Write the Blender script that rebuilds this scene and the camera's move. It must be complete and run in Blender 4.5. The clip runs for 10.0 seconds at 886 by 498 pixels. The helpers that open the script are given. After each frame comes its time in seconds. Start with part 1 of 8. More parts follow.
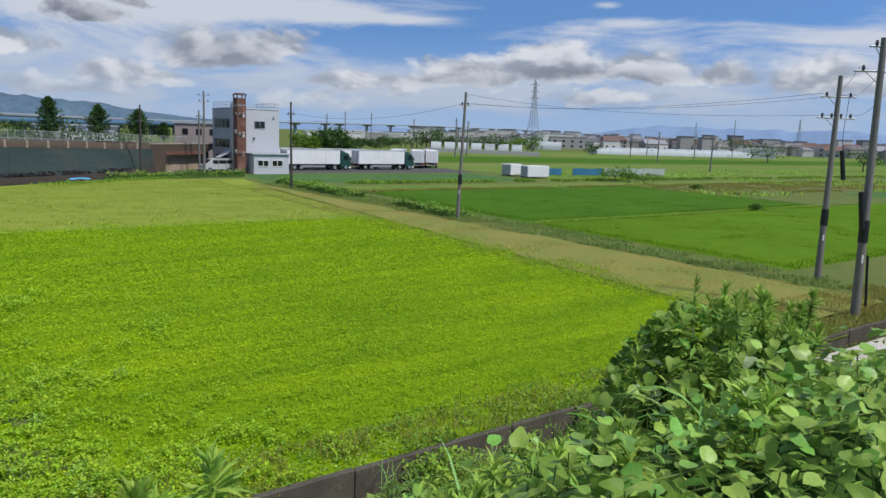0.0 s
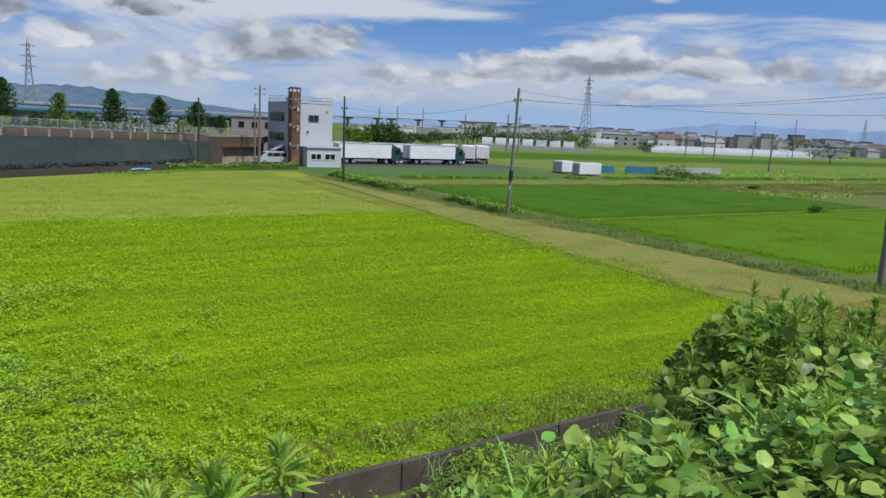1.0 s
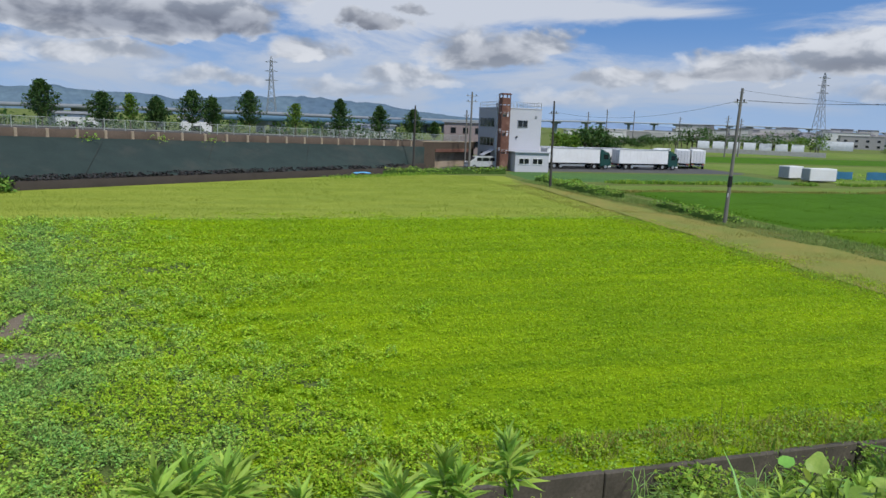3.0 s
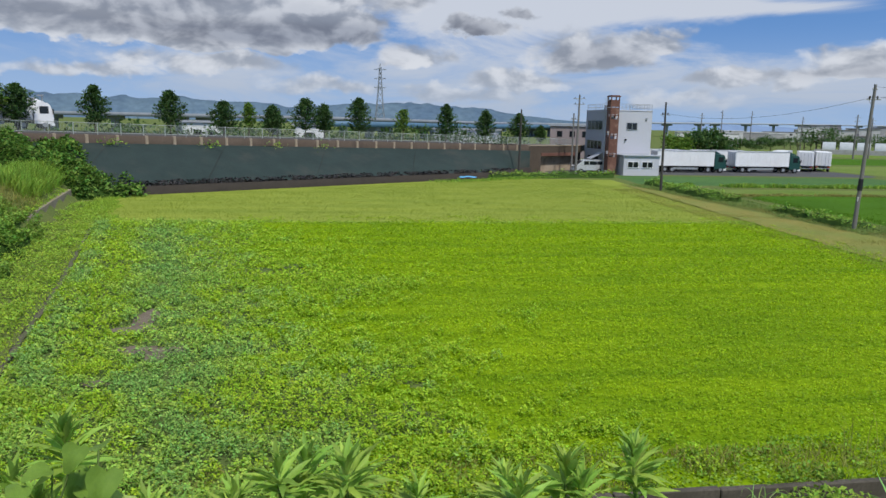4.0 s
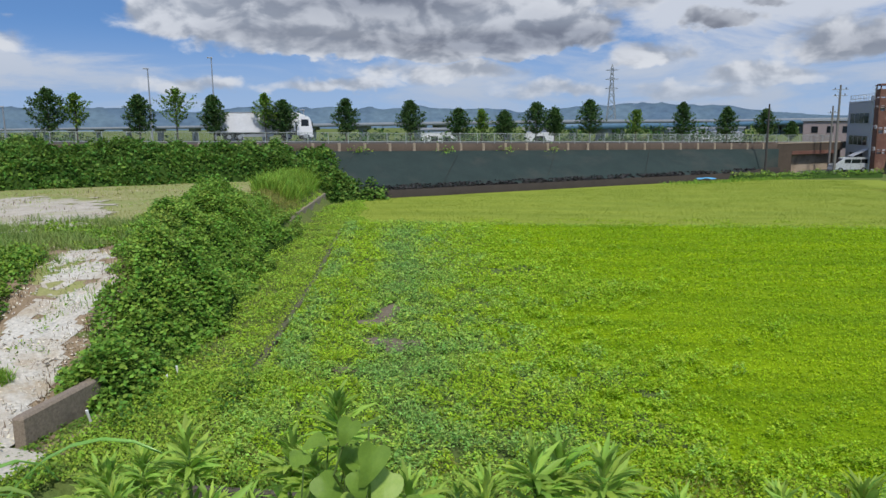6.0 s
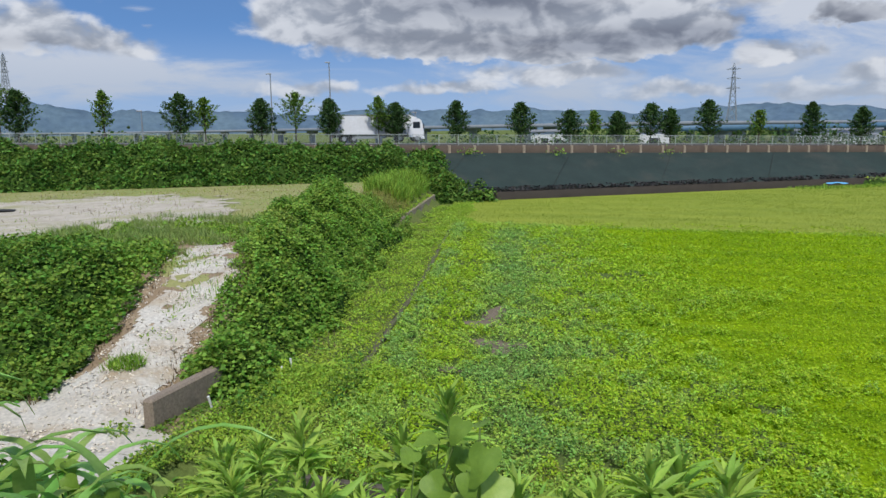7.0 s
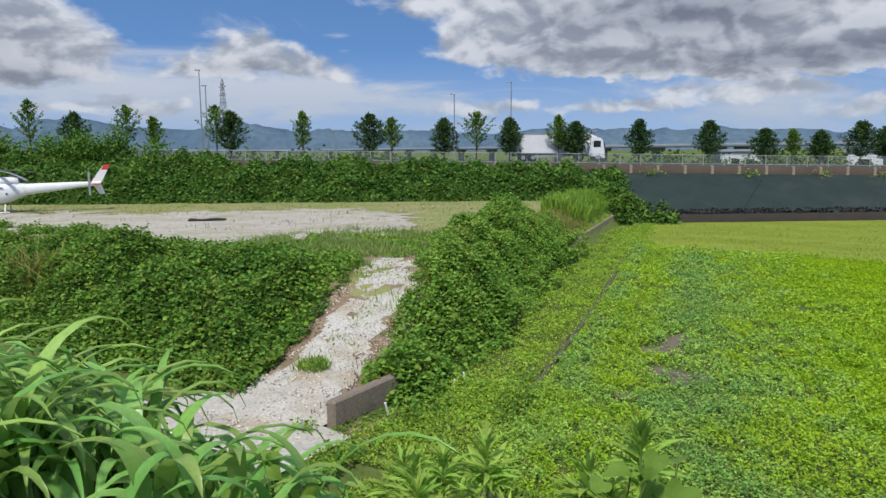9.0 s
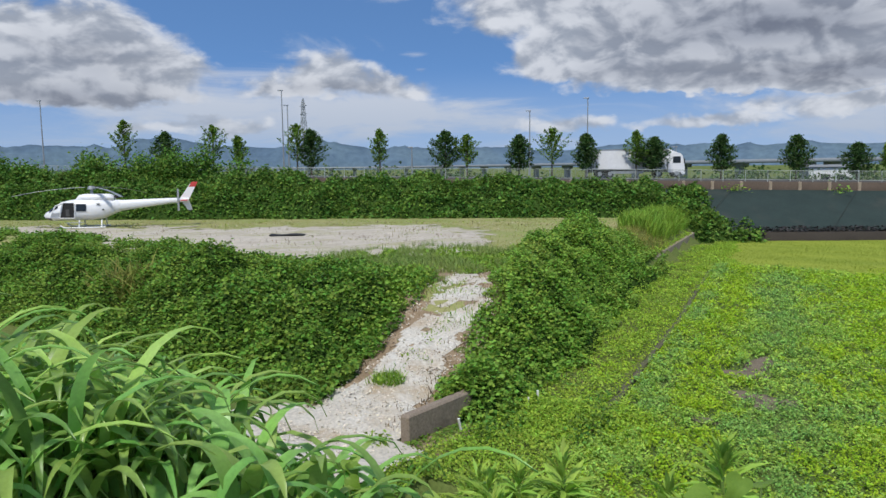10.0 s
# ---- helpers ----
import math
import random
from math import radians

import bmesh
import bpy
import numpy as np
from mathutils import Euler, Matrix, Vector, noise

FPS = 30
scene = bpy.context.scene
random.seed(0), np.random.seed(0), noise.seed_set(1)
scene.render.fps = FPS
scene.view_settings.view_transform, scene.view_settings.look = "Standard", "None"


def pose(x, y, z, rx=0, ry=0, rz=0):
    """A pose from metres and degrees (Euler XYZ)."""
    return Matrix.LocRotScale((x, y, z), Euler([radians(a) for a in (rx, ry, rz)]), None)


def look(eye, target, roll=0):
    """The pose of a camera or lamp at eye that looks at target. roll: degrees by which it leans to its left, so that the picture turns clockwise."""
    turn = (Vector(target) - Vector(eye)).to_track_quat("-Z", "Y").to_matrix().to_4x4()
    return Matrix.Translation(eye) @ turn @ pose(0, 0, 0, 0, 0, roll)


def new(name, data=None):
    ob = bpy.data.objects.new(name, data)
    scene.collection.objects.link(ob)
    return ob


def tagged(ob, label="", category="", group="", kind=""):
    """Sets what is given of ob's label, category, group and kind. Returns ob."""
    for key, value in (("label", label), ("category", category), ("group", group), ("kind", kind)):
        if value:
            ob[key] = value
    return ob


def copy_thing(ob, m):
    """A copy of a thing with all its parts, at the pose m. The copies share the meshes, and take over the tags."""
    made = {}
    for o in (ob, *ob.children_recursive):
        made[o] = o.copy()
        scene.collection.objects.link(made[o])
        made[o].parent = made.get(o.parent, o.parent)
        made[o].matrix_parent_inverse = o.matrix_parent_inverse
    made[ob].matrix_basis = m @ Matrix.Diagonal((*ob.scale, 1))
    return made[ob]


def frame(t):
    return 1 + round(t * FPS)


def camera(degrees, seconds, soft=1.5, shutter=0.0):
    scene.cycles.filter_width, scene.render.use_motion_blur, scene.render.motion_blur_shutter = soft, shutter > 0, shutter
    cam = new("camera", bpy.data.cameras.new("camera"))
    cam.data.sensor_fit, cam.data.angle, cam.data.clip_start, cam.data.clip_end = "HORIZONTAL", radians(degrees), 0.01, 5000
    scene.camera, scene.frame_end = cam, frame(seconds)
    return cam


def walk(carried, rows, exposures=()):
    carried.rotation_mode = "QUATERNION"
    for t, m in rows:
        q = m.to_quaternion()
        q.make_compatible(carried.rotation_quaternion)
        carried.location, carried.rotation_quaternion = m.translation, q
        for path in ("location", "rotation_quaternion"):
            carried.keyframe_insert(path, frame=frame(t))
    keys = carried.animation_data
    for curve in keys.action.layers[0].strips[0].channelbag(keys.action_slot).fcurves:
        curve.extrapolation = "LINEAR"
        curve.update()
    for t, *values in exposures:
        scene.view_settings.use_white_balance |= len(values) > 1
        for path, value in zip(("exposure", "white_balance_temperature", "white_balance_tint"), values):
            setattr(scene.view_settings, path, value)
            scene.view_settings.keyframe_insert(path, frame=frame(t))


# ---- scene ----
cam = camera(62.8, 10.0)
# seconds, eye x y z, yaw, pitch, roll
ROWS = [
    (0.0, -0.000, -0.000, 6.500, -0.00, -9.04, -2.12),
    (0.5, -0.019, -0.032, 6.512, 1.51, -9.29, -2.60),
    (1.0, -0.049, -0.081, 6.525, 3.99, -9.57, -2.80),
    (1.5, -0.064, -0.072, 6.516, 7.48, -9.79, -2.79),
    (2.0, -0.098, -0.123, 6.531, 11.62, -9.90, -2.66),
    (2.5, -0.113, -0.169, 6.541, 15.91, -9.93, -2.36),
    (4.0, -0.230, -0.118, 6.467, 28.26, -9.77, -1.28),
    (4.5, -0.251, -0.101, 6.452, 32.48, -9.74, -0.67),
    (5.0, -0.276, -0.124, 6.448, 36.83, -9.74, -0.20),
    (5.5, -0.323, -0.122, 6.429, 41.40, -9.69, 0.28),
    (7.0, -0.405, -0.112, 6.395, 54.53, -9.34, 0.76),
    (7.5, -0.425, -0.124, 6.394, 58.30, -9.13, 0.58),
    (8.0, -0.447, -0.144, 6.391, 61.92, -8.80, 0.50),
    (8.5, -0.460, -0.157, 6.386, 65.28, -8.33, 0.44),
    (9.0, -0.438, -0.168, 6.402, 68.42, -7.75, 0.46),
    (9.5, -0.425, -0.179, 6.402, 71.36, -7.05, 0.57),
    (10.0, -0.404, -0.195, 6.407, 74.28, -6.40, 0.68),
]
walk(cam, [(t, pose(x, y, z, 90 + pitch, roll, yaw)) for t, x, y, z, yaw, pitch, roll in ROWS])
scene.view_settings.exposure = 0.0

# ---- light ----
SUN_DIR = Vector((0.62, -0.42, 1.05)).normalized()
sun = new("sun", bpy.data.lights.new("sun", "SUN"))
sun.data.energy, sun.data.angle, sun.data.color = 3.6, radians(4.0), (1.0, 0.96, 0.9)
sun.matrix_world = look(SUN_DIR * 100, (0, 0, 0))

world = bpy.data.worlds.new("sky")
scene.world = world
world.use_nodes = True
wt = world.node_tree
wt.nodes.clear()


def wn(kind, **kw):
    n = wt.nodes.new(kind)
    for k, v in kw.items():
        if k == "op":
            n.operation = v
        elif k == "ins":
            for i, x in v.items():
                if isinstance(x, bpy.types.NodeSocket):
                    wt.links.new(x, n.inputs[i])
                else:
                    n.inputs[i].default_value = x
    return n


def wm(op, a, b=0.0, c=0.0, clamp=False):
    n = wn("ShaderNodeMath", op=op, ins={0: a, 1: b, 2: c})
    n.use_clamp = clamp
    return n.outputs[0]


def wstep(x, lo, hi):
    n = wn("ShaderNodeMapRange", ins={0: x, 1: lo, 2: hi, 3: 0.0, 4: 1.0})
    n.interpolation_type = "SMOOTHSTEP"
    return n.outputs[0]


def wmix(f, a, b):
    n = wt.nodes.new("ShaderNodeMix")
    n.data_type = "RGBA"
    for i, x in ((0, f), (6, a), (7, b)):
        if isinstance(x, bpy.types.NodeSocket):
            wt.links.new(x, n.inputs[i])
        else:
            n.inputs[i].default_value = x
    return n.outputs[2]


way = wn("ShaderNodeTexCoord").outputs["Generated"]
xyz = wn("ShaderNodeSeparateXYZ", ins={0: way})
az = wm("MULTIPLY", wm("ARCTAN2", wm("MULTIPLY", xyz.outputs[0], -1.0), xyz.outputs[1]), 57.2958)
el = wm("MULTIPLY", wm("ARCSINE", xyz.outputs[2]), 57.2958)
lift = wn("ShaderNodeVectorMath", op="ADD", ins={0: wn("ShaderNodeVectorMath", op="MULTIPLY", ins={0: way, 1: (1.0, 1.0, 2.2)}).outputs[0], 1: (0.0, 0.0, 0.30)}).outputs[0]
sky = wn("ShaderNodeTexSky", ins={0: wn("ShaderNodeVectorMath", op="NORMALIZE", ins={0: lift}).outputs[0]})
sky.sky_type = "NISHITA"
sky.sun_disc = False
sky.sun_elevation = math.asin(SUN_DIR.z)
sky.sun_rotation = math.atan2(SUN_DIR.x, SUN_DIR.y)
sky.dust_density, sky.air_density, sky.ozone_density = 0.1, 1.0, 3.0
SKY = 0.17


def field(daz, del_, scale, detail, rough, stretch, seed, warp=0.0):
    """Cloud noise over azimuth and height, stretched flat."""
    v = wn("ShaderNodeCombineXYZ", ins={0: wm("ADD", az, daz), 1: wm("MULTIPLY", wm("ADD", el, del_), stretch), 2: seed}).outputs[0]
    n = wn("ShaderNodeTexNoise", ins={"Vector": v, "Scale": scale, "Detail": detail, "Roughness": rough, "Distortion": warp})
    return n.outputs["Fac"]


def blob(a, e, wa, we):
    """A soft patch of the sky round azimuth a and height e."""
    dx = wm("DIVIDE", wm("SUBTRACT", az, a), wa)
    dy = wm("DIVIDE", wm("SUBTRACT", el, e), we)
    d2 = wm("ADD", wm("MULTIPLY", dx, dx), wm("MULTIPLY", dy, dy))
    return wm("EXPONENT", wm("MULTIPLY", d2, -1.0))


def sum_of(rows):
    total = 0.0
    for a, e, wa, we, k in rows:
        total = wm("ADD", wm("MULTIPLY", blob(a, e, wa, we), k), total)
    return total


# heaped clouds: azimuth, height of the base line, half width, reach up, reach down, weight
HEAPS = ((66, 3.0, 4.0, 0.6, 0.5, 0.28), (93, 3.2, 6.0, 0.7, 0.5, 0.3), (38, 2.6, 5.0, 0.8, 0.5, 0.32), (54, 3.2, 5.0, 0.7, 0.5, 0.3), (27, 2.2, 4.0, 0.7, 0.5, 0.3), (10, 2.2, 5.0, 0.6, 0.5, 0.26), (-12, 3.0, 5.0, 0.6, 0.5, 0.26),
         (101, 6.2, 9.5, 5.6, 1.9, 0.9), (112, 7.0, 8, 5.0, 2.5, 0.8), (83, 6.3, 4.6, 2.5, 0.8, 0.5), (86.5, 6.0, 3.0, 1.2, 0.8, 0.35), (77, 6.0, 2.6, 1.0, 0.6, 0.3),
         (48, 6.0, 16, 6.5, 1.1, 1.0), (60, 8.0, 9.5, 6.0, 2.2, 0.95), (39, 6.2, 6.8, 4.5, 0.9, 0.9), (56, 12.5, 18, 5.0, 4.0, 1.0), (46, 4.0, 6.0, 1.0, 0.8, 0.45), (31, 4.8, 3.2, 1.3, 0.6, 0.42), (36, 11, 9, 4.0, 3.0, 0.8),
         (26.3, 7.1, 2.6, 0.8, 0.5, 0.5), (23.0, 8.2, 1.8, 0.5, 0.4, 0.4), (17.5, 5.0, 5.0, 2.0, 1.0, 0.55), (22, 3.2, 4.5, 1.1, 0.7, 0.45), (13, 5.9, 3.4, 1.2, 0.6, 0.4),
         (-1.6, 4.2, 4.6, 1.9, 0.6, 0.6), (6.5, 3.6, 5.0, 0.9, 0.6, 0.5), (-8.5, 4.9, 4.6, 2.5, 0.9, 0.65), (-15, 5.0, 4.6, 1.7, 0.7, 0.5), (-20, 4.6, 2.6, 1.1, 0.6, 0.4), (-27, 4.2, 4.0, 2.2, 0.8, 0.4))
wob = wn("ShaderNodeTexNoise", ins={"Vector": wn("ShaderNodeCombineXYZ", ins={0: az, 1: wm("MULTIPLY", el, 1.6), 2: 5.3}).outputs[0], "Scale": 0.30, "Detail": 4.0, "Roughness": 0.55})
wob = wn("ShaderNodeSeparateXYZ", ins={0: wob.outputs["Color"]})
az_w = wm("ADD", az, wm("MULTIPLY", wm("SUBTRACT", wob.outputs[0], 0.5), 6.0))
el_w = wm("ADD", el, wm("MULTIPLY", wm("SUBTRACT", wob.outputs[1], 0.5), 2.4))
heap = -1.0
for a_c, e_c, half, up, down, k in HEAPS:
    dx = wm("MULTIPLY", wm("SUBTRACT", az_w, a_c), 1.0 / half)
    dy = wm("SUBTRACT", el_w, e_c)
    dy = wm("MAXIMUM", wm("MULTIPLY", dy, 1.0 / up), wm("MULTIPLY", dy, -1.0 / down))
    r2 = wm("MULTIPLY_ADD", dx, dx, wm("MULTIPLY", dy, dy))
    heap = wm("MAXIMUM", heap, wm("MULTIPLY_ADD", r2, -k, k))
n_here = field(0, 0, 0.26, 9, 0.54, 1.7, 3.7, 0.3)
n_soft = field(0, 0, 0.26, 4, 0.5, 1.7, 3.7, 0.3)
n_up = field(-0.6, 0.8, 0.26, 4, 0.5, 1.7, 3.7, 0.3)
far_cover = wm("MULTIPLY", wm("SUBTRACT", field(0, 0, 0.05, 3, 0.5, 1.6, 1.7, 0.2), 0.46), 2.2)
heap = wm("MAXIMUM", heap, wm("SUBTRACT", far_cover, wm("MULTIPLY", wstep(el, 18.0, 12.0), 2.0)))
dens = wm("MULTIPLY_ADD", wm("SUBTRACT", n_here, 0.5), 1.25, heap)
cloud = wstep(dens, -0.16, 0.30)
lit = wstep(wm("ADD", wm("SUBTRACT", n_soft, n_up), wm("MULTIPLY", wm("SUBTRACT", n_here, n_soft), 0.6)), -0.13, 0.13)
# grey undersides and thick hearts of the heaps
shade = sum_of(((42, 6.2, 11, 0.95, 0.75), (50, 9.8, 8, 1.7, 0.75), (35, 6.9, 5, 0.8, 0.35), (60, 6.8, 6, 0.8, 0.35), (28, 8.2, 6, 1.6, 0.4), (101, 4.9, 10, 1.0, 0.6), (99, 8.0, 5, 1.6, 0.3), (83, 6.1, 5, 0.6, 0.4), (17, 5.2, 5, 1.2, 0.45), (26.3, 7.0, 3, 0.7, 0.6), (23, 8.2, 2.4, 0.5, 0.5), (-1, 4.0, 6, 0.5, 0.45), (-9, 4.8, 6, 0.7, 0.45), (-16, 4.8, 5, 0.5, 0.35)))
deep = wm("ADD", wm("MULTIPLY", wm("MULTIPLY", shade, 1.25), wstep(dens, -0.10, 0.30)), wm("MULTIPLY", wstep(dens, 0.35, 1.0), 0.28), clamp=True)
# high thin sheets and streaks
sheet_n = field(0, 0, 0.075, 8, 0.62, 4.6, 9.1, 0.6)
wisp = wm("MULTIPLY", wstep(wm("ADD", sheet_n, sum_of(((24, 8.6, 8, 2.3, 0.42), (12, 8.7, 9, 1.0, 0.36), (3, 8.3, 5, 0.45, 0.28), (-13, 8.5, 4.5, 0.45, 0.24), (-12, 9.75, 1.2, 0.3, 0.3), (-28, 5.5, 9, 2.4, 0.26), (74, 4.0, 16, 1.5, 0.24), (92, 4.4, 14, 1.9, 0.20), (76.3, 8.6, 1.6, 0.35, 0.3), (34, 4.4, 24, 2.2, 0.17), (6, 3.0, 22, 1.6, 0.12), (-16, 3.4, 14, 1.6, 0.10), (72, 7.6, 6, 1.5, -0.25), (66, 5.6, 6, 0.8, -0.12), (86, 11, 14, 2.4, -0.18), (5, 6.5, 8, 1.2, -0.14), (-20, 10.5, 12, 1.8, -0.14)))), 0.46, 0.78), 0.92)
haze = wstep(el, 8.0, 1.0)
blue = wn("ShaderNodeVectorMath", op="SCALE", ins={0: wn("ShaderNodeVectorMath", op="MULTIPLY", ins={0: sky.outputs[0], 1: (0.80, 1.0, 1.12)}).outputs[0], 3: SKY}).outputs[0]
blue = wmix(wm("MULTIPLY", haze, 0.72), blue, (0.36, 0.47, 0.64, 1))
blue = wmix(wisp, blue, wmix(wstep(el, 1.0, 8.0), (0.44, 0.51, 0.63, 1), (0.61, 0.65, 0.73, 1)))
body = wmix(lit, (0.335, 0.375, 0.45, 1), (0.69, 0.72, 0.78, 1))
body = wmix(deep, body, wmix(lit, (0.175, 0.195, 0.25, 1), (0.36, 0.39, 0.46, 1)))
low = wmix(wstep(el, 0.0, 4.5), (0.40, 0.475, 0.60, 1), body)
seen = wmix(wm("MULTIPLY", cloud, 0.95), blue, low)
back = wn("ShaderNodeBackground", ins={0: seen, 1: 1.0})
wt.links.new(back.outputs[0], wn("ShaderNodeOutputWorld").inputs[0])

# ---- materials ----
def shader(name, colour, rough=0.8, metal=0.0, vary=0.25, scale=1.0, fine=12.0, bump=0.2, depth=0.02, island=0.0, second=None, thin=0.0, obj_random=0.0, spec=0.5, stain=None, flat_scale=(1, 1, 1), along=0.0):
    """A procedural surface: two sizes of mottling, relief, colour by piece; second: a colour for the patches; thin: light let through;
    along: how far the mottling is drawn out along the field's rows."""
    m = bpy.data.materials.new(name)
    m.use_nodes = True
    nt = m.node_tree
    bsdf = nt.nodes["Principled BSDF"]
    out = nt.nodes["Material Output"]
    L = nt.links.new

    def node(kind, **ins):
        n = nt.nodes.new(kind)
        for k, v in ins.items():
            key = k.replace("_", " ")
            if isinstance(v, bpy.types.NodeSocket):
                L(v, n.inputs[key])
            else:
                n.inputs[key].default_value = v
        return n

    coord = nt.nodes.new("ShaderNodeTexCoord").outputs["Object"]
    if flat_scale != (1, 1, 1):
        mp = node("ShaderNodeMapping", Vector=coord)
        mp.inputs["Scale"].default_value = flat_scale
        coord = mp.outputs[0]
    if along:
        mp = node("ShaderNodeMapping", Vector=coord)
        mp.vector_type = "TEXTURE"
        mp.inputs["Rotation"].default_value = (0, 0, math.atan2(0.5931, 0.8051))
        mp.inputs["Scale"].default_value = (along, 1, 1)
        coord = mp.outputs[0]
    big = node("ShaderNodeTexNoise", Vector=coord, Scale=scale, Detail=5.0, Roughness=0.6).outputs["Fac"]
    small = node("ShaderNodeTexNoise", Vector=coord, Scale=fine, Detail=6.0, Roughness=0.65).outputs["Fac"]

    def mix(f, a, b, blend="MIX"):
        n = nt.nodes.new("ShaderNodeMix")
        n.data_type, n.blend_type = "RGBA", blend
        for i, x in ((0, f), (6, a), (7, b)):
            if isinstance(x, bpy.types.NodeSocket):
                L(x, n.inputs[i])
            else:
                n.inputs[i].default_value = x
        return n.outputs[2]

    def spread(x, lo, hi, to0=0.0, to1=1.0):
        n = node("ShaderNodeMapRange")
        L(x, n.inputs[0])
        for i, k in enumerate((lo, hi, to0, to1)):
            n.inputs[i + 1].default_value = k
        return n.outputs[0]

    c1 = (*colour, 1)
    c2 = (*(second or [x * 0.6 for x in colour]), 1)
    col = mix(spread(big, 0.38, 0.62), c1, c2) if second else mix(spread(big, 0.3, 0.7, 0, vary), c1, c2)
    col = mix(spread(small, 0.3, 0.7, 0, vary * 1.4), col, (*[x * 0.45 for x in colour], 1))
    if stain:
        st = node("ShaderNodeTexNoise", Vector=coord, Scale=scale * 0.45, Detail=8.0, Roughness=0.7).outputs["Fac"]
        col = mix(spread(st, 0.52, 0.68), col, (*stain, 1))
    rnd = None
    if island:
        rnd = nt.nodes.new("ShaderNodeNewGeometry").outputs["Random Per Island"]
    elif obj_random:
        rnd = nt.nodes.new("ShaderNodeObjectInfo").outputs["Random"]
    if rnd:
        k = island or obj_random
        h = nt.nodes.new("ShaderNodeHueSaturation")
        L(col, h.inputs["Color"])
        L(spread(rnd, 0, 1, 1 - k, 1 + k), h.inputs["Value"])
        r2 = node("ShaderNodeMath")
        r2.operation = "FRACT"
        r3 = node("ShaderNodeMath")
        r3.operation = "MULTIPLY"
        L(rnd, r3.inputs[0])
        r3.inputs[1].default_value = 17.3
        L(r3.outputs[0], r2.inputs[0])
        L(spread(r2.outputs[0], 0, 1, 0.5 - 0.06 * k, 0.5 + 0.06 * k), h.inputs["Hue"])
        col = h.outputs[0]
    L(col, bsdf.inputs["Base Color"])
    bsdf.inputs["Metallic"].default_value = metal
    bsdf.inputs["Specular IOR Level"].default_value = spec
    L(spread(small, 0.2, 0.8, max(rough - 0.12, 0.02), min(rough + 0.12, 1)), bsdf.inputs["Roughness"])
    if bump:
        b = node("ShaderNodeBump", Strength=bump, Distance=depth, Height=small)
        L(b.outputs[0], bsdf.inputs["Normal"])
    if thin:
        tr = node("ShaderNodeBsdfTranslucent", Color=col)
        ms = nt.nodes.new("ShaderNodeMixShader")
        ms.inputs[0].default_value = thin
        L(bsdf.outputs[0], ms.inputs[1])
        L(tr.outputs[0], ms.inputs[2])
        L(ms.outputs[0], out.inputs[0])
    return m


LEAFY = dict(rough=0.55, scale=0.5, fine=6.0, bump=0.0, thin=0.35, spec=0.15)
M_SOIL = shader("meadow soil", (0.13, 0.18, 0.05), 0.95, vary=0.5, scale=0.4, fine=9, spec=0.05, bump=0.6, depth=0.08, second=(0.17, 0.20, 0.06))
M_FIELD = shader("field ground", (0.145, 0.255, 0.006), 0.9, vary=0.3, scale=0.7, fine=7, spec=0.05, bump=0.6, depth=0.1, second=(0.22, 0.34, 0.006), along=6)
M_CROP = shader("crop leaf", (0.245, 0.405, 0.008), rough=0.5, scale=0.7, fine=6.0, bump=0.0, thin=0.35, spec=0.2, vary=0.10, island=0.24, second=(0.365, 0.525, 0.008), stain=(0.30, 0.465, 0.014), along=6)
M_WEEDB = shader("blue-green weed leaf", (0.345, 0.545, 0.105), vary=0.2, island=0.44, second=(0.40, 0.585, 0.085), **LEAFY)
M_RICE = shader("ripening rice", (0.215, 0.275, 0.04), 0.8, vary=0.2, scale=0.45, fine=4, spec=0.05, bump=0.5, depth=0.1, second=(0.275, 0.33, 0.05), along=7)
M_RICEB = shader("rice blade", (0.235, 0.315, 0.04), vary=0.15, island=0.14, second=(0.29, 0.36, 0.055), stain=(0.215, 0.31, 0.03), rough=0.55, scale=0.45, fine=6.0, bump=0.0, thin=0.35, spec=0.15, along=7)
M_PADDY = shader("green paddy", (0.055, 0.135, 0.008), 0.85, vary=0.2, scale=0.12, fine=3, spec=0.05, bump=0.5, depth=0.1, second=(0.065, 0.155, 0.008))
M_PADDYB = shader("paddy blade", (0.072, 0.165, 0.008), vary=0.12, island=0.12, second=(0.088, 0.185, 0.009), **LEAFY)
M_HAY = shader("dry grass", (0.265, 0.245, 0.07), 0.9, vary=0.3, scale=0.3, fine=6, spec=0.05, bump=0.5, depth=0.1, second=(0.20, 0.24, 0.06))
M_HAYB = shader("dry grass blade", (0.34, 0.31, 0.085), vary=0.25, island=0.25, second=(0.28, 0.315, 0.075), **LEAFY)
M_KUDZU = shader("kudzu leaf", (0.18, 0.345, 0.05), vary=0.25, island=0.45, second=(0.26, 0.42, 0.065), stain=(0.30, 0.40, 0.08), **LEAFY)
M_KUDZU_N = shader("near kudzu leaf", (0.235, 0.43, 0.075), rough=0.38, scale=5, fine=60, bump=0.25, depth=0.003, thin=0.3, vary=0.3, island=0.45, second=(0.30, 0.48, 0.10), spec=0.3)
# same leaf as M_KUDZU, darkened as if turned from the sun
M_KUDZU_M = shader("half-shaded kudzu leaf", (0.135, 0.275, 0.04), vary=0.25, island=0.5, second=(0.195, 0.34, 0.05), stain=(0.23, 0.33, 0.06), **LEAFY)
# dark green that holds the shade between and beneath the vine leaves
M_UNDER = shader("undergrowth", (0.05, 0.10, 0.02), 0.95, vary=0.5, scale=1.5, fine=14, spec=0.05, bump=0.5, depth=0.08)
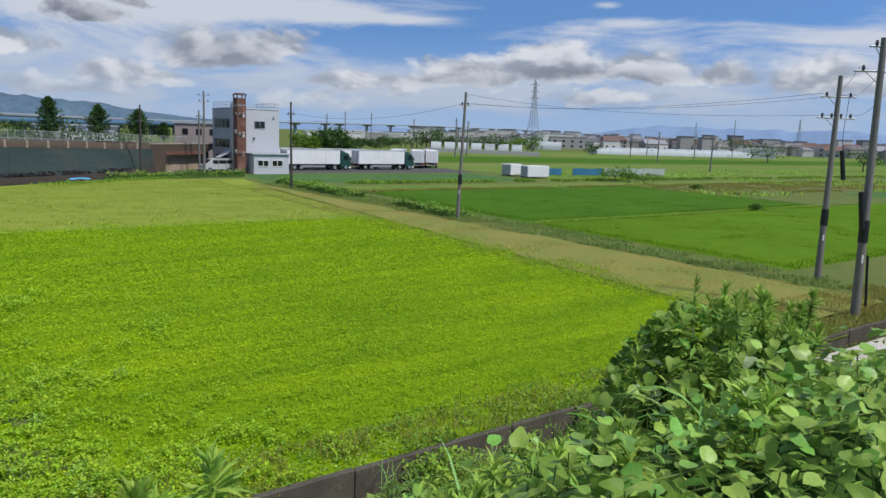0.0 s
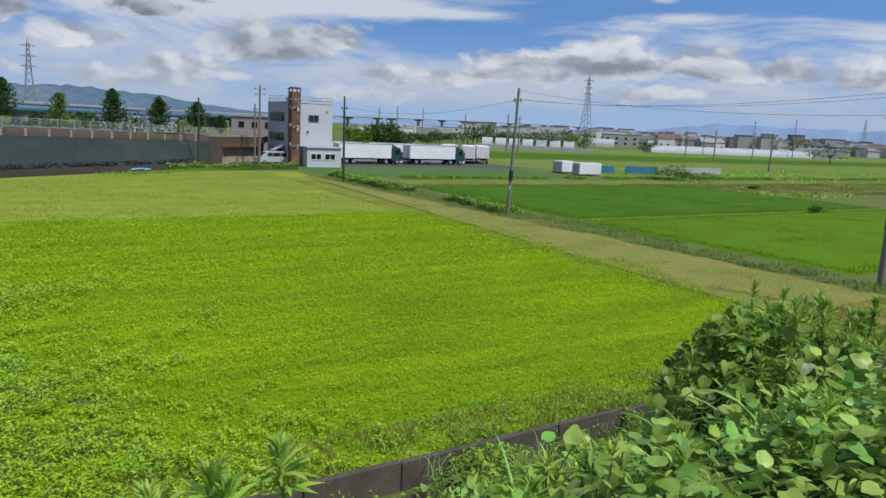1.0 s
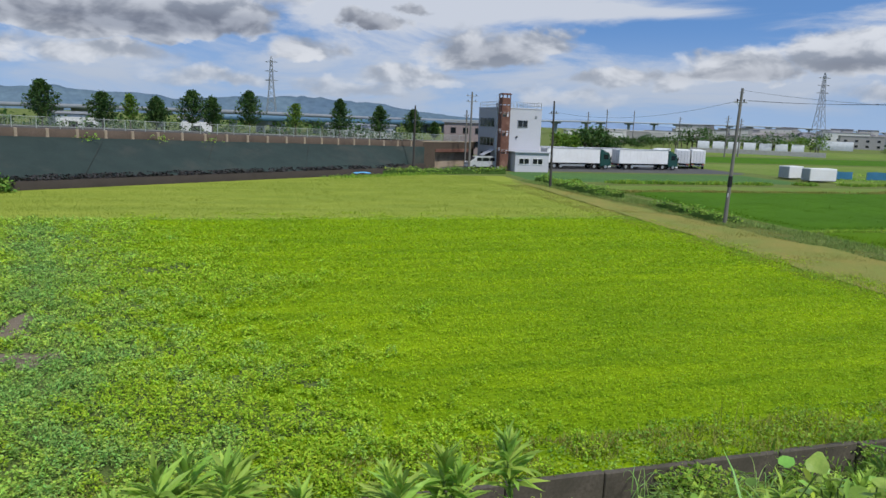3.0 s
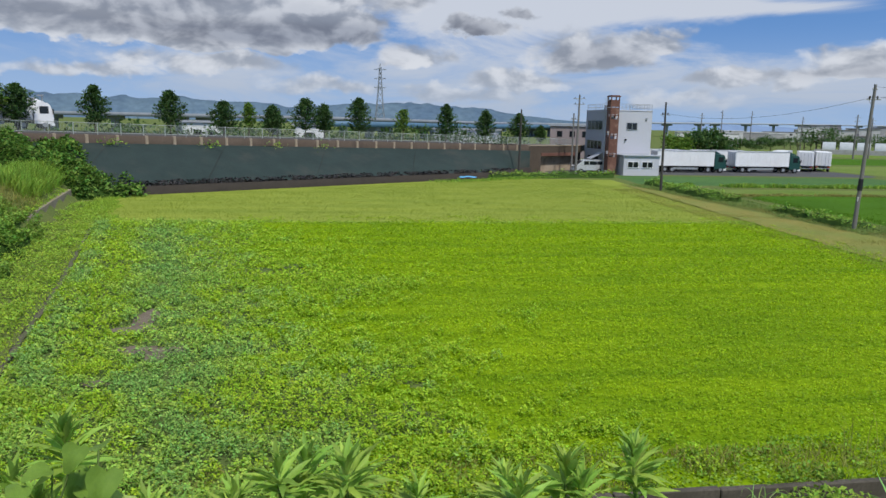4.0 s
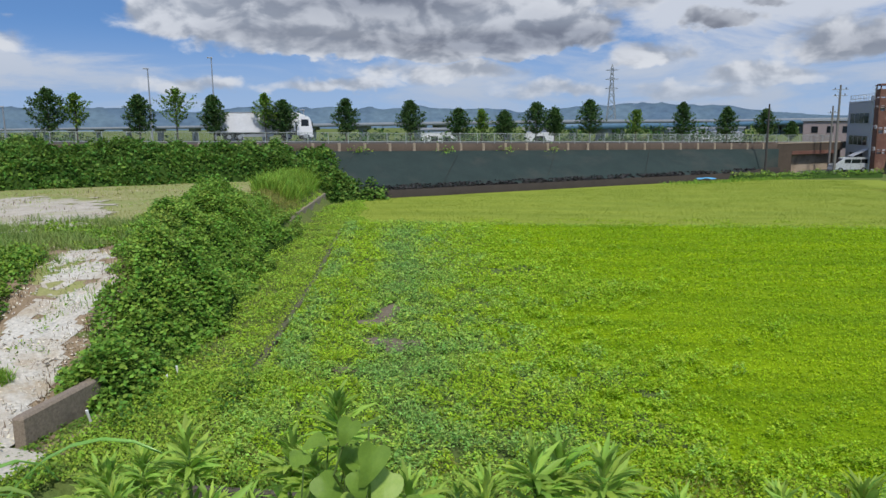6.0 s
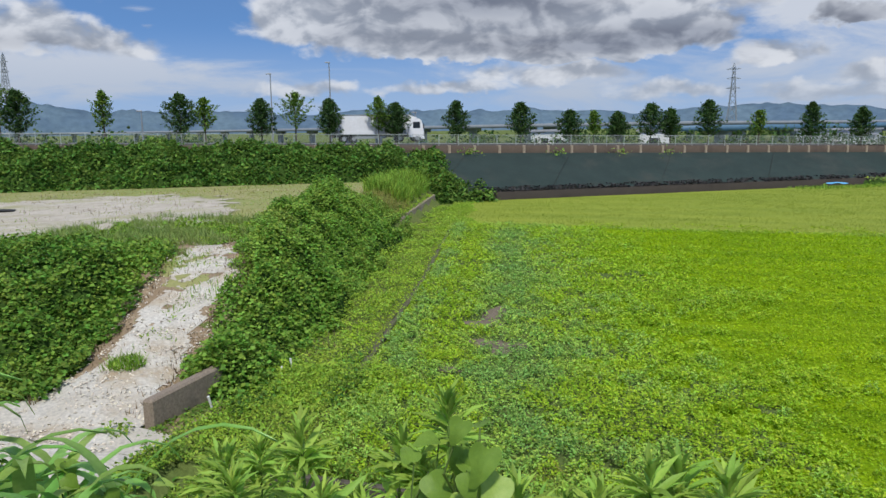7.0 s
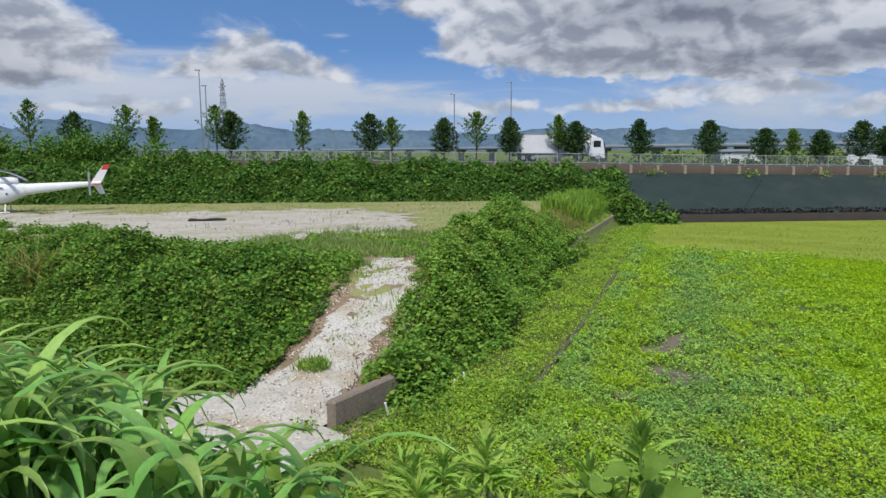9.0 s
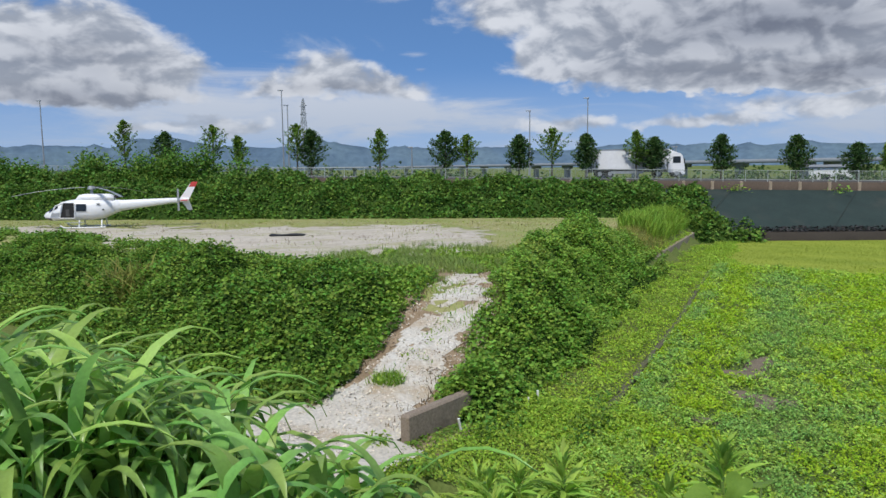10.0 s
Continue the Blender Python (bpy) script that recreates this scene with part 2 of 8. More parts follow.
M_GRASS = shader("grass blade", (0.21, 0.38, 0.05), vary=0.3, island=0.4, second=(0.30, 0.45, 0.06), **LEAFY)
M_TALL = shader("tall grass blade", (0.25, 0.455, 0.09), rough=0.36, scale=3, fine=50, bump=0.1, depth=0.002, thin=0.42, vary=0.25, island=0.5, second=(0.34, 0.55, 0.15), spec=0.45)
M_GOLD = shader("goldenrod leaf", (0.385, 0.565, 0.10), rough=0.5, scale=3, fine=50, bump=0.1, depth=0.002, thin=0.4, vary=0.2, island=0.3, second=(0.31, 0.50, 0.085), spec=0.2)
M_STEM = shader("green stem", (0.10, 0.17, 0.03), 0.6, vary=0.3, scale=3, fine=20, bump=0.1, island=0.2)
M_GRAVEL = shader("pale gravel", (0.67, 0.645, 0.585), 0.95, vary=0.6, scale=0.8, fine=10, bump=0.9, depth=0.04, second=(0.55, 0.505, 0.425), stain=(0.35, 0.27, 0.17))
M_PAD = shader("pad gravel", (0.58, 0.53, 0.45), 0.95, vary=0.6, scale=0.5, fine=3.5, bump=0.6, depth=0.05, second=(0.46, 0.41, 0.33), stain=(0.29, 0.285, 0.14), flat_scale=(1.6, 0.7, 1))
M_PADGRASS = shader("pad grass", (0.25, 0.29, 0.08), 0.95, vary=0.35, scale=0.3, fine=6, bump=0.5, depth=0.06, second=(0.33, 0.31, 0.13))
M_CONC = shader("weathered concrete", (0.33, 0.265, 0.205), 0.9, vary=0.7, scale=1.3, fine=18, bump=0.5, depth=0.01, stain=(0.10, 0.085, 0.07))
M_CONC_D = shader("dark damp concrete", (0.060, 0.051, 0.043), 0.95, vary=0.5, scale=1.0, fine=14, bump=0.5, depth=0.012, stain=(0.034, 0.029, 0.024), spec=0.2)
M_CONC_L = shader("pale wall concrete", (0.42, 0.34, 0.25), 0.9, vary=0.4, scale=0.9, fine=12, bump=0.4, depth=0.01, stain=(0.17, 0.13, 0.09))
M_NET = shader("dark green weed net", (0.029, 0.046, 0.043), 0.9, vary=0.4, scale=0.5, fine=30, bump=0.3, depth=0.01, second=(0.036, 0.056, 0.052), stain=(0.048, 0.055, 0.049), spec=0.15)
M_ASPHALT = shader("asphalt", (0.07, 0.07, 0.07), 0.9, vary=0.3, scale=0.4, fine=30, bump=0.3, depth=0.005)
M_POLE = shader("pole concrete", (0.20, 0.19, 0.175), 0.85, vary=0.4, scale=0.8, fine=18, bump=0.2, depth=0.005)
M_POLE_D = shader("dark pole wood", (0.06, 0.055, 0.05), 0.85, vary=0.4, scale=0.8, fine=18, bump=0.2, depth=0.005)
M_BLACK = shader("black rubber sleeve", (0.012, 0.012, 0.014), 0.5, vary=0.3, scale=2, fine=20, bump=0.1)
M_STEEL = shader("galvanised steel", (0.42, 0.44, 0.45), 0.5, 0.6, vary=0.3, scale=2, fine=25, bump=0.05)
M_PYLON = shader("pylon steel", (0.30, 0.33, 0.36), 0.6, 0.2, vary=0.3, scale=0.4, fine=4, bump=0.0)
M_RAIL = shader("painted rail", (0.46, 0.51, 0.48), 0.6, 0.2, vary=0.4, scale=1, fine=10, bump=0.0)
M_CLAD = shader("pale cladding", (0.50, 0.51, 0.56), 0.6, vary=0.15, scale=0.4, fine=6, bump=0.05, stain=(0.44, 0.44, 0.48))
# grey of roofs and tank, also used for the office side's painted-in shade
M_CLAD_S = shader("grey cladding", (0.36, 0.38, 0.42), 0.6, vary=0.2, scale=0.4, fine=6, bump=0.05)
M_RUST = shader("rusted steel", (0.20, 0.095, 0.068), 0.85, vary=0.6, scale=0.9, fine=7, bump=0.3, depth=0.02, second=(0.13, 0.05, 0.035), stain=(0.28, 0.16, 0.12))
M_GLASS = shader("dark window glass", (0.015, 0.018, 0.022), 0.06, vary=0.2, scale=0.5, fine=3, bump=0.0)
M_WHITE = shader("white paint", (0.78, 0.79, 0.80), 0.35, vary=0.12, scale=0.6, fine=6, bump=0.0)
M_BOX = shader("white truck panel", (0.74, 0.75, 0.76), 0.45, vary=0.15, scale=0.5, fine=4, bump=0.0, stain=(0.62, 0.62, 0.62))
M_CAB = shader("dark green cab paint", (0.012, 0.06, 0.05), 0.35, vary=0.2, scale=1, fine=6, bump=0.0)
M_TYRE = shader("tyre", (0.014, 0.014, 0.015), 0.85, vary=0.3, scale=2, fine=20, bump=0.1)
M_RED = shader("red paint", (0.55, 0.06, 0.05), 0.45, vary=0.15, scale=1, fine=8, bump=0.0)
M_BLUE = shader("blue sheet", (0.035, 0.16, 0.30), 0.5, vary=0.3, scale=1, fine=8, bump=0.3, depth=0.03)
M_DARK = shader("dark interior", (0.012, 0.012, 0.013), 0.8, vary=0.2, scale=1, fine=8, bump=0.0)
M_BARK = shader("bark", (0.10, 0.075, 0.055), 0.9, vary=0.5, scale=2, fine=14, bump=0.5, depth=0.02)
M_TREE = shader("tree leaf", (0.055, 0.115, 0.032), vary=0.3, island=0.45, second=(0.085, 0.165, 0.04), **LEAFY)
M_TREE_L = shader("light ginkgo leaf", (0.15, 0.27, 0.04), vary=0.3, island=0.4, second=(0.14, 0.24, 0.03), **LEAFY)
# both hill colours carry the air's blue haze, paler for the further range
M_MOUNT = shader("hazed wooded hills", (0.098, 0.152, 0.215), 1.0, vary=0.35, scale=0.006, fine=0.03, bump=0.0, spec=0.0, second=(0.128, 0.19, 0.24))
M_MOUNT_F = shader("hazed furthest hills", (0.21, 0.30, 0.45), 1.0, vary=0.2, scale=0.003, fine=0.02, bump=0.0, spec=0.0)
M_PLASTIC = shader("greenhouse film", (0.46, 0.50, 0.51), 0.4, vary=0.3, scale=0.1, fine=0.8, bump=0.0)
M_TOWN = shader("town wall", (0.42, 0.41, 0.40), 0.8, vary=0.3, scale=0.1, fine=1, bump=0.0, obj_random=0.5)
M_ROOF = shader("town roof", (0.20, 0.20, 0.22), 0.7, vary=0.3, scale=0.1, fine=1, bump=0.0, obj_random=0.6)
M_VIADUCT = shader("viaduct concrete", (0.24, 0.265, 0.295), 0.8, vary=0.25, scale=0.03, fine=0.4, bump=0.0)
# the viaduct concrete once more, with distance haze mixed into its colour
M_VIADUCT_F = shader("hazed far viaduct concrete", (0.33, 0.38, 0.44), 0.8, vary=0.2, scale=0.03, fine=0.4, bump=0.0)
M_VIADUCT_B = shader("blue girder paint", (0.075, 0.165, 0.26), 0.6, vary=0.25, scale=0.03, fine=0.4, bump=0.0)
M_PINKB = shader("mauve block wall", (0.30, 0.24, 0.24), 0.8, vary=0.2, scale=0.2, fine=2, bump=0.0)
M_WALLB = shader("brown-stained wall", (0.115, 0.088, 0.068), 0.9, vary=0.5, scale=0.7, fine=10, bump=0.4, depth=0.01, stain=(0.06, 0.046, 0.038), spec=0.2)
M_EARTH = shader("damp bare earth", (0.205, 0.165, 0.12), 0.95, vary=0.4, scale=2.0, fine=16, bump=0.7, depth=0.04, second=(0.155, 0.122, 0.088))
M_MEADOW = shader("far meadow", (0.13, 0.21, 0.035), 0.9, vary=0.3, scale=0.05, fine=1.2, spec=0.05, bump=0.3, depth=0.1, second=(0.18, 0.23, 0.06), stain=(0.085, 0.165, 0.02))
M_VEG = shader("grey-green vegetable rows", (0.07, 0.15, 0.05), 0.9, vary=0.3, scale=0.1, fine=1.5, spec=0.05, bump=0.4, depth=0.1, second=(0.09, 0.18, 0.05))
M_BROWNG = shader("brown reed patch", (0.17, 0.15, 0.075), 0.95, vary=0.4, scale=0.2, fine=2, spec=0.05, bump=0.4, depth=0.1, second=(0.14, 0.19, 0.05))
# copy of the kudzu leaf with shade put into its colour
M_KUDZU_D = shader("shaded kudzu leaf", (0.105, 0.225, 0.038), vary=0.3, island=0.5, second=(0.155, 0.285, 0.045), stain=(0.18, 0.285, 0.06), **LEAFY)
M_STONE = shader("loose stone", (0.68, 0.62, 0.52), 0.9, vary=0.4, scale=3, fine=20, bump=0.2, depth=0.01, island=0.35)
M_DEBRIS = shader("brown dead stalks", (0.20, 0.14, 0.08), 0.95, vary=0.4, scale=3, fine=20, bump=0.0, island=0.4)
M_GOLD_D = shader("dark goldenrod leaf", (0.235, 0.39, 0.075), rough=0.5, scale=3, fine=50, bump=0.1, depth=0.002, thin=0.35, vary=0.2, island=0.35, second=(0.27, 0.43, 0.07), spec=0.2)
M_KUDZU_P = shader("pale kudzu leaf", (0.30, 0.42, 0.22), rough=0.42, scale=5, fine=60, bump=0.25, depth=0.003, thin=0.3, vary=0.25, island=0.3, second=(0.36, 0.47, 0.26), spec=0.35)
M_KUDZU_S = shader("dark kudzu leaf", (0.14, 0.29, 0.045), rough=0.38, scale=5, fine=60, bump=0.25, depth=0.003, thin=0.3, vary=0.3, island=0.4, second=(0.17, 0.33, 0.05), spec=0.2)
M_BROWNE = shader("brown loose earth", (0.36, 0.275, 0.18), 0.95, vary=0.5, scale=1.2, fine=14, bump=0.8, depth=0.04, second=(0.25, 0.175, 0.10))
M_ROOF_B = shader("red-brown town roof", (0.17, 0.10, 0.08), 0.7, vary=0.3, scale=0.1, fine=1, bump=0.0, obj_random=0.2)
M_TOWN_W = shader("white town wall", (0.68, 0.67, 0.65), 0.8, vary=0.2, scale=0.1, fine=1, bump=0.0, obj_random=0.2)
M_PADDY_Y = shader("lighter green paddy", (0.085, 0.175, 0.006), 0.85, vary=0.2, scale=0.12, fine=3, spec=0.05, bump=0.5, depth=0.1, second=(0.10, 0.20, 0.007))
M_PADDYB_Y = shader("lighter paddy blade", (0.10, 0.20, 0.007), vary=0.12, island=0.12, second=(0.12, 0.22, 0.008), **LEAFY)
M_LIME = shader("yellow-green weed leaf", (0.355, 0.52, 0.06), vary=0.25, island=0.36, second=(0.30, 0.48, 0.06), stain=(0.35, 0.45, 0.09), **LEAFY)
M_VERGE = shader("pale verge weed", (0.22, 0.33, 0.085), vary=0.25, island=0.3, second=(0.27, 0.36, 0.10), **LEAFY)
M_TOWN_I = shader("far town wall", (0.46, 0.45, 0.44), 0.8, vary=0.3, scale=0.1, fine=1, bump=0.0, island=0.55)
M_ROOF_I = shader("far town roof", (0.19, 0.175, 0.175), 0.7, vary=0.3, scale=0.1, fine=1, bump=0.0, island=0.5)
M_WEEDD = shader("dark blue-green weed leaf", (0.265, 0.47, 0.115), vary=0.2, island=0.44, second=(0.325, 0.525, 0.12), **LEAFY)
M_HEM = shader("torn black sheeting", (0.035, 0.033, 0.034), 0.8, vary=0.4, scale=2, fine=12, bump=0.0, island=0.6)
M_SILT = shader("damp silt", (0.12, 0.105, 0.065), 0.95, vary=0.5, scale=2.0, fine=16, bump=0.7, depth=0.03, second=(0.10, 0.125, 0.04))
M_CHANNEL = shader("weathered channel concrete", (0.135, 0.12, 0.10), 0.95, vary=0.6, scale=1.4, fine=14, bump=0.5, depth=0.012, stain=(0.06, 0.058, 0.045), second=(0.095, 0.085, 0.07), spec=0.2)
# soil colour lowered to deepen the shade between the weed bushes
M_WEEDSOIL = shader("shade-darkened weedy soil", (0.10, 0.135, 0.03), 0.95, vary=0.4, scale=2.0, fine=16, bump=0.7, depth=0.04, second=(0.095, 0.16, 0.02))
M_LIMEW = shader("lime weed leaf", (0.345, 0.53, 0.038), vary=0.15, island=0.36, second=(0.385, 0.565, 0.04), **LEAFY)

# ---- building helpers ----
rng = np.random.default_rng(7)
UX, UY = 0.8051, 0.5931          # the field's own axes: u along the channel, v away from the grassy bank
TURN_U = math.degrees(math.atan2(UY, UX))


def W(u, v, z=0.0):
    return Vector((u * UX - v * UY, u * UY + v * UX, z))


def to_xy(u, v):
    return u * UX - v * UY, u * UY + v * UX


def at_uv(u, v, z=0.0, turn=0.0):
    p = W(u, v, z)
    return pose(p.x, p.y, p.z, 0, 0, TURN_U + turn)


class Form:
    """Collects faces for one mesh."""

    def __init__(self):
        self.v, self.f, self.smooth = [], [], []

    def add(self, verts, faces, smooth=False):
        n = len(self.v)
        self.v += [tuple(p) for p in verts]
        self.f += [tuple(i + n for i in f) for f in faces]
        self.smooth += [smooth] * len(faces)
        return self

    def box(self, x0, x1, y0, y1, z0, z1, cut=0.0, taper=(0, 0)):
        """A block; cut: chamfer of the upright and top edges; taper: how far the top draws in."""
        tx, ty = taper
        if not cut:
            v = [(x0, y0, z0), (x1, y0, z0), (x1, y1, z0), (x0, y1, z0), (x0 + tx, y0 + ty, z1), (x1 - tx, y0 + ty, z1), (x1 - tx, y1 - ty, z1), (x0 + tx, y1 - ty, z1)]
            return self.add(v, [(0, 3, 2, 1), (4, 5, 6, 7), (0, 1, 5, 4), (1, 2, 6, 5), (2, 3, 7, 6), (3, 0, 4, 7)])
        c = cut

        def ring(a, b, z, k):
            xa, xb, ya, yb = x0 + a, x1 - a, y0 + b, y1 - b
            return [(xa + k, ya, z), (xb - k, ya, z), (xb, ya + k, z), (xb, yb - k, z), (xb - k, yb, z), (xa + k, yb, z), (xa, yb - k, z), (xa, ya + k, z)]
        v = ring(0, 0, z0, c) + ring(tx * 0.9, ty * 0.9, z1 - c, c) + ring(tx + c, ty + c, z1, c * 0.5)
        f = [tuple(range(7, -1, -1)), tuple(range(16, 24))]
        for r in (0, 8):
            f += [(r + i, r + (i + 1) % 8, r + 8 + (i + 1) % 8, r + 8 + i) for i in range(8)]
        return self.add(v, f)

    def tube(self, a, b, r0, r1=None, n=8, caps=True):
        a, b = Vector(a), Vector(b)
        r1 = r0 if r1 is None else r1
        w = (b - a).normalized()
        s = w.cross(Vector((0, 0, 1)) if abs(w.z) < 0.95 else Vector((1, 0, 0))).normalized()
        t = w.cross(s)
        v = []
        for p, r in ((a, r0), (b, r1)):
            v += [p + (s * math.cos(2 * math.pi * i / n) + t * math.sin(2 * math.pi * i / n)) * r for i in range(n)]
        self.add(v, [(i, n + i, n + (i + 1) % n, (i + 1) % n) for i in range(n)], True)
        if caps:
            self.add(v, [tuple(range(n)), tuple(range(2 * n - 1, n - 1, -1))])
        return self

    def line(self, pts, r, n=5):
        for a, b in zip(pts[:-1], pts[1:]):
            self.tube(a, b, r, r, n, False)
        return self

    def rings(self, rows, closed=True):
        """Skins rings of equal length one after the other."""
        n = len(rows[0])
        v = [p for r in rows for p in r]
        f = []
        for k in range(len(rows) - 1):
            for i in range(n if closed else n - 1):
                j = (i + 1) % n
                f.append((k * n + i, k * n + j, (k + 1) * n + j, (k + 1) * n + i))
        self.add(v, f, True)
        if closed:
            self.add(rows[0], [tuple(range(n - 1, -1, -1))])
            self.add(rows[-1], [tuple(range(n))])
        return self

    def mesh(self, name, mat):
        me = bpy.data.meshes.new(name)
        me.from_pydata(self.v, [], self.f)
        me.polygons.foreach_set("use_smooth", self.smooth)
        me.materials.append(mat)
        me.update()
        return me


def part(name, form, mat, parent, label="", m=None):
    """One mesh of a thing, under it."""
    ob = new(name, form.mesh(name, mat) if isinstance(form, Form) else form)
    ob.parent = parent
    if m is not None:
        ob.matrix_basis = m
    if label:
        ob["label"] = label
    return ob


def thing(name, label, category, m=None, group="", kind="", form=None, mat=None):
    ob = new(name, form.mesh(name, mat) if form else None)
    if m is not None:
        ob.matrix_basis = m
    return tagged(ob, label, category, group, kind)


def raw_mesh(name, V, F, mat, smooth=False):
    """A mesh from arrays: points, and faces of one length."""
    me = bpy.data.meshes.new(name)
    k = F.shape[1]
    me.vertices.add(len(V))
    me.vertices.foreach_set("co", np.asarray(V, dtype=np.float32).ravel())
    me.loops.add(F.size)
    me.loops.foreach_set("vertex_index", F.astype(np.int32).ravel())
    me.polygons.add(len(F))
    me.polygons.foreach_set("loop_start", np.arange(0, F.size, k, dtype=np.int32))
    me.polygons.foreach_set("loop_total", np.full(len(F), k, dtype=np.int32))
    me.polygons.foreach_set("use_smooth", np.full(len(F), smooth))
    me.materials.append(mat)
    me.update(calc_edges=True)
    me.validate()
    return me


# leaf shapes: base at the origin, tip along +y, 1 long
LEAF = (np.array([(0, 0, 0), (-0.33, 0.45, 0.09), (0, 1, -0.06), (0.33, 0.45, 0.09)]), np.array([(0, 2, 1), (0, 3, 2)]))
BLADE = (np.array([(-0.035, 0, 0), (0.035, 0, 0), (-0.03, 0.4, 0.03), (0.03, 0.4, 0.03), (-0.02, 0.75, -0.06), (0.02, 0.75, -0.06), (0, 1, -0.22)]), np.array([(0, 1, 3), (0, 3, 2), (2, 3, 5), (2, 5, 4), (4, 5, 6)]))
SPIKE = (np.array([(-0.05, 0, 0), (0.05, 0, 0), (0, 1, -0.1)]), np.array([(0, 1, 2)]))
LANCE = (np.array([(0, 0, 0), (-0.075, 0.3, 0.05), (0, 0.32, 0.02), (0.075, 0.3, 0.05), (-0.07, 0.62, 0.05), (0, 0.64, 0.01), (0.07, 0.62, 0.05), (0, 1, -0.1)]),
         np.array([(0, 2, 1), (0, 3, 2), (1, 2, 5), (1, 5, 4), (2, 3, 6), (2, 6, 5), (4, 5, 7), (5, 6, 7)]))
HEART_RIM = [(0.47 * math.sin(a) * (1.08 - 0.1 * math.cos(a)), 0.46 - 0.50 * math.cos(a) + (0.16 if k in (0,) else 0.0) + (0.14 if k == 6 else 0.0)) for k, a in enumerate(np.linspace(0, 2 * math.pi, 12, endpoint=False))]
HEART = (np.array([(x, y, 0.22 * abs(x) - 0.16 * max(0.0, y - 0.45) ** 2) for x, y in HEART_RIM] + [(0, 0.46, 0.0)]), np.array([(12, k, (k + 1) % 12) for k in range(12)]))


def turned(yaw, tilt, spin):
    """Rotation matrices: leaf spun on its length, tipped up by tilt from flat, turned by yaw."""
    cy, sy, ct, st, cs, ss = np.cos(yaw), np.sin(yaw), np.cos(tilt), np.sin(tilt), np.cos(spin), np.sin(spin)
    z, o = np.zeros_like(cy), np.ones_like(cy)
    Rz = np.array([[cy, -sy, z], [sy, cy, z], [z, z, o]])
    Rx = np.array([[o, z, z], [z, ct, -st], [z, st, ct]])
    Ry = np.array([[cs, z, ss], [z, o, z], [-ss, z, cs]])
    return np.einsum("ijn,jkn,kln->nil", Rz, Rx, Ry)


def leaves(name, P, size, shape, mat, tilt=(0.0, 0.6), spin=0.5, yaw=None, wide=1.0):
    """A mesh of leaves at the points P; size: length of each; tilt: range of rise over flat, in radians."""
    n = len(P)
    T, F = shape
    T = T * np.array([wide, 1, 1])
    yaw = rng.uniform(0, 2 * np.pi, n) if yaw is None else yaw
    R = turned(yaw, rng.uniform(tilt[0], tilt[1], n), rng.normal(0, spin, n))
    V = P[:, None, :] + np.einsum("nij,kj->nki", R, T) * np.asarray(size)[:, None, None]
    Fs = (F[None] + (np.arange(n) * len(T))[:, None, None]).reshape(-1, F.shape[1])
    return raw_mesh(name, V.reshape(-1, 3), Fs, mat, len(T) > 7)


def lump(x, y, scale, seed=0.0):
    """Smooth value noise of -1 to 1 on arrays."""
    x, y = np.asarray(x) / scale + seed * 7.13, np.asarray(y) / scale + seed * 3.71
    xi, yi = np.floor(x).astype(int), np.floor(y).astype(int)
    fx, fy = x - xi, y - yi
    fx, fy = fx * fx * (3 - 2 * fx), fy * fy * (3 - 2 * fy)

    def h(a, b):
        k = (a * 374761393 + b * 668265263 + 1442695041) & 0x7FFFFFFF
        k = ((k ^ (k >> 13)) * 1274126177) & 0x7FFFFFFF
        return (k ^ (k >> 16)) % 65536 / 32768.0 - 1
    return (h(xi, yi) * (1 - fx) + h(xi + 1, yi) * fx) * (1 - fy) + (h(xi, yi + 1) * (1 - fx) + h(xi + 1, yi + 1) * fx) * fy


def ramp01(x, a, b):
    t = np.clip((np.asarray(x, dtype=float) - a) / (b - a), 0, 1)
    return t * t * (3 - 2 * t)


# ---- the lie of the land ----
PADZ = 2.1                    # level of the gravel pad over the field
LX, LY, LDX, LDY = -52.0, 38.5, 0.3697, 0.9292   # foot of the road embankment


def levee(al, w, z=0.0):
    """al along the embankment, w across it, away from the field."""
    return Vector((LX + al * LDX - w * LDY, LY + al * LDY + w * LDX, z))


def levee_top(al):
    return 4.87 - 0.018 * al


def ramp_line(v):
    """The ramp's middle, which bends away from the field towards its upper end."""
    v = np.asarray(v, dtype=float)
    return -13.3 - 0.30 * (v - 13) - 0.11 * np.maximum(v - 19, 0) ** 1.5


def rc(u, v):
    """Distance across the ramp from its middle."""
    return u - ramp_line(v)


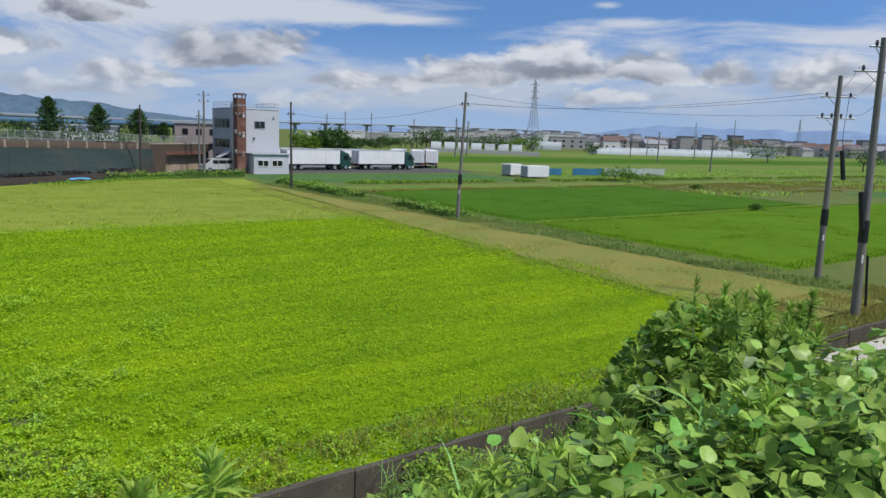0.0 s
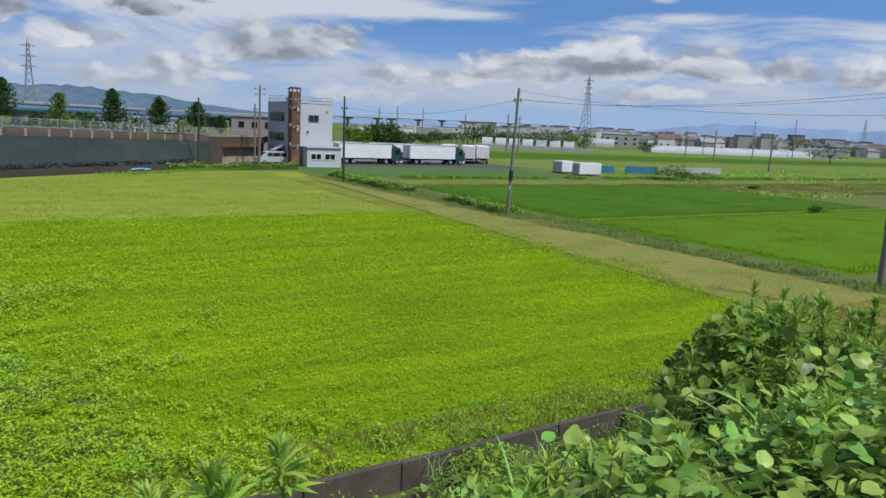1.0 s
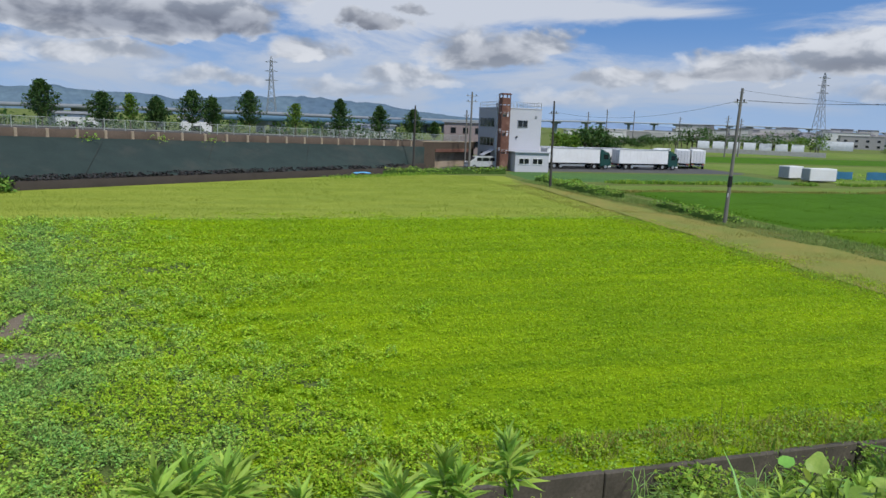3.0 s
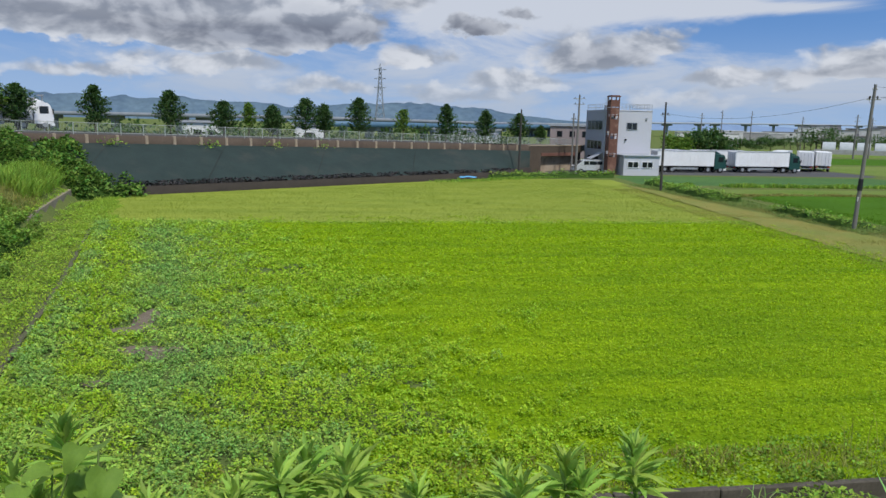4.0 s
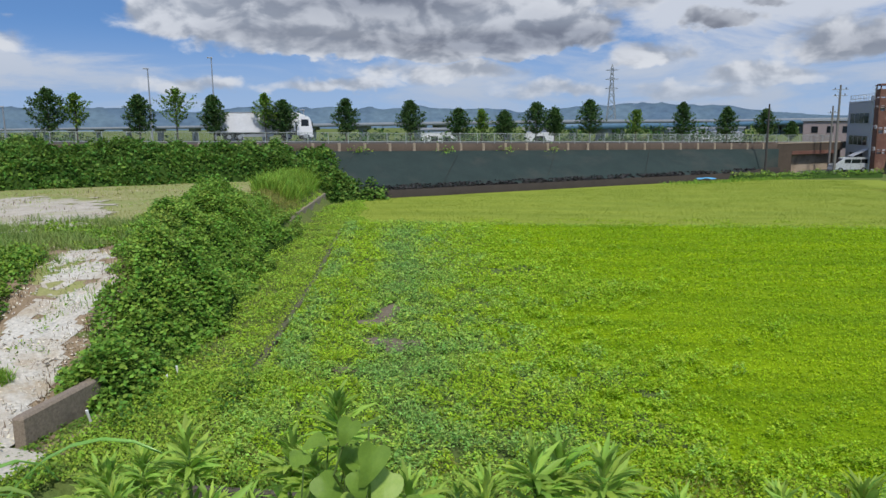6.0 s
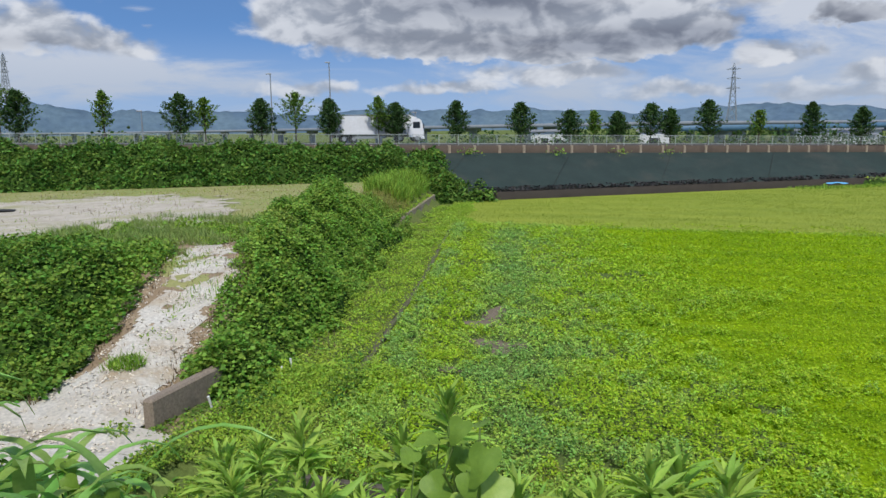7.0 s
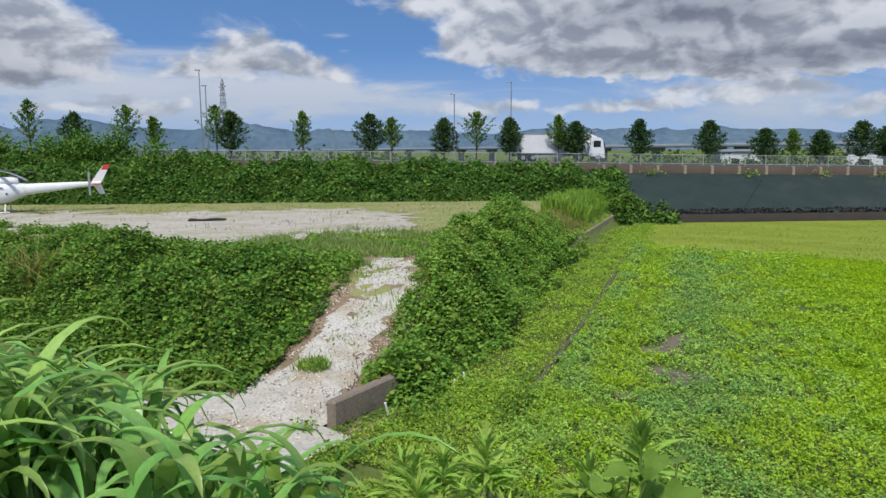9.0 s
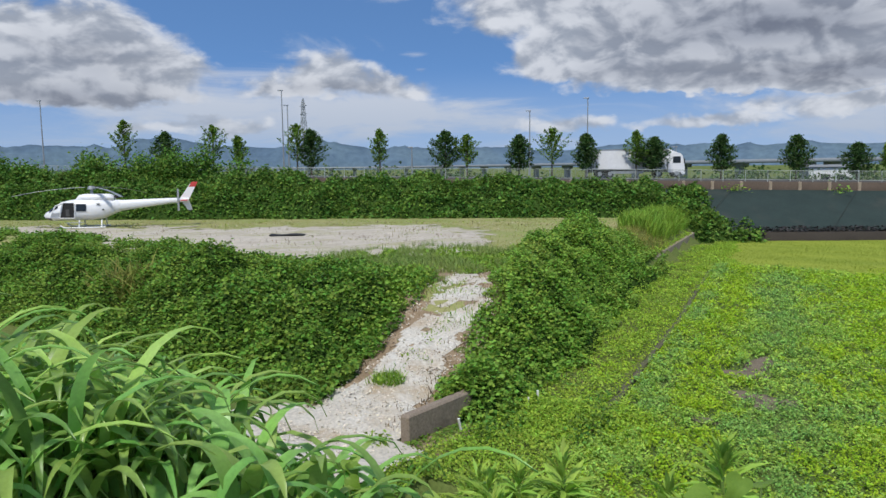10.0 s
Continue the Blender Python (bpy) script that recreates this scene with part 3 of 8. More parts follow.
def land(u, v):
    """Height of the ground over the field."""
    u, v = np.asarray(u, dtype=float), np.asarray(v, dtype=float)
    s = u + 0.24 * (v - 13)
    s = s - 0.85 * ramp01(v, 36, 43) - 0.04 * np.maximum(v - 43, 0)
    bank = -0.45 + 5.35 * np.clip((9.0 - v) / 7.6, 0, 1) * ramp01(v, -16, -8)
    trench = np.where(u > -9.5, bank, np.maximum(bank, 0.05))
    h = np.where(v < 11.18 + 0.006 * np.clip(u + 7.5, 0, 48), trench, 0.0)
    onpad = (s < -10.95) & (v > 9)
    rampin = np.exp(-(rc(u, np.minimum(v, 25)) / 1.9) ** 2)
    slope = (1 - rampin) * ramp01(v, 14.5, 20.5) + rampin * np.clip((v - 11.5) / 11.0, 0, 1)
    hp = PADZ * slope
    edge = ramp01(-s, 10.9, 13.0)
    hp = np.where(v > 15, np.minimum(hp, 0.9 + (PADZ - 0.9) * edge), hp)
    h = np.where(onpad, np.maximum(hp, np.where(v < 11.15, h, 0.0)), h)
    x, y = to_xy(u, v)
    w = (x - LX) * -LDY + (y - LY) * LDX
    h = np.where(w > 9, np.minimum(h, 0), h)
    return h


def sheet(name, us, vs, mat, lift=0.0, rough=0.0, zf=None):
    """A ground patch over the grid us x vs, lifted over the land."""
    gu, gv = np.meshgrid(us, vs)
    x, y = to_xy(gu, gv)
    z = (land(gu, gv) if zf is None else zf(gu, gv)) + lift
    if rough:
        z = z + rough * lump(gu, gv, 0.9, 2) + rough * 0.6 * lump(gu, gv, 0.33, 5)
    n, m = gu.shape
    i = (np.arange(n - 1)[:, None] * m + np.arange(m - 1)[None]).ravel()
    F = np.stack([i, i + 1, i + m + 1, i + m], 1)
    return new(name, raw_mesh(name, np.stack([x, y, z], -1).reshape(-1, 3), F, mat, True))


def reach(lo, hi, step, far):
    mid = np.arange(lo, hi + step / 2, step)
    grow = np.cumsum(step * 1.28 ** np.arange(1, 60))
    return np.concatenate([(lo - grow[grow < far])[::-1], mid, hi + grow[grow < far]])


ground = sheet("ground", reach(-75, 60, 0.75, 4400), np.sort(np.concatenate([reach(-12, 66, 0.75, 4400), np.arange(11.13, 11.52, 0.04)])), M_SOIL)
tagged(ground, "rough grassy ground of the plain and banks", "ground", kind="structure")

# field, paddies and strips: sheets on the ground
FIELDS = []


def plot(name, label, u0, u1, v0, v1, mat, lift, skew0=0.0, skew1=0.0, step=1.5, rough=0.03, kind="structure", cat="field", sunk=True):
    """A plot of land; skew: how its two side edges move over u for each metre of v."""
    vs = np.arange(v0, v1 + step / 2, step)
    t = np.linspace(0, 1, max(2, int((u1 - u0) / step)))
    gu = np.array([(u0 + skew0 * (v - v0)) * (1 - t) + (u1 + skew1 * (v - v0)) * t for v in vs])
    gv = np.repeat(vs[:, None], len(t), 1)
    x, y = to_xy(gu, gv)
    z = lift + rough * lump(gu, gv, 0.9, 2) + rough * lump(gu, gv, 2.7, 5)
    if sunk:
        z[0], z[-1], z[:, 0], z[:, -1] = -0.08, -0.08, -0.08, -0.08
    n, m = gu.shape
    i = (np.arange(n - 1)[:, None] * m + np.arange(m - 1)[None]).ravel()
    ob = new(name, raw_mesh(name, np.stack([x, y, z], -1).reshape(-1, 3), np.stack([i, i + 1, i + m + 1, i + m], 1), mat, True))
    return tagged(ob, label, cat, kind=kind)


plot("field_near", "bright green fallow field full of low weeds", -6.75, 26.3, 11.3, 48, M_FIELD, 0.025, -0.24, 0.08, 1.0, 0.006, sunk=False)
plot("field_far", "yellow-green rice field behind a low ridge", -14.9, 29.2, 47.2, 87, M_RICE, 0.045, -0.22, 0.11, 1.0, 0.008, sunk=False)
plot("grass_strip", "strip of pale dry grass beside the field", 25.2, 33.6, 13, 80, M_HAY, 0.10, 0.1, -0.02, 1.0, 0.05, sunk=False)
plot("paddy_near", "bright green rice paddy", 37.2, 104, 19, 39.5, M_PADDY_Y, 0.2, 0.0, 0.0, 1.5, 0.03)
plot("paddy_mid", "deep green rice paddy with an even top", 37.6, 82, 40.2, 66.5, M_PADDY, 0.2, 0.06, 0.05, 1.5, 0.03)
plot("paddy_strip", "light green paddy strip", 36.5, 140, 67.5, 78, M_MEADOW, 0.10, 0, 0, 3)
plot("paddy_dark", "dark grey-green vegetable plot", 33, 78, 79, 95.6, M_VEG, 0.10, 0.15, 0, 3)
plot("paddy_east", "green paddy with a ragged edge", 105, 190, 20, 52, M_VEG, 0.10, 0, 0, 4)
plot("reeds", "brown reed patch between the paddies", 82.5, 150, 52.5, 67, M_BROWNG, 0.12, 0, 0, 3, 0.08)
plot("meadow_far", "far green meadow plots", 80, 420, 78.6, 132, M_MEADOW, 0.10, 0, 0, 8)
plot("paddy_far", "far deep green paddies", 96, 520, 133, 172, M_PADDY, 0.10, 0, 0, 8)
plot("paddy_farther", "far yellow-green paddies", 130, 620, 173, 240, M_MEADOW, 0.10, 0, 0, 10)
plot("canal", "pale concrete canal bank across the plain", 90, 420, 132.2, 132.9, M_CONC_L, 0.16, 0, 0, 8, 0.0)

# ---- gravel pad, ramp, walls ----
def cut_sheet(name, label, us, vs, keep, mat, lift, rough=0.0, cat="ground"):
    gu, gv = np.meshgrid(us, vs)
    x, y = to_xy(gu, gv)
    z = land(gu, gv) + lift + rough * lump(gu, gv, 0.8, 2) + rough * 0.7 * lump(gu, gv, 0.3, 4)
    n, m = gu.shape
    i = (np.arange(n - 1)[:, None] * m + np.arange(m - 1)[None]).ravel()
    F = np.stack([i, i + 1, i + m + 1, i + m], 1)
    ok = keep(gu, gv).ravel()
    F = F[ok[F].all(1)]
    ob = new(name, raw_mesh(name, np.stack([x, y, z], -1).reshape(-1, 3), F, mat, True))
    return tagged(ob, label, cat, kind="structure")


def wobble(u, v, k=1.0):
    return k * (lump(u, v, 5.0, 1) + 0.6 * lump(u, v, 1.7, 3) + 0.35 * lump(u, v, 0.7, 6))


def levee_w(u, v):
    x, y = to_xy(u, v)
    return (x - LX) * -LDY + (y - LY) * LDX


def s_of(u, v):
    return u + 0.24 * (v - 13)


cut_sheet("pad_grass", "thin yellow grass round the gravel pad", np.arange(-120, -13, 0.7), np.arange(19, 66, 0.7), lambda u, v: (s_of(u, v) < -13) & (levee_w(u, v) < 1), M_PADGRASS, 0.03, 0.02)
cut_sheet("gravel_pad", "pale bare gravel pad with sparse weeds", np.arange(-120, -15, 0.33), np.arange(20, 62, 0.33),
          lambda u, v: (s_of(u, v) < -18.0 - 0.45 * np.maximum(v - 32, 0) + wobble(u, v, 1.9) + 1.6 * lump(u, v, 0.8, 33)) & (levee_w(u, v) < -9.5 + wobble(u, v, 1.9) + 1.8 * lump(u, v, 0.8, 34)) & (v > 21.2 + 7.0 * ramp01(u, -26, -21.5) + wobble(u, v, 0.5) + 1.5 * lump(u, v, 0.9, 35)), M_PAD, 0.06, 0.012)
cut_sheet("ramp_verge", "brown loose earth along the ramp's edges", np.arange(-23, -10.4, 0.2), np.arange(11.5, 27, 0.2),
          lambda u, v: (abs(rc(u, v)) < 2.35 + wobble(u, v, 0.3)) & (u < -11.35) & (v < 25), M_BROWNE, 0.03, 0.04, "verge")
cut_sheet("ramp", "pale gravel ramp with weeds and ruts", np.arange(-22, -9.6, 0.15), np.arange(8.6, 26, 0.15),
          lambda u, v: (abs(rc(u, v) - 0.14 * ramp01(v, 13.5, 15)) < 1.30 + 1.9 * np.clip((14.0 - v) / 2, 0, 1.5) + wobble(u, v, 0.4) - 0.4 * ramp01(v, 18, 23) - 1.6 * ramp01(v, 22.6, 24.6)) & (u < -11.35 + 0.9 * (v < 12.3)) & (lump(u, v, 0.6, 81) + 0.8 * lump(u, v, 0.25, 82) > -1.5 + 0.85 * ramp01(v, 15, 22)), M_GRAVEL, 0.05, 0.03, "path")
cut_sheet("path", "pale gravel path along the channel", np.arange(17, 40, 0.3), np.arange(8.0, 11.2, 0.2), lambda u, v: v < 10.5 + 0.12 * lump(u, v, 0.7, 3), M_GRAVEL, 0.55, 0.02, "path")


cut_sheet("wall_foot_earth", "bare brown earth along the ramp wall's foot", np.arange(-11.2, -9.8, 0.12), np.arange(11.3, 15.2, 0.12), lambda u, v: (u > -11.0) & (u < -10.25 + 0.2 * lump(u, v, 0.8, 5)), M_BROWNE, 0.02, 0.015, "soil")


cut_sheet("channel_floor", "dark wet floor of the concrete channel", np.arange(-8, 40, 0.4), np.arange(10.4, 11.2, 0.2), lambda u, v: v < 11.2, M_CONC_D, 0.015, 0.01, "channel")


def wall_block(name, label, u0, v0, u1, v1, z0, z1, thick, mat, cut=0.03, cat="wall"):
    a, b = W(u0, v0), W(u1, v1)
    d = b - a
    m = pose(a.x, a.y, 0, 0, 0, math.degrees(math.atan2(d.y, d.x)))
    f = Form().box(0, d.length, -thick / 2, thick / 2, z0, z1, cut)
    return thing(name, label, cat, m, kind="structure", form=f, mat=mat)


def channel_wall():
    """The concrete channel along the field: slab after slab, then the wall's coping."""
    root = tagged(new("channel_wall"), "low dark concrete wall of the field's channel", "wall", kind="structure")
    for i in range(24):
        u0 = -7.5 + 2.0 * i
        f = Form().box(0, 1.985, -0.07, 0.07, -0.5, 0.16 + 0.012 * math.sin(i * 2.3), 0.02)
        p = W(u0, 11.2 + 0.012 * i + 0.01 * math.sin(i * 1.7))
        part("slab", f, M_CHANNEL, root, m=pose(p.x, p.y, 0, 0, 0, TURN_U + 0.6))
    return root


channel_wall()
wall_block("wall_ramp", "short weathered concrete wall beside the ramp", -11.2, 12.3, -11.15, 15.0, -0.3, 0.72, 0.27, M_CONC, 0.05)
def pad_wall_u(v):
    return -17.25 - 0.2 * (v - 42.4)


wall_block("wall_pad", "short weathered grey concrete block at the pad's corner", pad_wall_u(42.3), 42.3, pad_wall_u(45.1), 45.1, -0.2, 0.80, 0.3, M_CONC)
for i in range(5):
    v0 = 45.4 + 2.75 * i
    wall_block("wall_pad", "pale concrete wall at the pad's edge", pad_wall_u(v0) - 0.05, v0, pad_wall_u(v0 + 2.7) - 0.05, v0 + 2.7, -0.2, 0.92, 0.25, M_CONC_L)

# ---- road embankment ----
E0, E1 = -150.0, 58.0


def embankment():
    root = tagged(new("embankment"), "road embankment covered with dark green weed net", "embankment", kind="structure")
    als = np.arange(E0, E1 + 0.1, 2.0)
    rows = []
    foot = lambda al: 0.045 * max(min(al, 40), 0) + 5.4 * float(ramp01(al, 44, 58))
    prof = lambda al: [(foot(al), -0.3), (foot(al) + 0.02, 0.72), (foot(al) + 0.4, 0.80), (7.6, levee_top(al) - 0.78), (7.9, levee_top(al) - 0.75)]
    for k, (name, mat, lo, hi) in enumerate((("foot_wall", M_CONC_D, 0, 2), ("slope", M_NET, 2, 4))):
        f = Form()
        f.rings([[levee(al, *prof(al)[j]) for j in range(lo, hi + 1)] for al in als], closed=False)
        part(name, f, mat, root)
    f = Form()
    f.rings([[levee(al, w, z) for w, z in ((7.9, levee_top(al) - 0.9), (7.9, levee_top(al)), (8.25, levee_top(al)), (8.25, levee_top(al) - 0.2))] for al in als], closed=False)
    part("top_wall", f, M_WALLB, root, "stained concrete wall along the road")
    f = Form()
    f.rings([[levee(al, w, levee_top(al) - 0.2 + dz) for w, dz in ((8.25, 0), (17.5, 0.05), (17.5, 0.18), (26, 0.18), (34, -5.0))] for al in als], closed=False)
    part("road_top", f, M_ASPHALT, root, "grey asphalt road")
    # bays of the wall: upright ribs
    rib = Form().box(-0.14, 0.14, -0.05, 0.2, -0.76, 0.02, 0.02).mesh("rib", M_CONC_L)
    ang = math.degrees(math.atan2(LDY, LDX))
    for al in np.arange(-12, 57, 2.6):
        p = levee(al, 7.86, levee_top(al))
        part("rib", rib, M_CONC_L, root, m=pose(p.x, p.y, p.z, 0, 0, ang))
    for al in (-2.0, 9.0, 20.5, 33.0):
        part("net_seam", Form().line([levee(al + 4.5 * q, foot(al) + 0.5 + (7.1 - foot(al) - 0.5) * q, 0.86 + (levee_top(al) - 1.62) * q + 0.02) for q in (0, 0.5, 1)], 0.014, 4), M_CONC_D, root)
    # face at the end of the slope
    p = [levee(E1, *q) for q in prof(E1)] + [levee(E1, 34, levee_top(E1) - 5), levee(E1, 8, -0.5)]
    part("end_wall", Form().add(p + [levee(E1, 26, levee_top(E1)), levee(E1, 8.25, levee_top(E1))], [(0, 1, 2, 3, 4, 8, 7, 5, 6)]), M_CONC_D, root)
    return root


embankment()


def road_fence():
    root = tagged(new("road_fence"), "grey-green steel picket fence along the road", "fence")
    ang = math.degrees(math.atan2(LDY, LDX))
    post = Form().tube((0, 0, 0), (0, 0, 1.08), 0.03, n=6).mesh("post", M_RAIL)
    bar = Form().tube((0, 0, 1.03), (2.0, 0, 0.994), 0.022, n=5).mesh("top_rail", M_RAIL)
    low_bar = Form().tube((0, 0, 0.18), (2.0, 0, 0.144), 0.018, n=5).mesh("bottom_rail", M_RAIL)
    grille = Form()
    for k in range(17):
        x = (k + 0.5) * 2.0 / 17
        grille.tube((x, 0, 0.16 - 0.018 * x), (x, 0, 1.02 - 0.018 * x), 0.013, n=3, caps=False)
    grille = grille.mesh("panel", M_RAIL)
    for al in np.arange(-78, 67, 2.0):
        p = levee(al, 8.08, levee_top(al))
        part("post", post, M_RAIL, root, m=pose(p.x, p.y, p.z, 0, 0, ang))
        part("top_rail", bar, M_RAIL, root, m=pose(p.x, p.y, p.z, 0, 0, ang))
        part("bottom_rail", low_bar, M_RAIL, root, m=pose(p.x, p.y, p.z, 0, 0, ang))
        tagged(part("panel", grille, M_RAIL, root, m=pose(p.x, p.y, p.z, 0, 0, ang)), kind="stuff")


road_fence()

# ---- far land: hills, viaducts, town ----
def hills(name, label, D, az0, az1, height, mat, seed):
    azs = np.arange(az0, az1, 0.25)
    hgt = np.array([height(a) for a in azs]) * (1 + 0.22 * lump(azs, azs * 0, 4.0, seed) + 0.13 * lump(azs, azs * 0, 1.3, seed + 1) + 0.05 * lump(azs, azs * 0, 0.45, seed + 2))
    base = 6.5
    rows = []
    for k, (dd, hh) in enumerate(((0.94, -0.25), (0.955, 0.22), (0.97, 0.55), (0.985, 0.8), (1.0, 1.0), (1.05, 0.0))):
        wob = 1 + (0.25 * lump(azs * 1.0, azs * 0 + k * 3.1, 1.6, seed + 5) if 0 < k < 4 else 0)
        z = base + D * dd * np.tan(np.radians(np.maximum(hgt, 0.02) * hh * wob)) - (40 if k in (0, 5) else 0)
        rows.append(np.stack([-np.sin(np.radians(azs)) * D * dd, np.cos(np.radians(azs)) * D * dd, z], 1))
    V = np.concatenate(rows)
    n = len(azs)
    i = (np.arange(5)[:, None] * n + np.arange(n - 1)[None]).ravel()
    ob = new(name, raw_mesh(name, V, np.stack([i, i + 1, i + n + 1, i + n], 1), mat, True))
    return tagged(ob, label, "hills", kind="structure")


def bump_(a, c, w, h):
    return h * math.exp(-((a - c) / w) ** 2)


# the haze over these hills is in their materials' blue
hills("backdrop_hills", "wooded hills in haze blue on the horizon", 4000, 14, 130, lambda a: 0.35 + bump_(a, 52, 10, 1.35) + bump_(a, 36, 9, 0.7) + bump_(a, 68, 7, 1.1) + bump_(a, 80, 8, 1.1) + bump_(a, 96, 12, 1.7) + bump_(a, 28, 6, 0.8) + bump_(a, 116, 12, 1.5), M_MOUNT, 1)
hills("backdrop_hills_far", "far hills in pale haze blue", 4300, -60, 24, lambda a: 0.1 + bump_(a, -17, 5, 0.95) + bump_(a, -27, 7, 1.05) + bump_(a, 10, 9, 0.45) + bump_(a, -45, 9, 1.0), M_MOUNT_F, 4)

# ---- the grey building and its yard ----
plot("yard", "grey asphalt yard in front of the parked trucks", 27, 83, 96.8, 118, M_ASPHALT, 0.12, 0, 0, 4, 0.0, cat="yard")


def office():
    root = thing("office_building", "three-storey pale grey clad building with a rusty stair tower", "building", at_uv(36.9, 99.2, 0.1))
    X, Y, H = 6.9, 8.0, 8.75
    f = Form().box(0, X, 0, Y, -0.3, H, 0.05)
    body = part("wall", f, M_CLAD, root)
    # thin greyer panel over the cladding: this side's shade put in as colour
    part("side_wall", Form().box(-0.03, 0.0, 0.05, Y - 0.05, -0.3, H - 0.06), M_CLAD_S, root, "shaded grey cladding")
    part("parapet", Form().box(-0.06, X + 0.06, -0.06, 0.14, H, H + 0.14, 0.02).box(-0.06, X + 0.06, Y - 0.14, Y + 0.06, H, H + 0.14, 0.02).box(-0.06, 0.14, 0.14, Y - 0.14, H, H + 0.14).box(X - 0.14, X + 0.06, 0.14, Y - 0.14, H, H + 0.14), M_CLAD, root)

    def window(x0, x1, y0, y1, z0, z1, bars, side):
        """side: on the face along v, else on the face along u."""
        if side:
            fr = Form().box(-0.10, -0.03, y0 - 0.06, y1 + 0.06, z0 - 0.06, z0).box(-0.10, -0.03, y0 - 0.06, y1 + 0.06, z1, z1 + 0.06)
            for k in range(bars + 1):
                yy = y0 + (y1 - y0) * k / bars
                fr.box(-0.09, -0.03, yy - 0.03, yy + 0.03, z0, z1)
            w = part("window", fr, M_STEEL, root)
            for k in range(bars):
                part("pane", Form().box(-0.055, -0.035, y0 + (y1 - y0) * k / bars + 0.035, y0 + (y1 - y0) * (k + 1) / bars - 0.035, z0 + 0.01, z1 - 0.01), M_GLASS, w)
        else:
            fr = Form().box(x0 - 0.06, x1 + 0.06, -0.09, -0.002, z0 - 0.06, z0).box(x0 - 0.06, x1 + 0.06, -0.09, -0.002, z1, z1 + 0.06)
            for k in range(bars + 1):
                xx = x0 + (x1 - x0) * k / bars
                fr.box(xx - 0.03, xx + 0.03, -0.08, -0.002, z0, z1)
            w = part("window", fr, M_STEEL, root)
            for k in range(bars):
                part("pane", Form().box(x0 + (x1 - x0) * k / bars + 0.035, x0 + (x1 - x0) * (k + 1) / bars - 0.035, -0.05, -0.004, z0 + 0.01, z1 - 0.01), M_GLASS, w)

    window(0, 0, 0.9, 7.0, 6.1, 7.35, 4, True)
    window(0, 0, 0.9, 7.0, 3.35, 4.5, 4, True)
    window(3.2, 4.7, 0, 0, 6.2, 7.1, 2, False)
    # flat panel on the wall, its near-black colour stands for the unlit inside
    part("doorway", Form().box(-0.05, -0.034, 2.0, 6.4, 0.0, 2.3), M_DARK, root, "open dark loading doorway")
    part("vent", Form().box(5.9, 6.15, -0.14, -0.002, 7.55, 7.85, 0.02), M_STEEL, root)
    part("wall_lamp", Form().box(2.95, 3.2, -0.25, -0.002, 4.65, 4.85, 0.03), M_DARK, root)
    rail = Form()
    for x in np.linspace(0.15, X - 0.15, 13):
        rail.tube((x, 0.1, H + 0.1), (x, 0.1, H + 0.95), 0.022, n=4)
        rail.tube((x, Y - 0.1, H + 0.1), (x, Y - 0.1, H + 0.95), 0.022, n=4)
    for y in np.linspace(0.1, Y - 0.1, 10):
        rail.tube((0.1, y, H + 0.1), (0.1, y, H + 0.95), 0.022, n=4)
        rail.tube((X - 0.1, y, H + 0.1), (X - 0.1, y, H + 0.95), 0.022, n=4)
    for z in (0.5, 0.95):
        rail.line([(0.1, 0.1, H + z), (X - 0.1, 0.1, H + z), (X - 0.1, Y - 0.1, H + z), (0.1, Y - 0.1, H + z), (0.1, 0.1, H + z)], 0.025)
    part("roof_railing", rail, M_STEEL, root)
    mast = Form().tube((1.0, 2.4, H), (1.0, 2.4, H + 2.0), 0.04, n=5)
    for z in (1.2, 1.5, 1.8):
        mast.tube((0.6, 2.4, H + z), (1.4, 2.4, H + z), 0.02, n=4)
    part("aerial", mast, M_STEEL, root)
    part("roof_tank", Form().box(1.6, 2.6, 4.2, 5.2, H, H + 0.9, 0.08), M_CLAD_S, root)
    # stair tower
    tw = part("stair_tower", Form().box(-0.14, 0.02, -1.55, -1.39, 0, 10.6).box(1.5, 1.66, -1.55, -1.39, 0, 10.6).box(-0.14, 0.02, -0.16, -0.01, 0, 10.6).box(1.5, 1.66, -0.16, -0.01, 0, 10.6), M_RUST, root, "rust-red steel stair tower", Matrix.Translation((0.22, -0.08, 0)) @ Matrix.Diagonal((0.70, 0.9, 1, 1)))
    for k in range(4):
        z = 0.1 + k * 2.7
        part("landing", Form().box(-0.1, 1.6, -1.5, -0.05, z + 2.5, z + 2.62, 0.02), M_RUST, tw)
        if k < 3:
            part("tower_panel", Form().box(-0.17, -0.145, -1.5, -0.05, z + 0.4, z + 2.45), M_RUST, tw)
            part("tower_panel", Form().box(0.02, 1.5, -1.58, -1.555, z + 0.1, z + 2.05 + 0.2 * (k == 0)), M_RUST, tw)
            st = Form()
            for i in range(11):
                st.box(0.05, 0.75, -1.35 + i * 0.11, -1.2 + i * 0.11, z + i * 0.23, z + i * 0.23 + 0.05)
            part("stair_flight", st, M_RUST, tw)
            part("brace", Form().tube((0.0, -1.56, z + 0.1), (1.5, -1.56, z + 2.4), 0.04, n=4), M_RUST, tw)
    for z in (8.2, 9.25):
        part("tower_panel", Form().box(-0.17, -0.145, -1.5, -0.05, z, z + 0.95), M_RUST, tw)
        part("tower_panel", Form().box(0.02, 1.5, -1.58, -1.555, z, z + 0.92), M_RUST, tw)
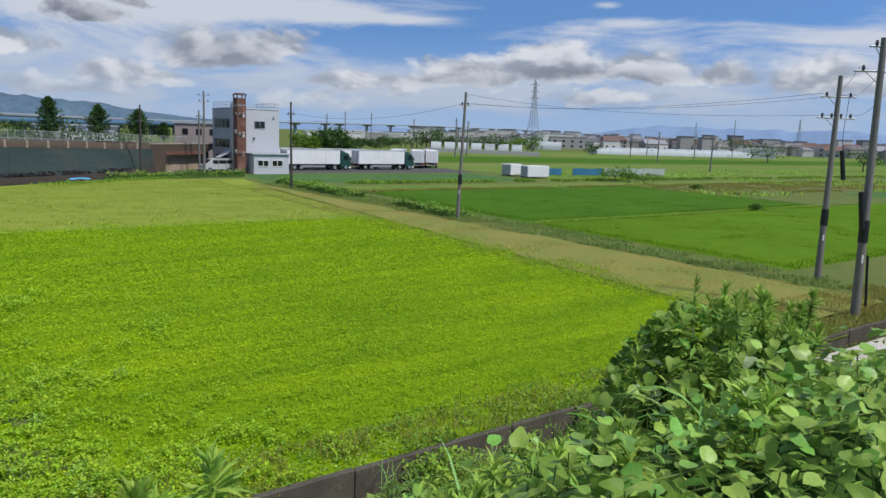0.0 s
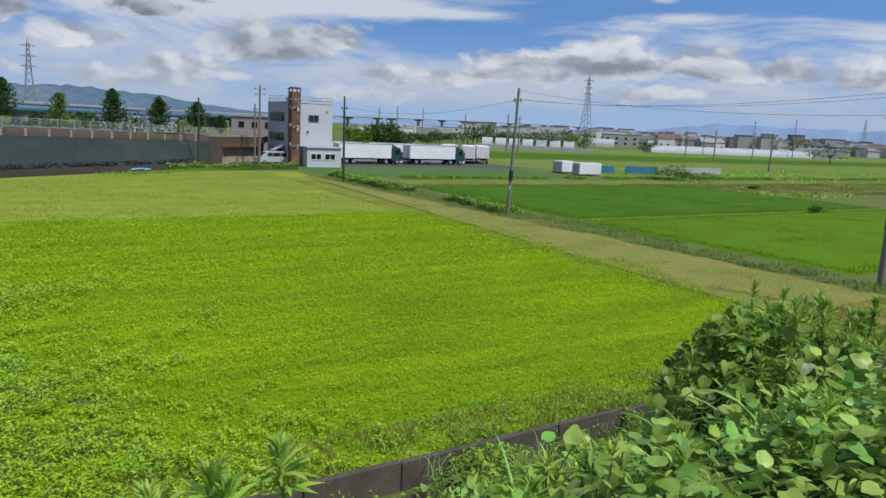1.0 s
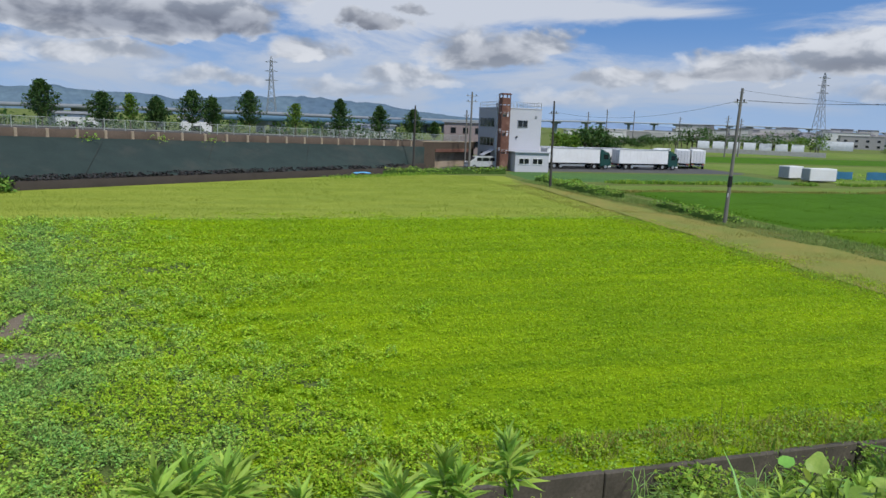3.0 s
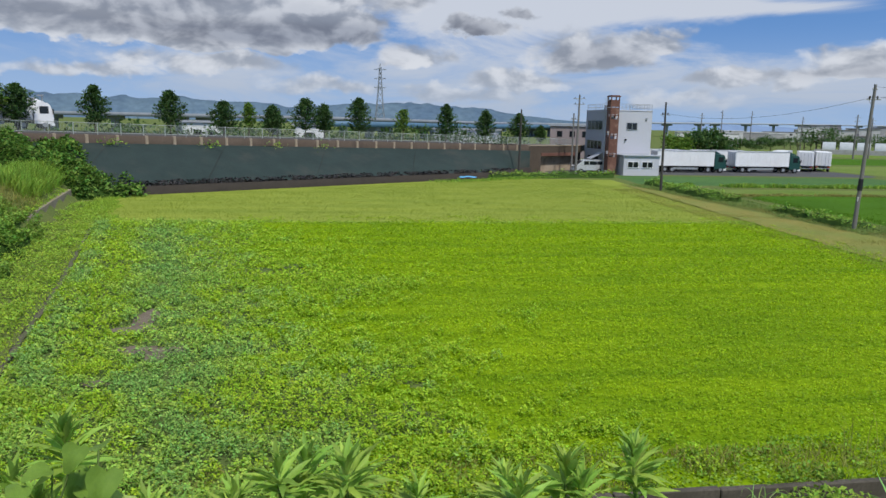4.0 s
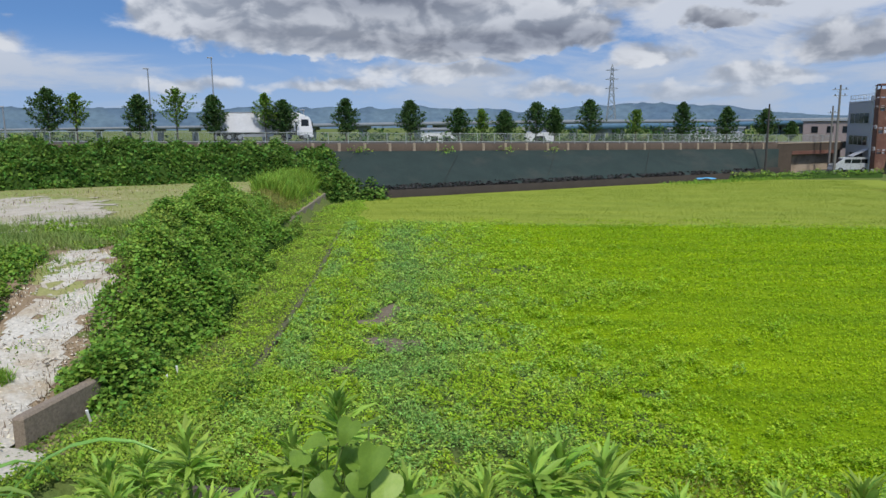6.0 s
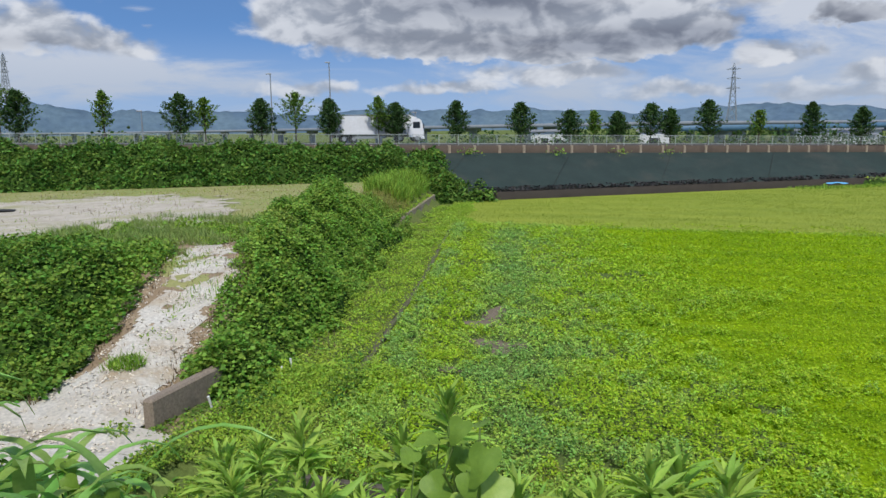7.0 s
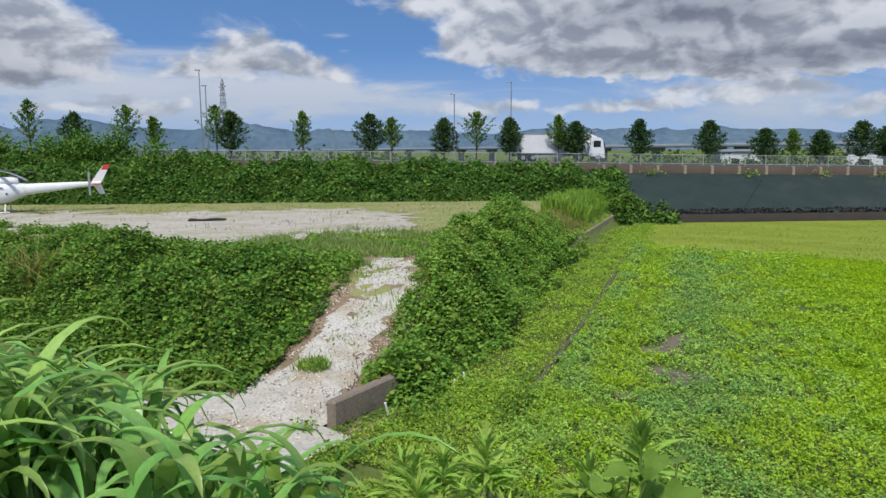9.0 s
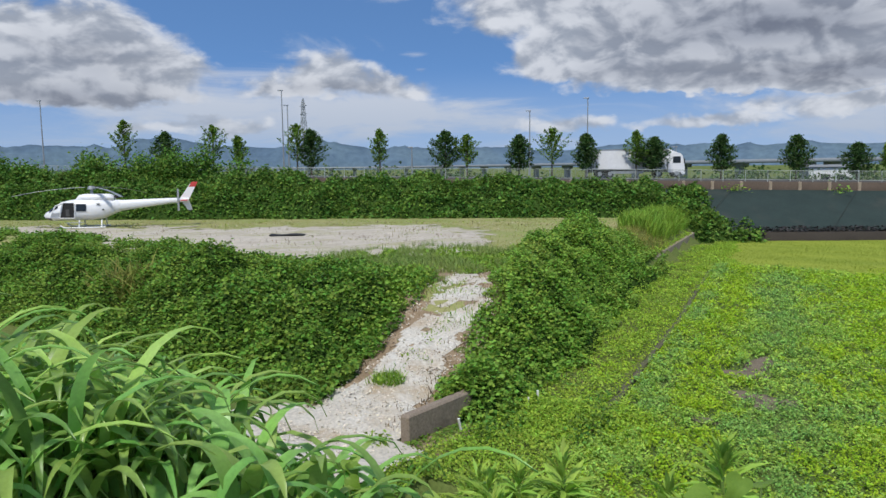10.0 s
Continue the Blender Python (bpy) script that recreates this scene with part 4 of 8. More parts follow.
    part("tower_cage", Form().line([(0.0, -1.5, 8.4), (0.0, -1.5, 10.5)], 0.03, 4).line([(1.5, -1.5, 9.3), (0.0, -1.5, 9.3)], 0.03, 4), M_RUST, tw)
    part("tower_roof", Form().box(-0.3, 1.8, -1.7, 0.1, 10.6, 10.72, 0.03), M_RUST, tw)
    # annex
    an = part("annex", Form().box(1.9, 7.1, -2.9, -0.12, -0.2, 2.6, 0.03), M_CLAD, root, "single-storey white annex")
    part("annex_roof", Form().box(1.7, 7.3, -3.15, -0.1, 2.6, 2.74, 0.03), M_CLAD_S, root)
    for x in (2.5, 4.6):
        w = part("window", Form().box(x - 0.06, x + 1.56, -2.98, -2.9, 0.95, 1.02).box(x - 0.06, x + 1.56, -2.98, -2.9, 1.78, 1.85).box(x - 0.06, x, -2.98, -2.9, 1.02, 1.78).box(x + 1.5, x + 1.56, -2.98, -2.9, 1.02, 1.78).box(x + 0.72, x + 0.78, -2.97, -2.9, 1.02, 1.78), M_WHITE, root)
        part("pane", Form().box(x + 0.01, x + 0.71, -2.93, -2.905, 1.03, 1.77), M_GLASS, w)
        part("pane", Form().box(x + 0.79, x + 1.49, -2.93, -2.905, 1.03, 1.77), M_GLASS, w)
    part("porch_roof", Form().add([(-1.8, 0.3, 2.0), (-0.06, 0.3, 2.9), (-0.06, 2.0, 2.9), (-1.8, 2.0, 2.0), (-1.8, 0.3, 1.92), (-0.06, 0.3, 2.82), (-0.06, 2.0, 2.82), (-1.8, 2.0, 1.92)], [(0, 1, 2, 3), (7, 6, 5, 4), (0, 4, 5, 1), (3, 2, 6, 7), (0, 3, 7, 4)]), M_CLAD_S, root)


office()


def wheel(r=0.45, w=0.28):
    return Form().tube((0, -w / 2, 0), (0, w / 2, 0), r, n=16), Form().tube((0, -w / 2 - 0.015, 0), (0, w / 2 + 0.015, 0), r * 0.55, n=10)


TYRE, RIM = (f.mesh(n, m) for f, n, m in zip(wheel(), ("tyre", "rim"), (M_TYRE, M_STEEL)))


def add_wheels(root, spots, scale=1.0):
    for x, y in spots:
        w = part("wheel", TYRE, M_TYRE, root, m=Matrix.LocRotScale((x, y, 0.45 * scale), None, (scale,) * 3))
        part("rim", RIM, M_STEEL, w)


def box_truck(m, L=9.2, cab=True, label="white box truck with a dark green cab", group="parked trucks", paint=None):
    """A long box body on a chassis, the cab at +x."""
    root = thing("truck", label, "truck", m, group)
    b = part("cargo_box", Form().box(0, L, -1.15, 1.15, 0.95, 3.2, 0.05), M_BOX, root)
    ribs = Form()
    for k in range(1, 14):
        ribs.box(k * L / 14 - 0.02, k * L / 14 + 0.02, -1.172, -1.15, 1.35, 3.1)
    tagged(part("side_ribbing", ribs, M_BOX, b), kind="stuff")
    part("side_skirt", Form().box(0.05, L - 0.05, -1.18, -1.15, 0.98, 1.28), M_BOX, b)
    part("roof_rail", Form().box(0, L, -1.19, -1.12, 3.14, 3.23).box(0, L, 1.12, 1.19, 3.14, 3.23), M_STEEL, b)
    dr = part("rear_door", Form().box(-0.05, -0.002, -1.1, -0.02, 1.02, 3.12).box(-0.05, -0.002, 0.02, 1.1, 1.02, 3.12), M_BOX, b)
    bars = Form()
    for y in (-0.75, -0.3, 0.3, 0.75):
        bars.tube((-0.08, y, 1.05), (-0.08, y, 3.05), 0.02, n=5)
    part("lock_gear", bars, M_STEEL, dr)
    part("chassis", Form().box(0.1, L + (1.9 if cab else 0), -0.45, 0.45, 0.6, 0.93, 0.02), M_DARK, root)
    part("underrun_bar", Form().box(2.6, L - 2.6, -1.1, -1.04, 0.45, 0.75), M_STEEL, root)
    part("rear_bar", Form().box(-0.05, 0.0, -1.05, 1.05, 0.5, 0.62), M_STEEL, root)
    for y in (-1.05, 0.7):
        part("rear_lamp", Form().box(-0.03, 0.0, y, y + 0.35, 0.72, 0.85), M_RED, root)
    spots = [(x, y) for x in (1.3, 2.45) for y in (-0.95, 0.95)]
    if cab:
        x0 = L + 0.12
        prof = [(0, 0.55), (1.75, 0.55), (1.85, 0.8), (1.86, 1.5), (1.6, 2.45), (1.35, 2.7), (0, 2.75)]
        f = Form().rings([[(x0 + x, y, z) for x, z in prof] for y in (-1.1, -1.02, 1.02, 1.1)])
        c = part("cab", f, paint or M_CAB, root, "white cab" if paint else "dark green cab")
        part("windscreen", Form().add([(x0 + 1.875, -0.95, 1.55), (x0 + 1.875, 0.95, 1.55), (x0 + 1.64, 0.9, 2.4), (x0 + 1.64, -0.9, 2.4)], [(0, 1, 2, 3)]), M_GLASS, c)
        part("side_window", Form().box(x0 + 0.55, x0 + 1.4, -1.115, -1.1, 1.6, 2.35), M_GLASS, c)
        part("bumper", Form().box(x0 + 1.5, x0 + 1.95, -1.1, 1.1, 0.35, 0.62, 0.04), M_WHITE, c)
        part("mirror", Form().box(x0 + 1.75, x0 + 1.85, -1.35, -1.15, 1.6, 2.1, 0.02), M_DARK, c)
        part("deflector", Form().add([(x0 + 0.1, -0.95, 2.75), (x0 + 1.2, -0.95, 2.75), (x0 + 0.1, -0.9, 3.2), (x0 + 0.1, 0.95, 2.75), (x0 + 1.2, 0.95, 2.75), (x0 + 0.1, 0.9, 3.2)], [(0, 1, 2), (5, 4, 3), (1, 4, 5, 2)]), paint or M_CAB, c)
        spots += [(L - 0.9, -0.95), (L - 0.9, 0.95), (x0 + 1.0, -0.95), (x0 + 1.0, 0.95)]
    else:
        spots += [(L - 1.2, -0.95), (L - 1.2, 0.95)]
    add_wheels(root, spots)
    return root


t1 = box_truck(at_uv(46.6, 103.9, 0.13, 2))
copy_thing(t1, at_uv(59.8, 105.2, 0.13, 3))
copy_thing(t1, at_uv(44.0, 108.0, 0.13, 3))
copy_thing(t1, at_uv(55.2, 108.6, 0.13, 3))
t2 = box_truck(at_uv(74.6, 108.6, 0.13, 58), 8.6, True, "white box truck parked with its rear doors to the field")
copy_thing(t2, at_uv(78.2, 109.3, 0.13, 60))
copy_thing(t2, at_uv(71.2, 110.5, 0.13, 52))


def van(m):
    root = thing("van", "silver minivan parked beside the office", "van", m)
    prof = [(-2.2, 0.35), (-2.25, 0.85), (-1.95, 1.08), (-1.05, 1.72), (-0.7, 1.82), (1.9, 1.84), (2.15, 1.5), (2.25, 0.9), (2.2, 0.35)]
    f = Form().rings([[(x * k, y, 0.35 + (z - 0.35) * (0.985 if abs(y) > 0.8 else 1)) for x, z in prof] for y, k in ((-0.86, 0.97), (-0.78, 1.0), (0.78, 1.0), (0.86, 0.97))])
    b = part("body", f, shader("silver paint", (0.55, 0.56, 0.57), 0.3, 0.3, vary=0.1, scale=1, fine=8, bump=0), root)
    part("windscreen", Form().add([(-1.99, -0.7, 1.1), (-1.99, 0.7, 1.1), (-1.1, 0.66, 1.71), (-1.1, -0.66, 1.71)], [(0, 3, 2, 1)]), M_GLASS, b)
    for x0, x1 in ((-1.0, -0.25), (-0.15, 0.95), (1.05, 1.85)):
        for y in (-0.865, 0.85):
            part("side_window", Form().box(x0, x1, y, y + 0.015, 1.12, 1.62), M_GLASS, b)
    part("bumper", Form().box(-2.3, -2.1, -0.8, 0.8, 0.32, 0.6, 0.05), M_WHITE, b)
    part("headlight", Form().box(-2.2, -1.98, -0.8, -0.45, 0.82, 0.98, 0.03), M_WHITE, b)
    part("headlight", Form().box(-2.2, -1.98, 0.45, 0.8, 0.82, 0.98, 0.03), M_WHITE, b)
    part("door_seam", Form().box(-0.21, -0.19, -0.868, -0.86, 0.45, 1.6).box(0.99, 1.01, -0.868, -0.86, 0.45, 1.6), M_DARK, b)
    add_wheels(root, ((-1.45, -0.78), (-1.45, 0.78), (1.4, -0.78), (1.4, 0.78)), 0.68)
    return root


van(at_uv(34.9, 99.9, 0.13, 8))
p = levee(65.6, 14.0, 0.05)
van(pose(p.x, p.y, p.z, 0, 0, TURN_U) @ Matrix.Scale(0.8, 4))


# the road bridge beside the office
def underpass():
    p = levee(58, 7.9)
    root = thing("road_bridge", "concrete road bridge with a rusty abutment", "bridge", pose(p.x, p.y, 0, 0, 0, math.degrees(math.atan2(LDY, LDX))))
    part("deck", Form().box(0, 11.6, 0, 9.6, 2.75, 3.72, 0.04), M_WALLB, root)
    part("coping", Form().box(0, 11.6, -0.06, 0.3, 3.72, 3.84, 0.02), M_CONC_L, root)
    part("abutment", Form().box(0, 2.6, 0.02, 9.4, -0.3, 2.75), M_WALLB, root, "brown-stained concrete abutment")
    part("pier_wall", Form().box(10.1, 11.6, 0.3, 9.4, -0.3, 2.75), M_CONC_D, root)
    part("roadway", Form().box(2.6, 10.1, -1.0, 24, -0.3, 0.03), M_CONC_L, root, "pale roadway under the bridge")
    part("girder", Form().box(2.6, 10.1, -0.05, 0.4, 2.3, 2.75, 0.03), M_RUST, root, "rusty girder")
    part("back_wall", Form().box(2.6, 10.1, 0.9, 1.2, -0.2, 2.74), M_CONC_L, root, "stained wall under the bridge")


underpass()

# ---- poles and wires ----
def util_pole(x, y, z0, top, lean=(0, 0), r=0.15, mat=None, arms=(), label="tall grey concrete utility pole", sleeve=True, extra=None):
    root = thing("utility_pole", label, "utility pole", pose(x, y, z0), "utility poles")
    mat = mat or M_POLE
    tip = Vector((lean[0], lean[1], top - z0))
    part("shaft", Form().tube((0, 0, -0.3), tip, r * 1.25, r * 0.75, 12), mat, root)
    if sleeve:
        for a, b in ((0.28, 0.36),):
            part("sleeve", Form().tube(tip * a, tip * b, r * 1.3, r * 1.25, 12), M_BLACK, root, "black protective sleeve")
        part("marker_plate", Form().tube(tip * 0.205 + Vector((-0.03, -r * 0.95, 0)), tip * 0.235 + Vector((-0.03, -r * 0.95, 0)), r * 0.32, r * 0.32, 6), M_WHITE, root)
    for h, half, ang, n in arms:
        c = tip * h
        d = Vector((math.cos(radians(ang)), math.sin(radians(ang)), 0)) * half
        arm = part("crossarm", Form().tube(c - d, c + d, 0.045, n=6), M_STEEL, root)
        for k in range(n):
            p = c - d + d * 2 * (k + 0.5) / n
            part("insulator", Form().tube(p, p + Vector((0, 0, 0.09)), 0.05, n=8).tube(p + Vector((0, 0, 0.09)), p + Vector((0, 0, 0.22)), 0.075, 0.04, 8), M_POLE_D, arm)
        part("arm_brace", Form().tube(c - d * 0.6, c - Vector((0, 0, 0.5)), 0.018, n=4), M_STEEL, arm)
    return root, tip


p1, tip1 = util_pole(-16.05, 78.0, 0, 9.2, (-0.1, 0), 0.12, M_POLE_D, ((0.86, 0.5, 0, 2),), "slim dark utility pole at the field's corner", False)
p2, tip2 = util_pole(1.35, 56.0, 0, 9.65, (0.28, 0.0), 0.12, M_POLE, ((0.90, 0.45, 10, 2), (0.97, 0.15, 10, 1)), "grey utility pole on the verge")
p3, tip3 = util_pole(18.76, 35.2, 0, 9.9, (-0.03, 0.02), 0.135, M_POLE, ((0.90, 0.85, 0, 3), (0.80, 0.95, 5, 4)), "leaning grey utility pole with crossarms")
p4, tip4 = util_pole(16.35, 27.62, 0, 10.6, (-0.17, 0.1), 0.14, M_POLE, ((0.885, 0.95, -5, 3), (0.97, 0.5, 0, 2)), "leaning grey utility pole beside the channel")
part("cable_roll", Form().tube((0.50, 0.1, 6.4), (0.72, 0.1, 5.0), 0.11, n=10), M_BLACK, p3, "hanging black cable cover")
part("cable_drop", Form().line([(0.55, 0.1, 9.0), (0.45, 0.1, 7.4), (0.5, 0.1, 6.4)], 0.015, 4), M_BLACK, p3)
part("cable_roll", Form().tube((-0.42, -0.1, 4.9), (-0.22, -0.1, 3.5), 0.1, n=10), M_BLACK, p4, "hanging black cable cover")
part("cable_stay", Form().line([(-0.42, -0.1, 4.9), (0.3, 0.1, 5.3)], 0.015, 4), M_BLACK, p4)
part("junction_box", Form().box(0.45, 0.85, -0.2, 0.2, 6.0, 6.7, 0.04), M_STEEL, p4)
part("guard_stripe", Form().tube((0.55, 0.3, 0.4), (0.38, 0.3, 2.4), 0.05, n=6), M_BLACK, p4, "striped guy-wire guard")
util_pole(-37.0, 89.8, 0.0, 8.6, (0.05, 0), 0.13, M_POLE_D, ((0.78, 0.4, 0, 1),), "dark utility pole by the road bridge", False)
util_pole(-32.2, 99.0, 0.0, 10.9, (0.05, 0), 0.15, M_POLE, ((0.95, 0.9, 20, 3), (0.88, 0.8, 20, 3)), "grey utility pole beside the office", False)
util_pole(-33.6, 101.3, 0.0, 8.4, (0.0, 0), 0.13, M_POLE, ((0.9, 0.5, 20, 2),), "short grey utility pole beside the office", False)
for D, azd, top in ((300, 7.6, 14), (330, 5.6, 14.5), (300, 2.3, 12), (210, -1.0, 11), (220, -1.9, 10.5), (290, -14.4, 9.5), (240, -16.4, 9.5), (300, -19.0, 10), (380, -21.6, 18), (330, -15.6, 9), (180, -20.2, 8.5), (260, 9.0, 12)):
    util_pole(-math.sin(radians(azd)) * D, math.cos(radians(azd)) * D, 0, top, (0.1, 0), 0.18, M_POLE, ((0.93, 0.9, 20, 2), (0.85, 0.8, 20, 2)), "distant utility pole among the paddies", False)


def wire(name, a, b, sag, r=0.008):
    """A sagging wire, one tube from end to end."""
    a, b = Vector(a), Vector(b)
    side = (b - a).cross(Vector((0, 0, 1))).normalized() * r
    up = Vector((0, 0, r))
    pts = [a.lerp(b, t) - Vector((0, 0, 4 * sag * t * (1 - t))) for t in np.linspace(0, 1, 14)]
    return thing(name, "thin black overhead wire between poles", "wire", form=Form().rings([[p + side, p + up, p - side, p - up] for p in pts]), mat=M_BLACK, group="overhead wires")


def tip_at(p, tip, h, off=0.0, ang=0.0):
    return Vector(p.location) + tip * h + Vector((math.cos(radians(ang)) * off, math.sin(radians(ang)) * off, 0.15))


for h2, h3, off in ((0.90, 0.90, -0.4), (0.90, 0.90, 0.4), (0.97, 0.80, 0.0)):
    wire("wire", tip_at(p2, tip2, h2, off, 10), tip_at(p3, tip3, h3, off * 2), 0.55)
for h3, h4, off in ((0.90, 0.885, -0.8), (0.90, 0.885, 0.1), (0.80, 0.885, 0.8)):
    wire("wire", tip_at(p3, tip3, h3, off), tip_at(p4, tip4, h4, off), 0.5)
wire("wire", tip_at(p2, tip2, 0.9, 0.0), tip_at(p1, tip1, 0.86, 0.2), 0.9, 0.010)
wire("wire", tip_at(p4, tip4, 0.95), Vector((30.0, 17.0, 10.2)), 0.5, 0.014)


def pylon(x, y, z0, top, arms, label="lattice steel power pylon"):
    H = top - z0
    root = thing("pylon", label, "pylon", pose(x, y, z0, 0, 0, 25), "pylons")
    half = lambda t: H * (0.075 * (1 - t) ** 1.5 + 0.012)
    r = H * 0.0026 + 0.05
    legs = Form()
    levels = [0, 0.13, 0.25, 0.36, 0.46, 0.55, 0.63, 0.70, 0.77, 0.84, 0.9, 0.95]
    for sx, sy in ((1, 1), (1, -1), (-1, 1), (-1, -1)):
        legs.line([(sx * half(t), sy * half(t), H * t) for t in levels] + [(0, 0, H)], r, 4)
    part("tower_frame", legs, M_PYLON, root)
    br = Form()
    for a, b in zip(levels[:-1], levels[1:]):
        for s in (1, -1):
            br.line([(-half(a), s * half(a), H * a), (half(b), s * half(b), H * b)], r * 0.6, 3).line([(half(a), s * half(a), H * a), (-half(b), s * half(b), H * b)], r * 0.6, 3)
            br.line([(s * half(a), -half(a), H * a), (s * half(b), half(b), H * b)], r * 0.6, 3).line([(s * half(a), half(a), H * a), (s * half(b), -half(b), H * b)], r * 0.6, 3)
    part("bracing", br, M_PYLON, root)
    for t in arms:
        L = H * 0.085
        part("crossarm", Form().line([(-L, 0, H * t), (0, 0, H * (t + 0.02)), (L, 0, H * t), (0, 0, H * t - r), (-L, 0, H * t)], r * 0.8, 4), M_PYLON, root)


pylon(75.1, 615.4, -1, 53.5, (0.72, 0.82, 0.92), "grey lattice power pylon over the plain")
pylon(-230.0, 351.5, -2, 39, (0.68, 0.80, 0.92), "tall lattice power pylon behind the road")
pylon(-598, 52.4, -1, 63, (0.70, 0.8, 0.9), "far lattice power pylon")
pylon(523, 1080, 0, 46, (0.7, 0.8, 0.9), "far lattice power pylon")
pylon(487, 1418, 0, 46, (0.9,), "far red and white mast")

# ---- yard boxes ----
def container(m, L, label):
    root = thing("container", label, "container", m, "storage containers")
    part("body", Form().box(0, L, 0, 2.3, 0.1, 2.25, 0.05), M_BOX, root)
    ribs = Form()
    for k in range(int(L / 0.3)):
        ribs.box(0.15 + k * 0.3, 0.27 + k * 0.3, -0.03, 0.0, 0.25, 2.1)
    part("ribbing", ribs, M_BOX, root)
    part("base_frame", Form().box(-0.03, L + 0.03, -0.04, 2.34, 0.0, 0.12), M_DARK, root)
    part("end_door", Form().box(-0.05, -0.002, 0.08, 2.22, 0.2, 2.1), M_CLAD_S, root)


container(at_uv(79.2, 88.6, 0.2, 12) @ Matrix.Scale(0.8, 4), 3.9, "small white storage container beside the paddies")
container(at_uv(78.6, 83.9, 0.2, -4) @ Matrix.Scale(0.8, 4), 5.4, "ribbed white storage container beside the paddies")


def screen(u, v, L, h, mat, label):
    f = Form()
    n = int(L / 0.8)
    rows = [[(i * L / n, 0.08 * math.sin(i * 1.9 + z * 3), z) for z in (0, h * 0.4, h * 0.8, h + 0.06 * math.sin(i))] for i in range(n + 1)]
    f.rings(rows, closed=False)
    for i in range(0, n + 1, 2):
        f.tube((i * L / n, 0.12, 0), (i * L / n, 0.12, h + 0.15), 0.03, n=5)
    thing("net_screen", label, "screen", at_uv(u, v, 0.25, -3), form=f, mat=mat)


screen(85, 88.5, 5.5, 1.15, M_BLUE, "blue sheet fence round a plot")
screen(92.5, 87.5, 7.0, 1.15, M_BLUE, "blue sheet fence round a plot")
screen(100, 87, 16, 1.2, M_RAIL, "pale green net fence round a plot")
thing("tarpaulin", "crumpled light blue tarpaulin on the field's edge", "tarpaulin", at_uv(13.6, 83.4, 0.35, 10),
      form=Form().rings([[(x, y, 0.10 * math.exp(-((x - 1.1) / 1.2) ** 4 - (y / 0.5) ** 4) * (1.4 + 0.8 * math.sin(x * 5 + y * 9))) for y in np.linspace(-0.4, 0.4, 7)] for x in np.linspace(0.1, 2.1, 14)], closed=False), mat=shader("light blue sheet", (0.12, 0.42, 0.72), 0.5, vary=0.3, scale=2, fine=9, bump=0.2))


